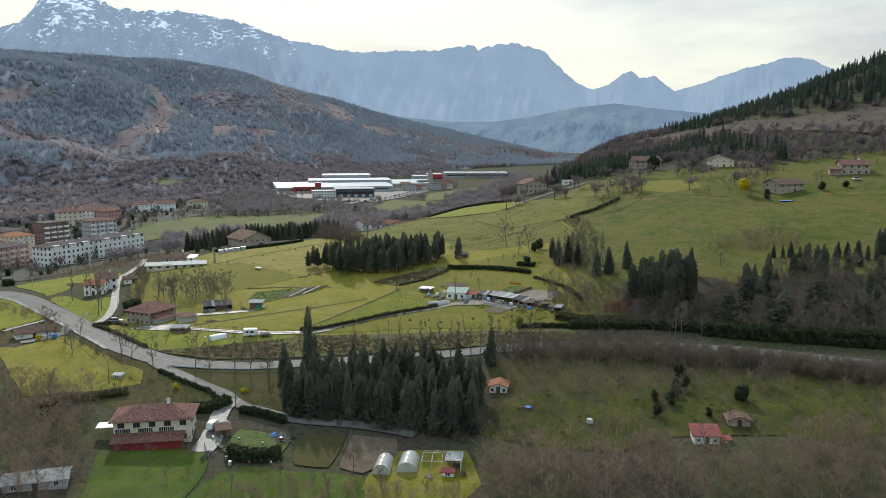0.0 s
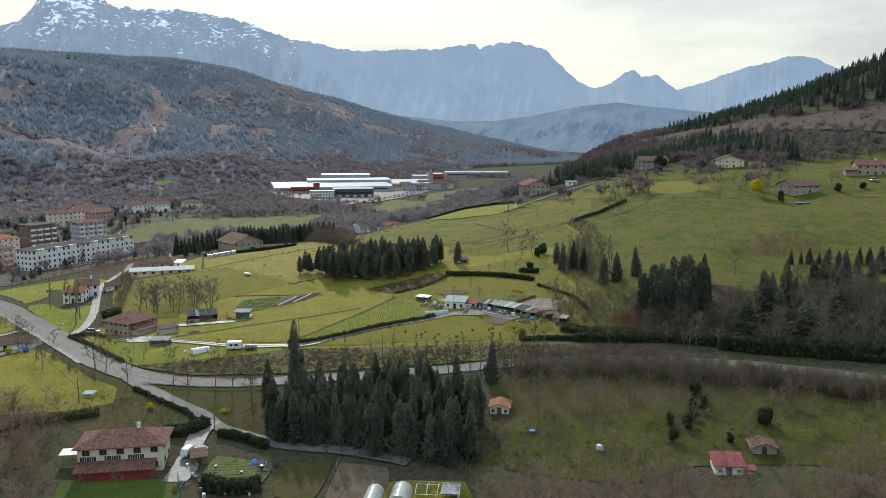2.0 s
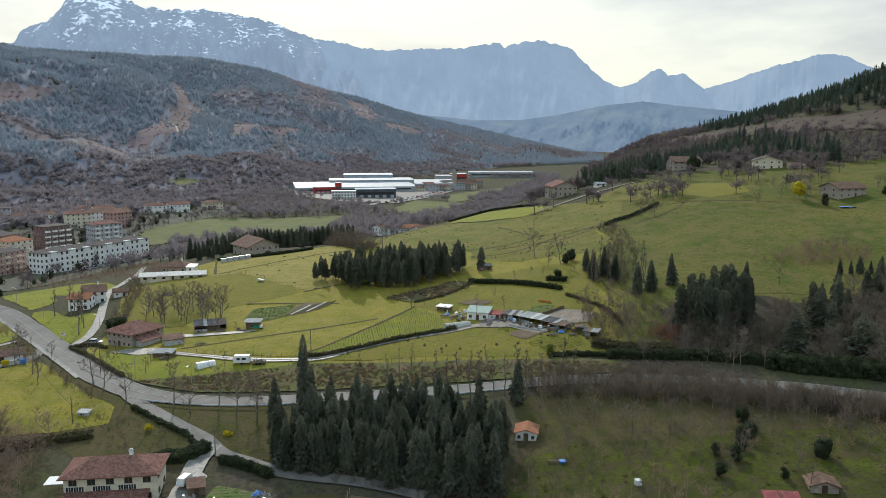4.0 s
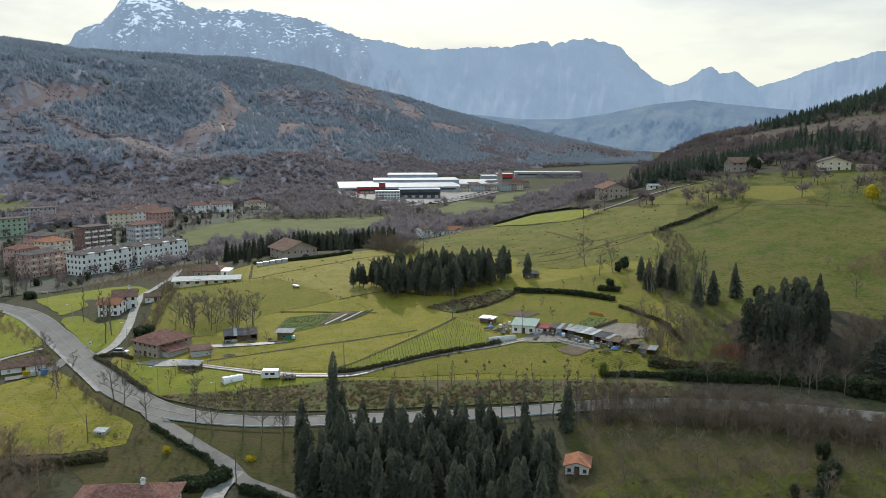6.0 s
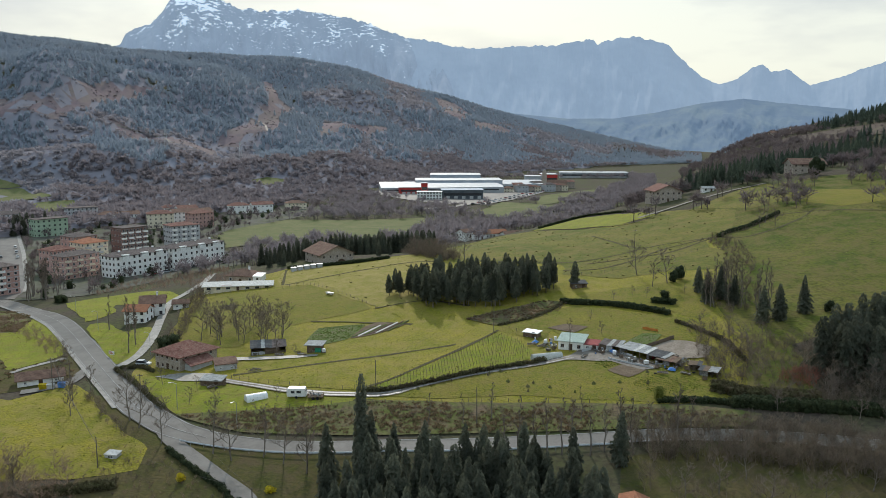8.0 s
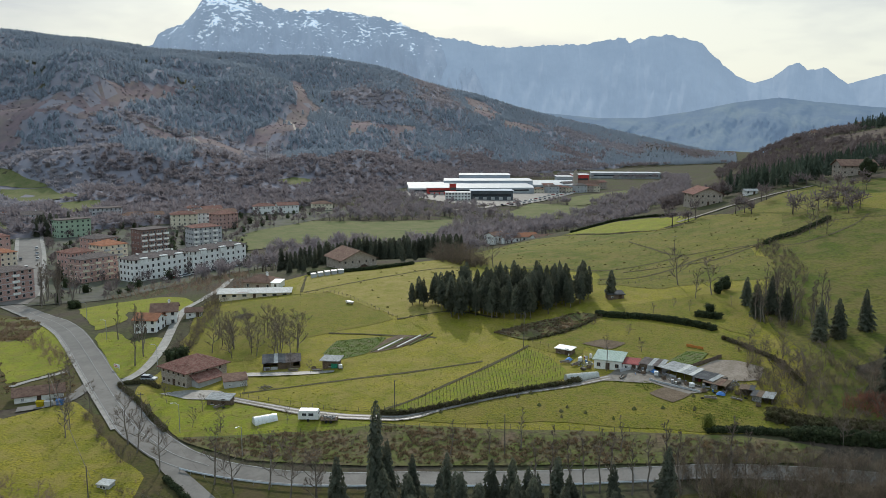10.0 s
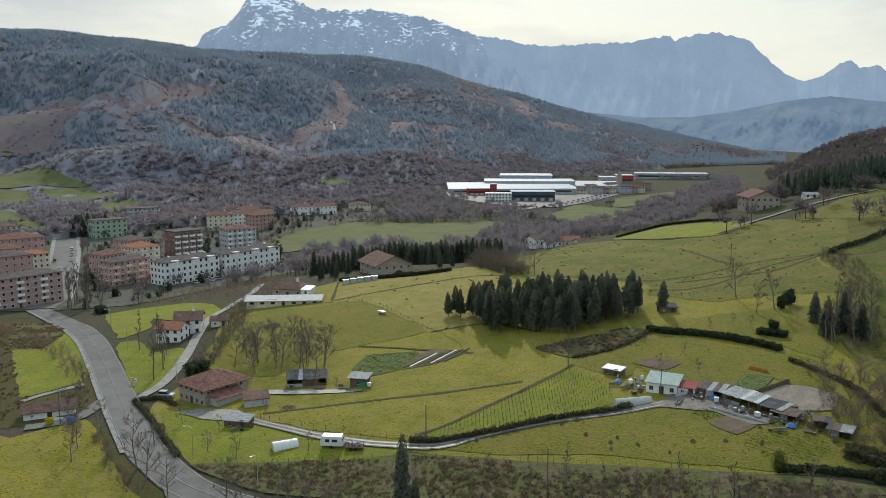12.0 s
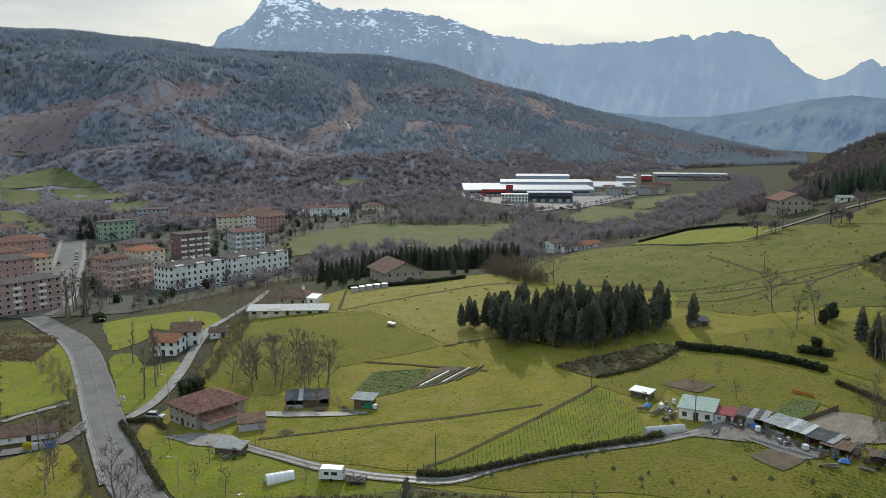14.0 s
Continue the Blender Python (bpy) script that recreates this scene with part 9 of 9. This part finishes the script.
for n_, poly_, gap_ in (("pasture_tussocks", [(-61, 445.5), (-45, 546), (-18, 503.5), (5.5, 471), (26, 454), (34.5, 455.5), (49.5, 475.5), (57.5, 471), (77.5, 447), (68, 408), (56.5, 398.5), (56.5, 384.5), (60.5, 376.5), (55, 354), (39.5, 357.5), (21.5, 354), (10.5, 361.5), (2.5, 366), (1.5, 382.5), (-33.5, 396.5), (-43, 397)], 7.0), ("meadow_tussocks", [(-106, 365), (-112, 393), (-95, 400), (-77, 405), (-62.5, 416.5), (-44.5, 393), (-36.5, 359.5), (-43, 338), (-59, 333), (-92.5, 365.5)], 8.0), ("slope_tussocks", [(8.5, 187.5), (13.5, 202.5), (23, 208.5), (46.5, 209), (85, 212), (112, 202), (104, 180.5), (87, 174.5), (76, 179), (51, 180.5), (39.5, 175), (22.5, 180)], 5.0)):
    at_ = on_ground(scatter(poly_, gap_, rt_), -0.05)
    tagged(new(n_, strew(n_, TUFTS, at_, rt_.uniform(0.2, 0.6, len(at_)), M_TUSSOCK, rt_, (1.2, 2.4))), "tussocks of dead grass", "tussock", kind="stuff")

# lattice pylons on the ridge
for x_, y_ in ((-401.6, 1072.5), (-290, 1120), (-470, 1010)):
    p_ = thing("pylon", "grey steel lattice pylon on the slope", "pylon", x_, y_, 15, 0.5, "pylons")
    for sx_ in (-1, 1):
        for sy_ in (-1, 1):
            part("leg", Shape().rod((2.6 * sx_, 2.6 * sy_, -1), (0.4 * sx_, 0.4 * sy_, 30), 0.22, 0.15, 4), M_METAL, p_)
    for z_ in (6, 12, 18, 24):
        q_ = 2.6 - 2.2 * z_ / 30
        part("brace", Shape().rod((-q_, -q_, z_), (q_, -q_, z_ + 3), 0.12, 0.12, 3).rod((q_, -q_, z_), (-q_, -q_, z_ + 3), 0.12, 0.12, 3), M_METAL, p_)
    for z_ in (22, 27):
        part("crossarm", Shape().box(-5, -0.2, z_, 5, 0.2, z_ + 0.4), M_METAL, p_)

# low banks and ditches that part the fields
M_BANK = mat("dead_grass_bank", (0.085, 0.07, 0.04), (0.11, 0.10, 0.045), 1.5, 0.95, 0.1, (0.05, 0.042, 0.03), 0.4, 0.6)
BANKS = [[(-84, 269), (-66, 276.5), (-48, 284), (-38, 289), (-28, 294)], [(-46, 261), (-40, 268), (-28, 287), (-20, 300), (-17, 306)], [(-103, 367), (-82, 385), (-62, 398), (-46, 398)], [(-34, 396), (-12, 391), (6, 384), (20, 388), (36, 397), (52, 399), (58, 399)],
         [(2, 372), (14, 370), (26, 376), (40, 390), (56, 398)], [(-60, 332), (-44, 338), (-28, 331)], [(-78, 319), (-62, 317), (-52, 316), (-44, 314)], [(-14, 505), (6, 474), (26, 457), (36, 458), (46, 470)], [(58, 400), (70, 395), (82, 400), (96, 412), (104, 424)], [(-112, 395), (-104, 367)], [(61.0, 402.0), (73.0, 406.0), (91.0, 422.0), (116.0, 413.0), (138.0, 399.0)], [(11.0, 379.0), (30.0, 382.0), (43.0, 385.0), (61.0, 400.0)], [(15.0, 435.0), (25.0, 408.0), (32.0, 397.0)]]
for pts_ in BANKS:
    r_ = np.random.default_rng(len(pts_))
    line_ = rounded(pts_, 0.8)
    at_ = on_ground(line_ + r_.uniform(-0.4, 0.4, line_.shape), 0.05)
    tagged(new("bank_grass", strew("bank_grass", TUFTS, at_, r_.uniform(0.25, 0.5, len(at_)), M_TUSSOCK, r_, (1.2, 2.2))), "dead grass along a field bank", "grass", kind="stuff")
    tagged(new("field_bank", ribbon_mesh("field_bank", pts_, 1.0, M_BANK, 0.24, 3, wob=0.6)), "low dark earth bank between fields", "bank", kind="structure")

# ---- grass tufts over the near fields ----
TUFT = [tuft_shape(7, s) for s in (111, 112, 113)]
M_TUFT = mat("grass_tufts", (0.105, 0.122, 0.014), (0.20, 0.195, 0.025), 6, 0.9, 0, (0.10, 0.12, 0.02), 0.7, 0.4, island=0.2, through=0.5)
M_STRAW = mat("straw_tufts", (0.29, 0.24, 0.09), (0.20, 0.18, 0.05), 5, 0.9, 0, (0.14, 0.125, 0.05), 0.7, 0.5, island=0.3, through=0.4)
rg_ = np.random.default_rng(21)
for n_, label_, poly_, m_ in FIELDS:
    mean_ = np.mean([p[1] for p in poly_])
    if mean_ > 470 or mean_ < 200:
        continue
    at_ = on_ground(scatter(poly_, 1.5 if mean_ < 325 else 3.4, rg_), -0.10)
    pick_ = waves(at_[:, 0], at_[:, 1], 4.5, 2.0) + rg_.uniform(-0.7, 0.7, len(at_))
    for nm_, ok_, mt_, sz_ in (("grass_tufts", pick_ < 0.45, M_TUFT, (0.12, 0.28)), ("straw_tufts", pick_ >= 0.45, M_STRAW, (0.13, 0.30))):
        if ok_.sum() > 3:
            tagged(new(nm_, strew(nm_, TUFT, at_[ok_], rg_.uniform(*sz_, int(ok_.sum())), mt_, rg_, (1.2, 2.2))), "short uneven tufts of green grass" if nm_ == "grass_tufts" else "dead straw tufts in the grass", "grass", kind="stuff")


# ---- clutter of the smallholding ----
def crate_kind():
    ob = thing("crate", "weathered slatted wooden crate", "crate", 0, 0, group="yard crates")
    for z in (0.05, 0.28, 0.51):
        part("slat", Shape().box(-0.5, -0.4, z, 0.5, -0.36, z + 0.17).box(-0.5, 0.36, z, 0.5, 0.4, z + 0.17).box(-0.5, -0.36, z, -0.46, 0.36, z + 0.17).box(0.46, -0.36, z, 0.5, 0.36, z + 0.17), W_WOOD, ob)
    part("base", Shape().box(-0.5, -0.4, 0.0, 0.5, 0.4, 0.05), W_WOOD, ob)
    return ob


def pallet_kind():
    ob = thing("pallet_stack", "leaning stack of grey wooden pallets", "pallet", 0, 0, group="yard pallets")
    for k in range(4):
        part("pallet", Shape().box(-0.6 + 0.04 * k, -0.5, 0.15 * k, 0.6 + 0.04 * k, 0.5, 0.15 * k + 0.03).box(-0.6, -0.5, 0.15 * k + 0.03, -0.5, 0.5, 0.15 * k + 0.12).box(0.5, -0.5, 0.15 * k + 0.03, 0.6, 0.5, 0.15 * k + 0.12), M_POLE, ob)
    return ob


def plank_kind():
    ob = thing("plank_pile", "loose pile of old planks and posts", "planks", 0, 0, group="plank piles")
    rnd = random.Random(3)
    for k in range(8):
        a, u = rnd.uniform(-0.3, 0.3), rnd.uniform(-0.5, 0.5)
        part("plank", Shape().rod((-1.3, u - a, 0.06 + 0.05 * k), (1.3, u + a, 0.08 + 0.05 * k), 0.09, 0.08, 4), rnd.choice((W_WOOD, M_POLE, M_JUNK)), ob)
    return ob


def tank_kind():
    ob = thing("water_tank", "white plastic water tank in a steel cage", "tank", 0, 0, group="water tanks")
    part("tank", Shape().box(-0.45, -0.45, 0.15, 0.45, 0.45, 1.05), M_PAINTW, ob)
    part("pallet", Shape().box(-0.55, -0.55, 0.0, 0.55, 0.55, 0.14), M_POLE, ob)
    c = Shape()
    for z in (0.3, 0.6, 0.9):
        c.box(-0.49, -0.49, z, 0.49, -0.46, z + 0.03).box(-0.49, 0.46, z, 0.49, 0.49, z + 0.03).box(-0.49, -0.46, z, -0.46, 0.46, z + 0.03).box(0.46, -0.46, z, 0.49, 0.46, z + 0.03)
    part("cage", c, M_METAL, ob)
    return ob


def tarp_kind():
    ob = thing("tarp_bundle", "crumpled blue tarpaulin over a low heap", "tarpaulin", 0, 0, group="tarpaulins")
    rnd = random.Random(8)
    n = 7
    v = [(-1 + 2 * i / (n - 1) + rnd.uniform(-0.08, 0.08), -0.8 + 1.6 * j / (n - 1) + rnd.uniform(-0.08, 0.08), max(0.0, 0.7 * (1 - ((i - 3) / 3) ** 2) * (1 - ((j - 3) / 3) ** 2) + rnd.uniform(-0.08, 0.1))) for j in range(n) for i in range(n)]
    part("sheet", Shape().add(v, [(j * n + i, j * n + i + 1, (j + 1) * n + i + 1, (j + 1) * n + i) for j in range(n - 1) for i in range(n - 1)]), M_BLUE, ob)
    part("heap", Shape().box(-0.5, -0.4, -0.1, 0.5, 0.4, 0.3), W_WOOD, ob)
    return ob


def tyre_kind():
    ob = thing("tyre", "old black tyre lying on the ground", "tyre", 0, 0, group="old tyres")
    part("ring", Shape().tube([(0.33 * math.cos(a), 0.33 * math.sin(a), 0.1) for a in np.linspace(0, 6.2832, 15)], 0.1, 6), M_RUBBER, ob)
    return ob


KINDS = [crate_kind(), pallet_kind(), plank_kind(), tank_kind(), tarp_kind(), tyre_kind()]
first_ = [True] * 6
rk_ = random.Random(12)
SPOTS = [(15.4, 284.0, 3), (15.2, 286.3, 4), (21.8, 278.3, 0), (24.4, 270.4, 5), (26.2, 270.6, 2), (-5.7, 294.7, 4), (-4.0, 291.2, 2), (-1.9, 287.9, 1), (-0.5, 289.1, 0), (17.0, 281.6, 0), (18.6, 280.4, 2), (20.0, 278.9, 1), (22.8, 276.6, 3), (29.6, 273.6, 2), (31.0, 275.0, 1), (30.2, 277.6, 2), (32.2, 272.6, 0), (31.6, 269.8, 2),
         (12.4, 285.2, 0), (11.2, 286.6, 2), (10.2, 288.2, 1), (7.4, 282.9, 2), (23.6, 277.4, 2), (25.2, 274.0, 0), (27.4, 273.2, 5), (28.6, 272.4, 4), (33.6, 270.4, 5), (38.6, 270.2, 2), (35.6, 266.8, 0), (-2.8, 293.6, 3), (-6.6, 292.8, 2), (-1.0, 292.4, 5), (16.4, 283.0, 5), (19.4, 279.6, 5), (29.0, 279.0, 2), (30.6, 281.0, 1),
         (-52.4, 183.2, 2), (-54.8, 177.4, 0), (-53.0, 190.0, 1), (-38.4, 186.0, 2), (-36.2, 188.4, 0), (-41.0, 189.2, 4), (-3.4, 168.4, 2), (2.6, 172.8, 1), (4.0, 169.0, 0), (-77.2, 286.0, 2), (-84.6, 286.4, 1), (-72.0, 287.4, 0), (-70.4, 286.0, 2), (-64.8, 287.8, 3), (-86.0, 260.0, 2), (-83.4, 261.6, 0), (-84.4, 259.4, 5)]
for x_, y_, k_ in SPOTS:
    m_ = pose(x_, y_, float(laid(x_, y_)) + 0.28, 0, 0, rk_.uniform(0, 180))
    if first_[k_]:
        KINDS[k_].matrix_basis, first_[k_] = m_, False
    else:
        copy_thing(KINDS[k_], Matrix()).matrix_basis = m_
# low yard wall and board fences
for n_, label_, pts_, h_, m_ in (("yard_wall", "low grey block wall of the yard", [(13.6, 281.2), (15.0, 279.9), (18.4, 277.5), (24.3, 273.6)], 0.7, W_GREY), ("board_fence", "orange-brown board fence beside the field", [(24.4, 303.0), (28.3, 300.3)], 0.8, M_ORANGE), ("board_fence", "weathered yellow board fence of the plot", [(23.1, 287.9), (27.5, 291.2), (31.9, 294.5)], 1.1, W_WOOD), ("cottage_wall", "low grey wall behind the yard", [(7.0, 286.2), (9.0, 287.6), (11.0, 288.8)], 1.0, W_GREY)):
    w_ = thing(n_, label_, "wall" if "wall" in n_ else "fence", *pts_[0])
    for (x0_, y0_), (x1_, y1_) in zip(pts_, pts_[1:]):
        n2_ = max(2, int(math.hypot(x1_ - x0_, y1_ - y0_) / 0.9))
        for j_ in range(n2_):
            xa_, ya_ = x0_ + (x1_ - x0_) * j_ / n2_ - pts_[0][0], y0_ + (y1_ - y0_) * j_ / n2_ - pts_[0][1]
            p_ = part("panel", Shape().box(0, -0.06, -0.6, math.hypot(x1_ - x0_, y1_ - y0_) / n2_ - 0.02, 0.06, h_ + rk_.uniform(-0.08, 0.08)), m_, w_)
            p_.matrix_basis = pose(xa_, ya_, float(laid(xa_ + pts_[0][0], ya_ + pts_[0][1])) - w_.matrix_basis.translation.z + 0.05, 0, 0, math.degrees(math.atan2(y1_ - y0_, x1_ - x0_)))
# dug and sown rows on the plots
M_LEAFROW = mat("young_crop_rows", (0.10, 0.15, 0.025), (0.15, 0.18, 0.04), 1.0, 0.9, 0, (0.06, 0.085, 0.02), 0.3, 0.5, island=0.2, through=0.4)
for n_, poly_, gap_, ang_, sz_ in (("crop_rows", [(9.8, 279.1), (12.9, 280.7), (15.9, 276.9), (12.8, 274.9)], 0.9, -35, 0.3), ("crop_rows", [(22, 270), (27, 269.5), (33, 267.2), (36, 264.5), (30, 259), (22, 261), (18, 265)], 1.1, -28, 0.25), ("cabbage_rows", [(-73.5, 300), (-73, 311.5), (-59, 314.5), (-61, 300.5), (-67.5, 294.5)], 1.0, 15, 0.35), ("crop_rows", [(18.5, 292.5), (24, 299), (29, 297.5), (24.5, 288.5)], 0.9, -35, 0.3), ("crop_rows", [(-51.5, 181.5), (-50, 192), (-37, 188), (-37.5, 181), (-45.5, 177.5)], 1.1, 5, 0.3)):
    p_ = np.array(poly_)
    c_, a_ = p_.mean(0), math.radians(ang_)
    u_, v_ = np.meshgrid(np.arange(-20, 20, 0.45), np.arange(-20, 20, gap_))
    xy_ = np.stack([c_[0] + u_ * math.cos(a_) - v_ * math.sin(a_), c_[1] + u_ * math.sin(a_) + v_ * math.cos(a_)], -1).reshape(-1, 2)
    xy_ = xy_[inside(poly_, xy_[:, 0], xy_[:, 1])]
    rr_ = np.random.default_rng(3)
    xy_ = xy_[rr_.uniform(0, 1, len(xy_)) < 0.85] if len(xy_) else xy_
    at_ = on_ground(xy_ + rr_.uniform(-0.08, 0.08, xy_.shape), -0.25)
    tagged(new(n_, strew(n_, TUFT, at_, rr_.uniform(0.7, 1.3, len(at_)) * sz_, M_LEAFROW, rr_, (1.0, 1.6))), "rows of low green vegetables", "crop", kind="stuff")

# dead bracken and weeds over the rough banks
M_DEADFERN = mat("dead_bracken_tufts", (0.24, 0.165, 0.10), (0.17, 0.135, 0.075), 4, 0.95, 0, (0.10, 0.08, 0.05), 0.6, 0.5, island=0.3, through=0.4)
for n_, poly_, gap_ in (("bank_bracken", [(-44, 253), (5, 254), (44, 250), (40, 245), (10, 243.5), (-15, 241), (-45, 237), (-68, 236), (-80, 240), (-86, 243), (-70, 246)], 0.9), ("patch_bracken", [(-227, 356), (-211.5, 359.5), (-197, 348.5), (-182, 319.5), (-196, 321.5)], 1.2), ("bramble_bracken", [(-27.5, 318), (-17.5, 325.5), (-4, 334), (2, 331.5), (-5, 318), (-18, 311)], 0.9), ("west_bracken", [(-145, 254), (-128, 268), (-142, 286), (-165, 312), (-200, 348), (-222, 352), (-205, 300)], 2.0)):
    rb_ = np.random.default_rng(4)
    at_ = on_ground(scatter(poly_, gap_, rb_), -0.2)
    keep_ = (waves(at_[:, 0], at_[:, 1], 5.0, 1.0) + rb_.uniform(-0.5, 0.5, len(at_)) > -0.15) & ~inside([(-194.5, 320), (-182, 319.5), (-191.5, 343.5), (-164, 313.5), (-147, 295), (-145.5, 288.5), (-148.5, 280), (-153, 274.5)], at_[:, 0], at_[:, 1])
    tagged(new(n_, strew(n_, TUFTS, at_[keep_], rb_.uniform(0.25, 0.75, int(keep_.sum())), M_DEADFERN, rb_, (1.2, 2.2))), "dead brown bracken and weeds on a rough bank", "bracken", kind="stuff")
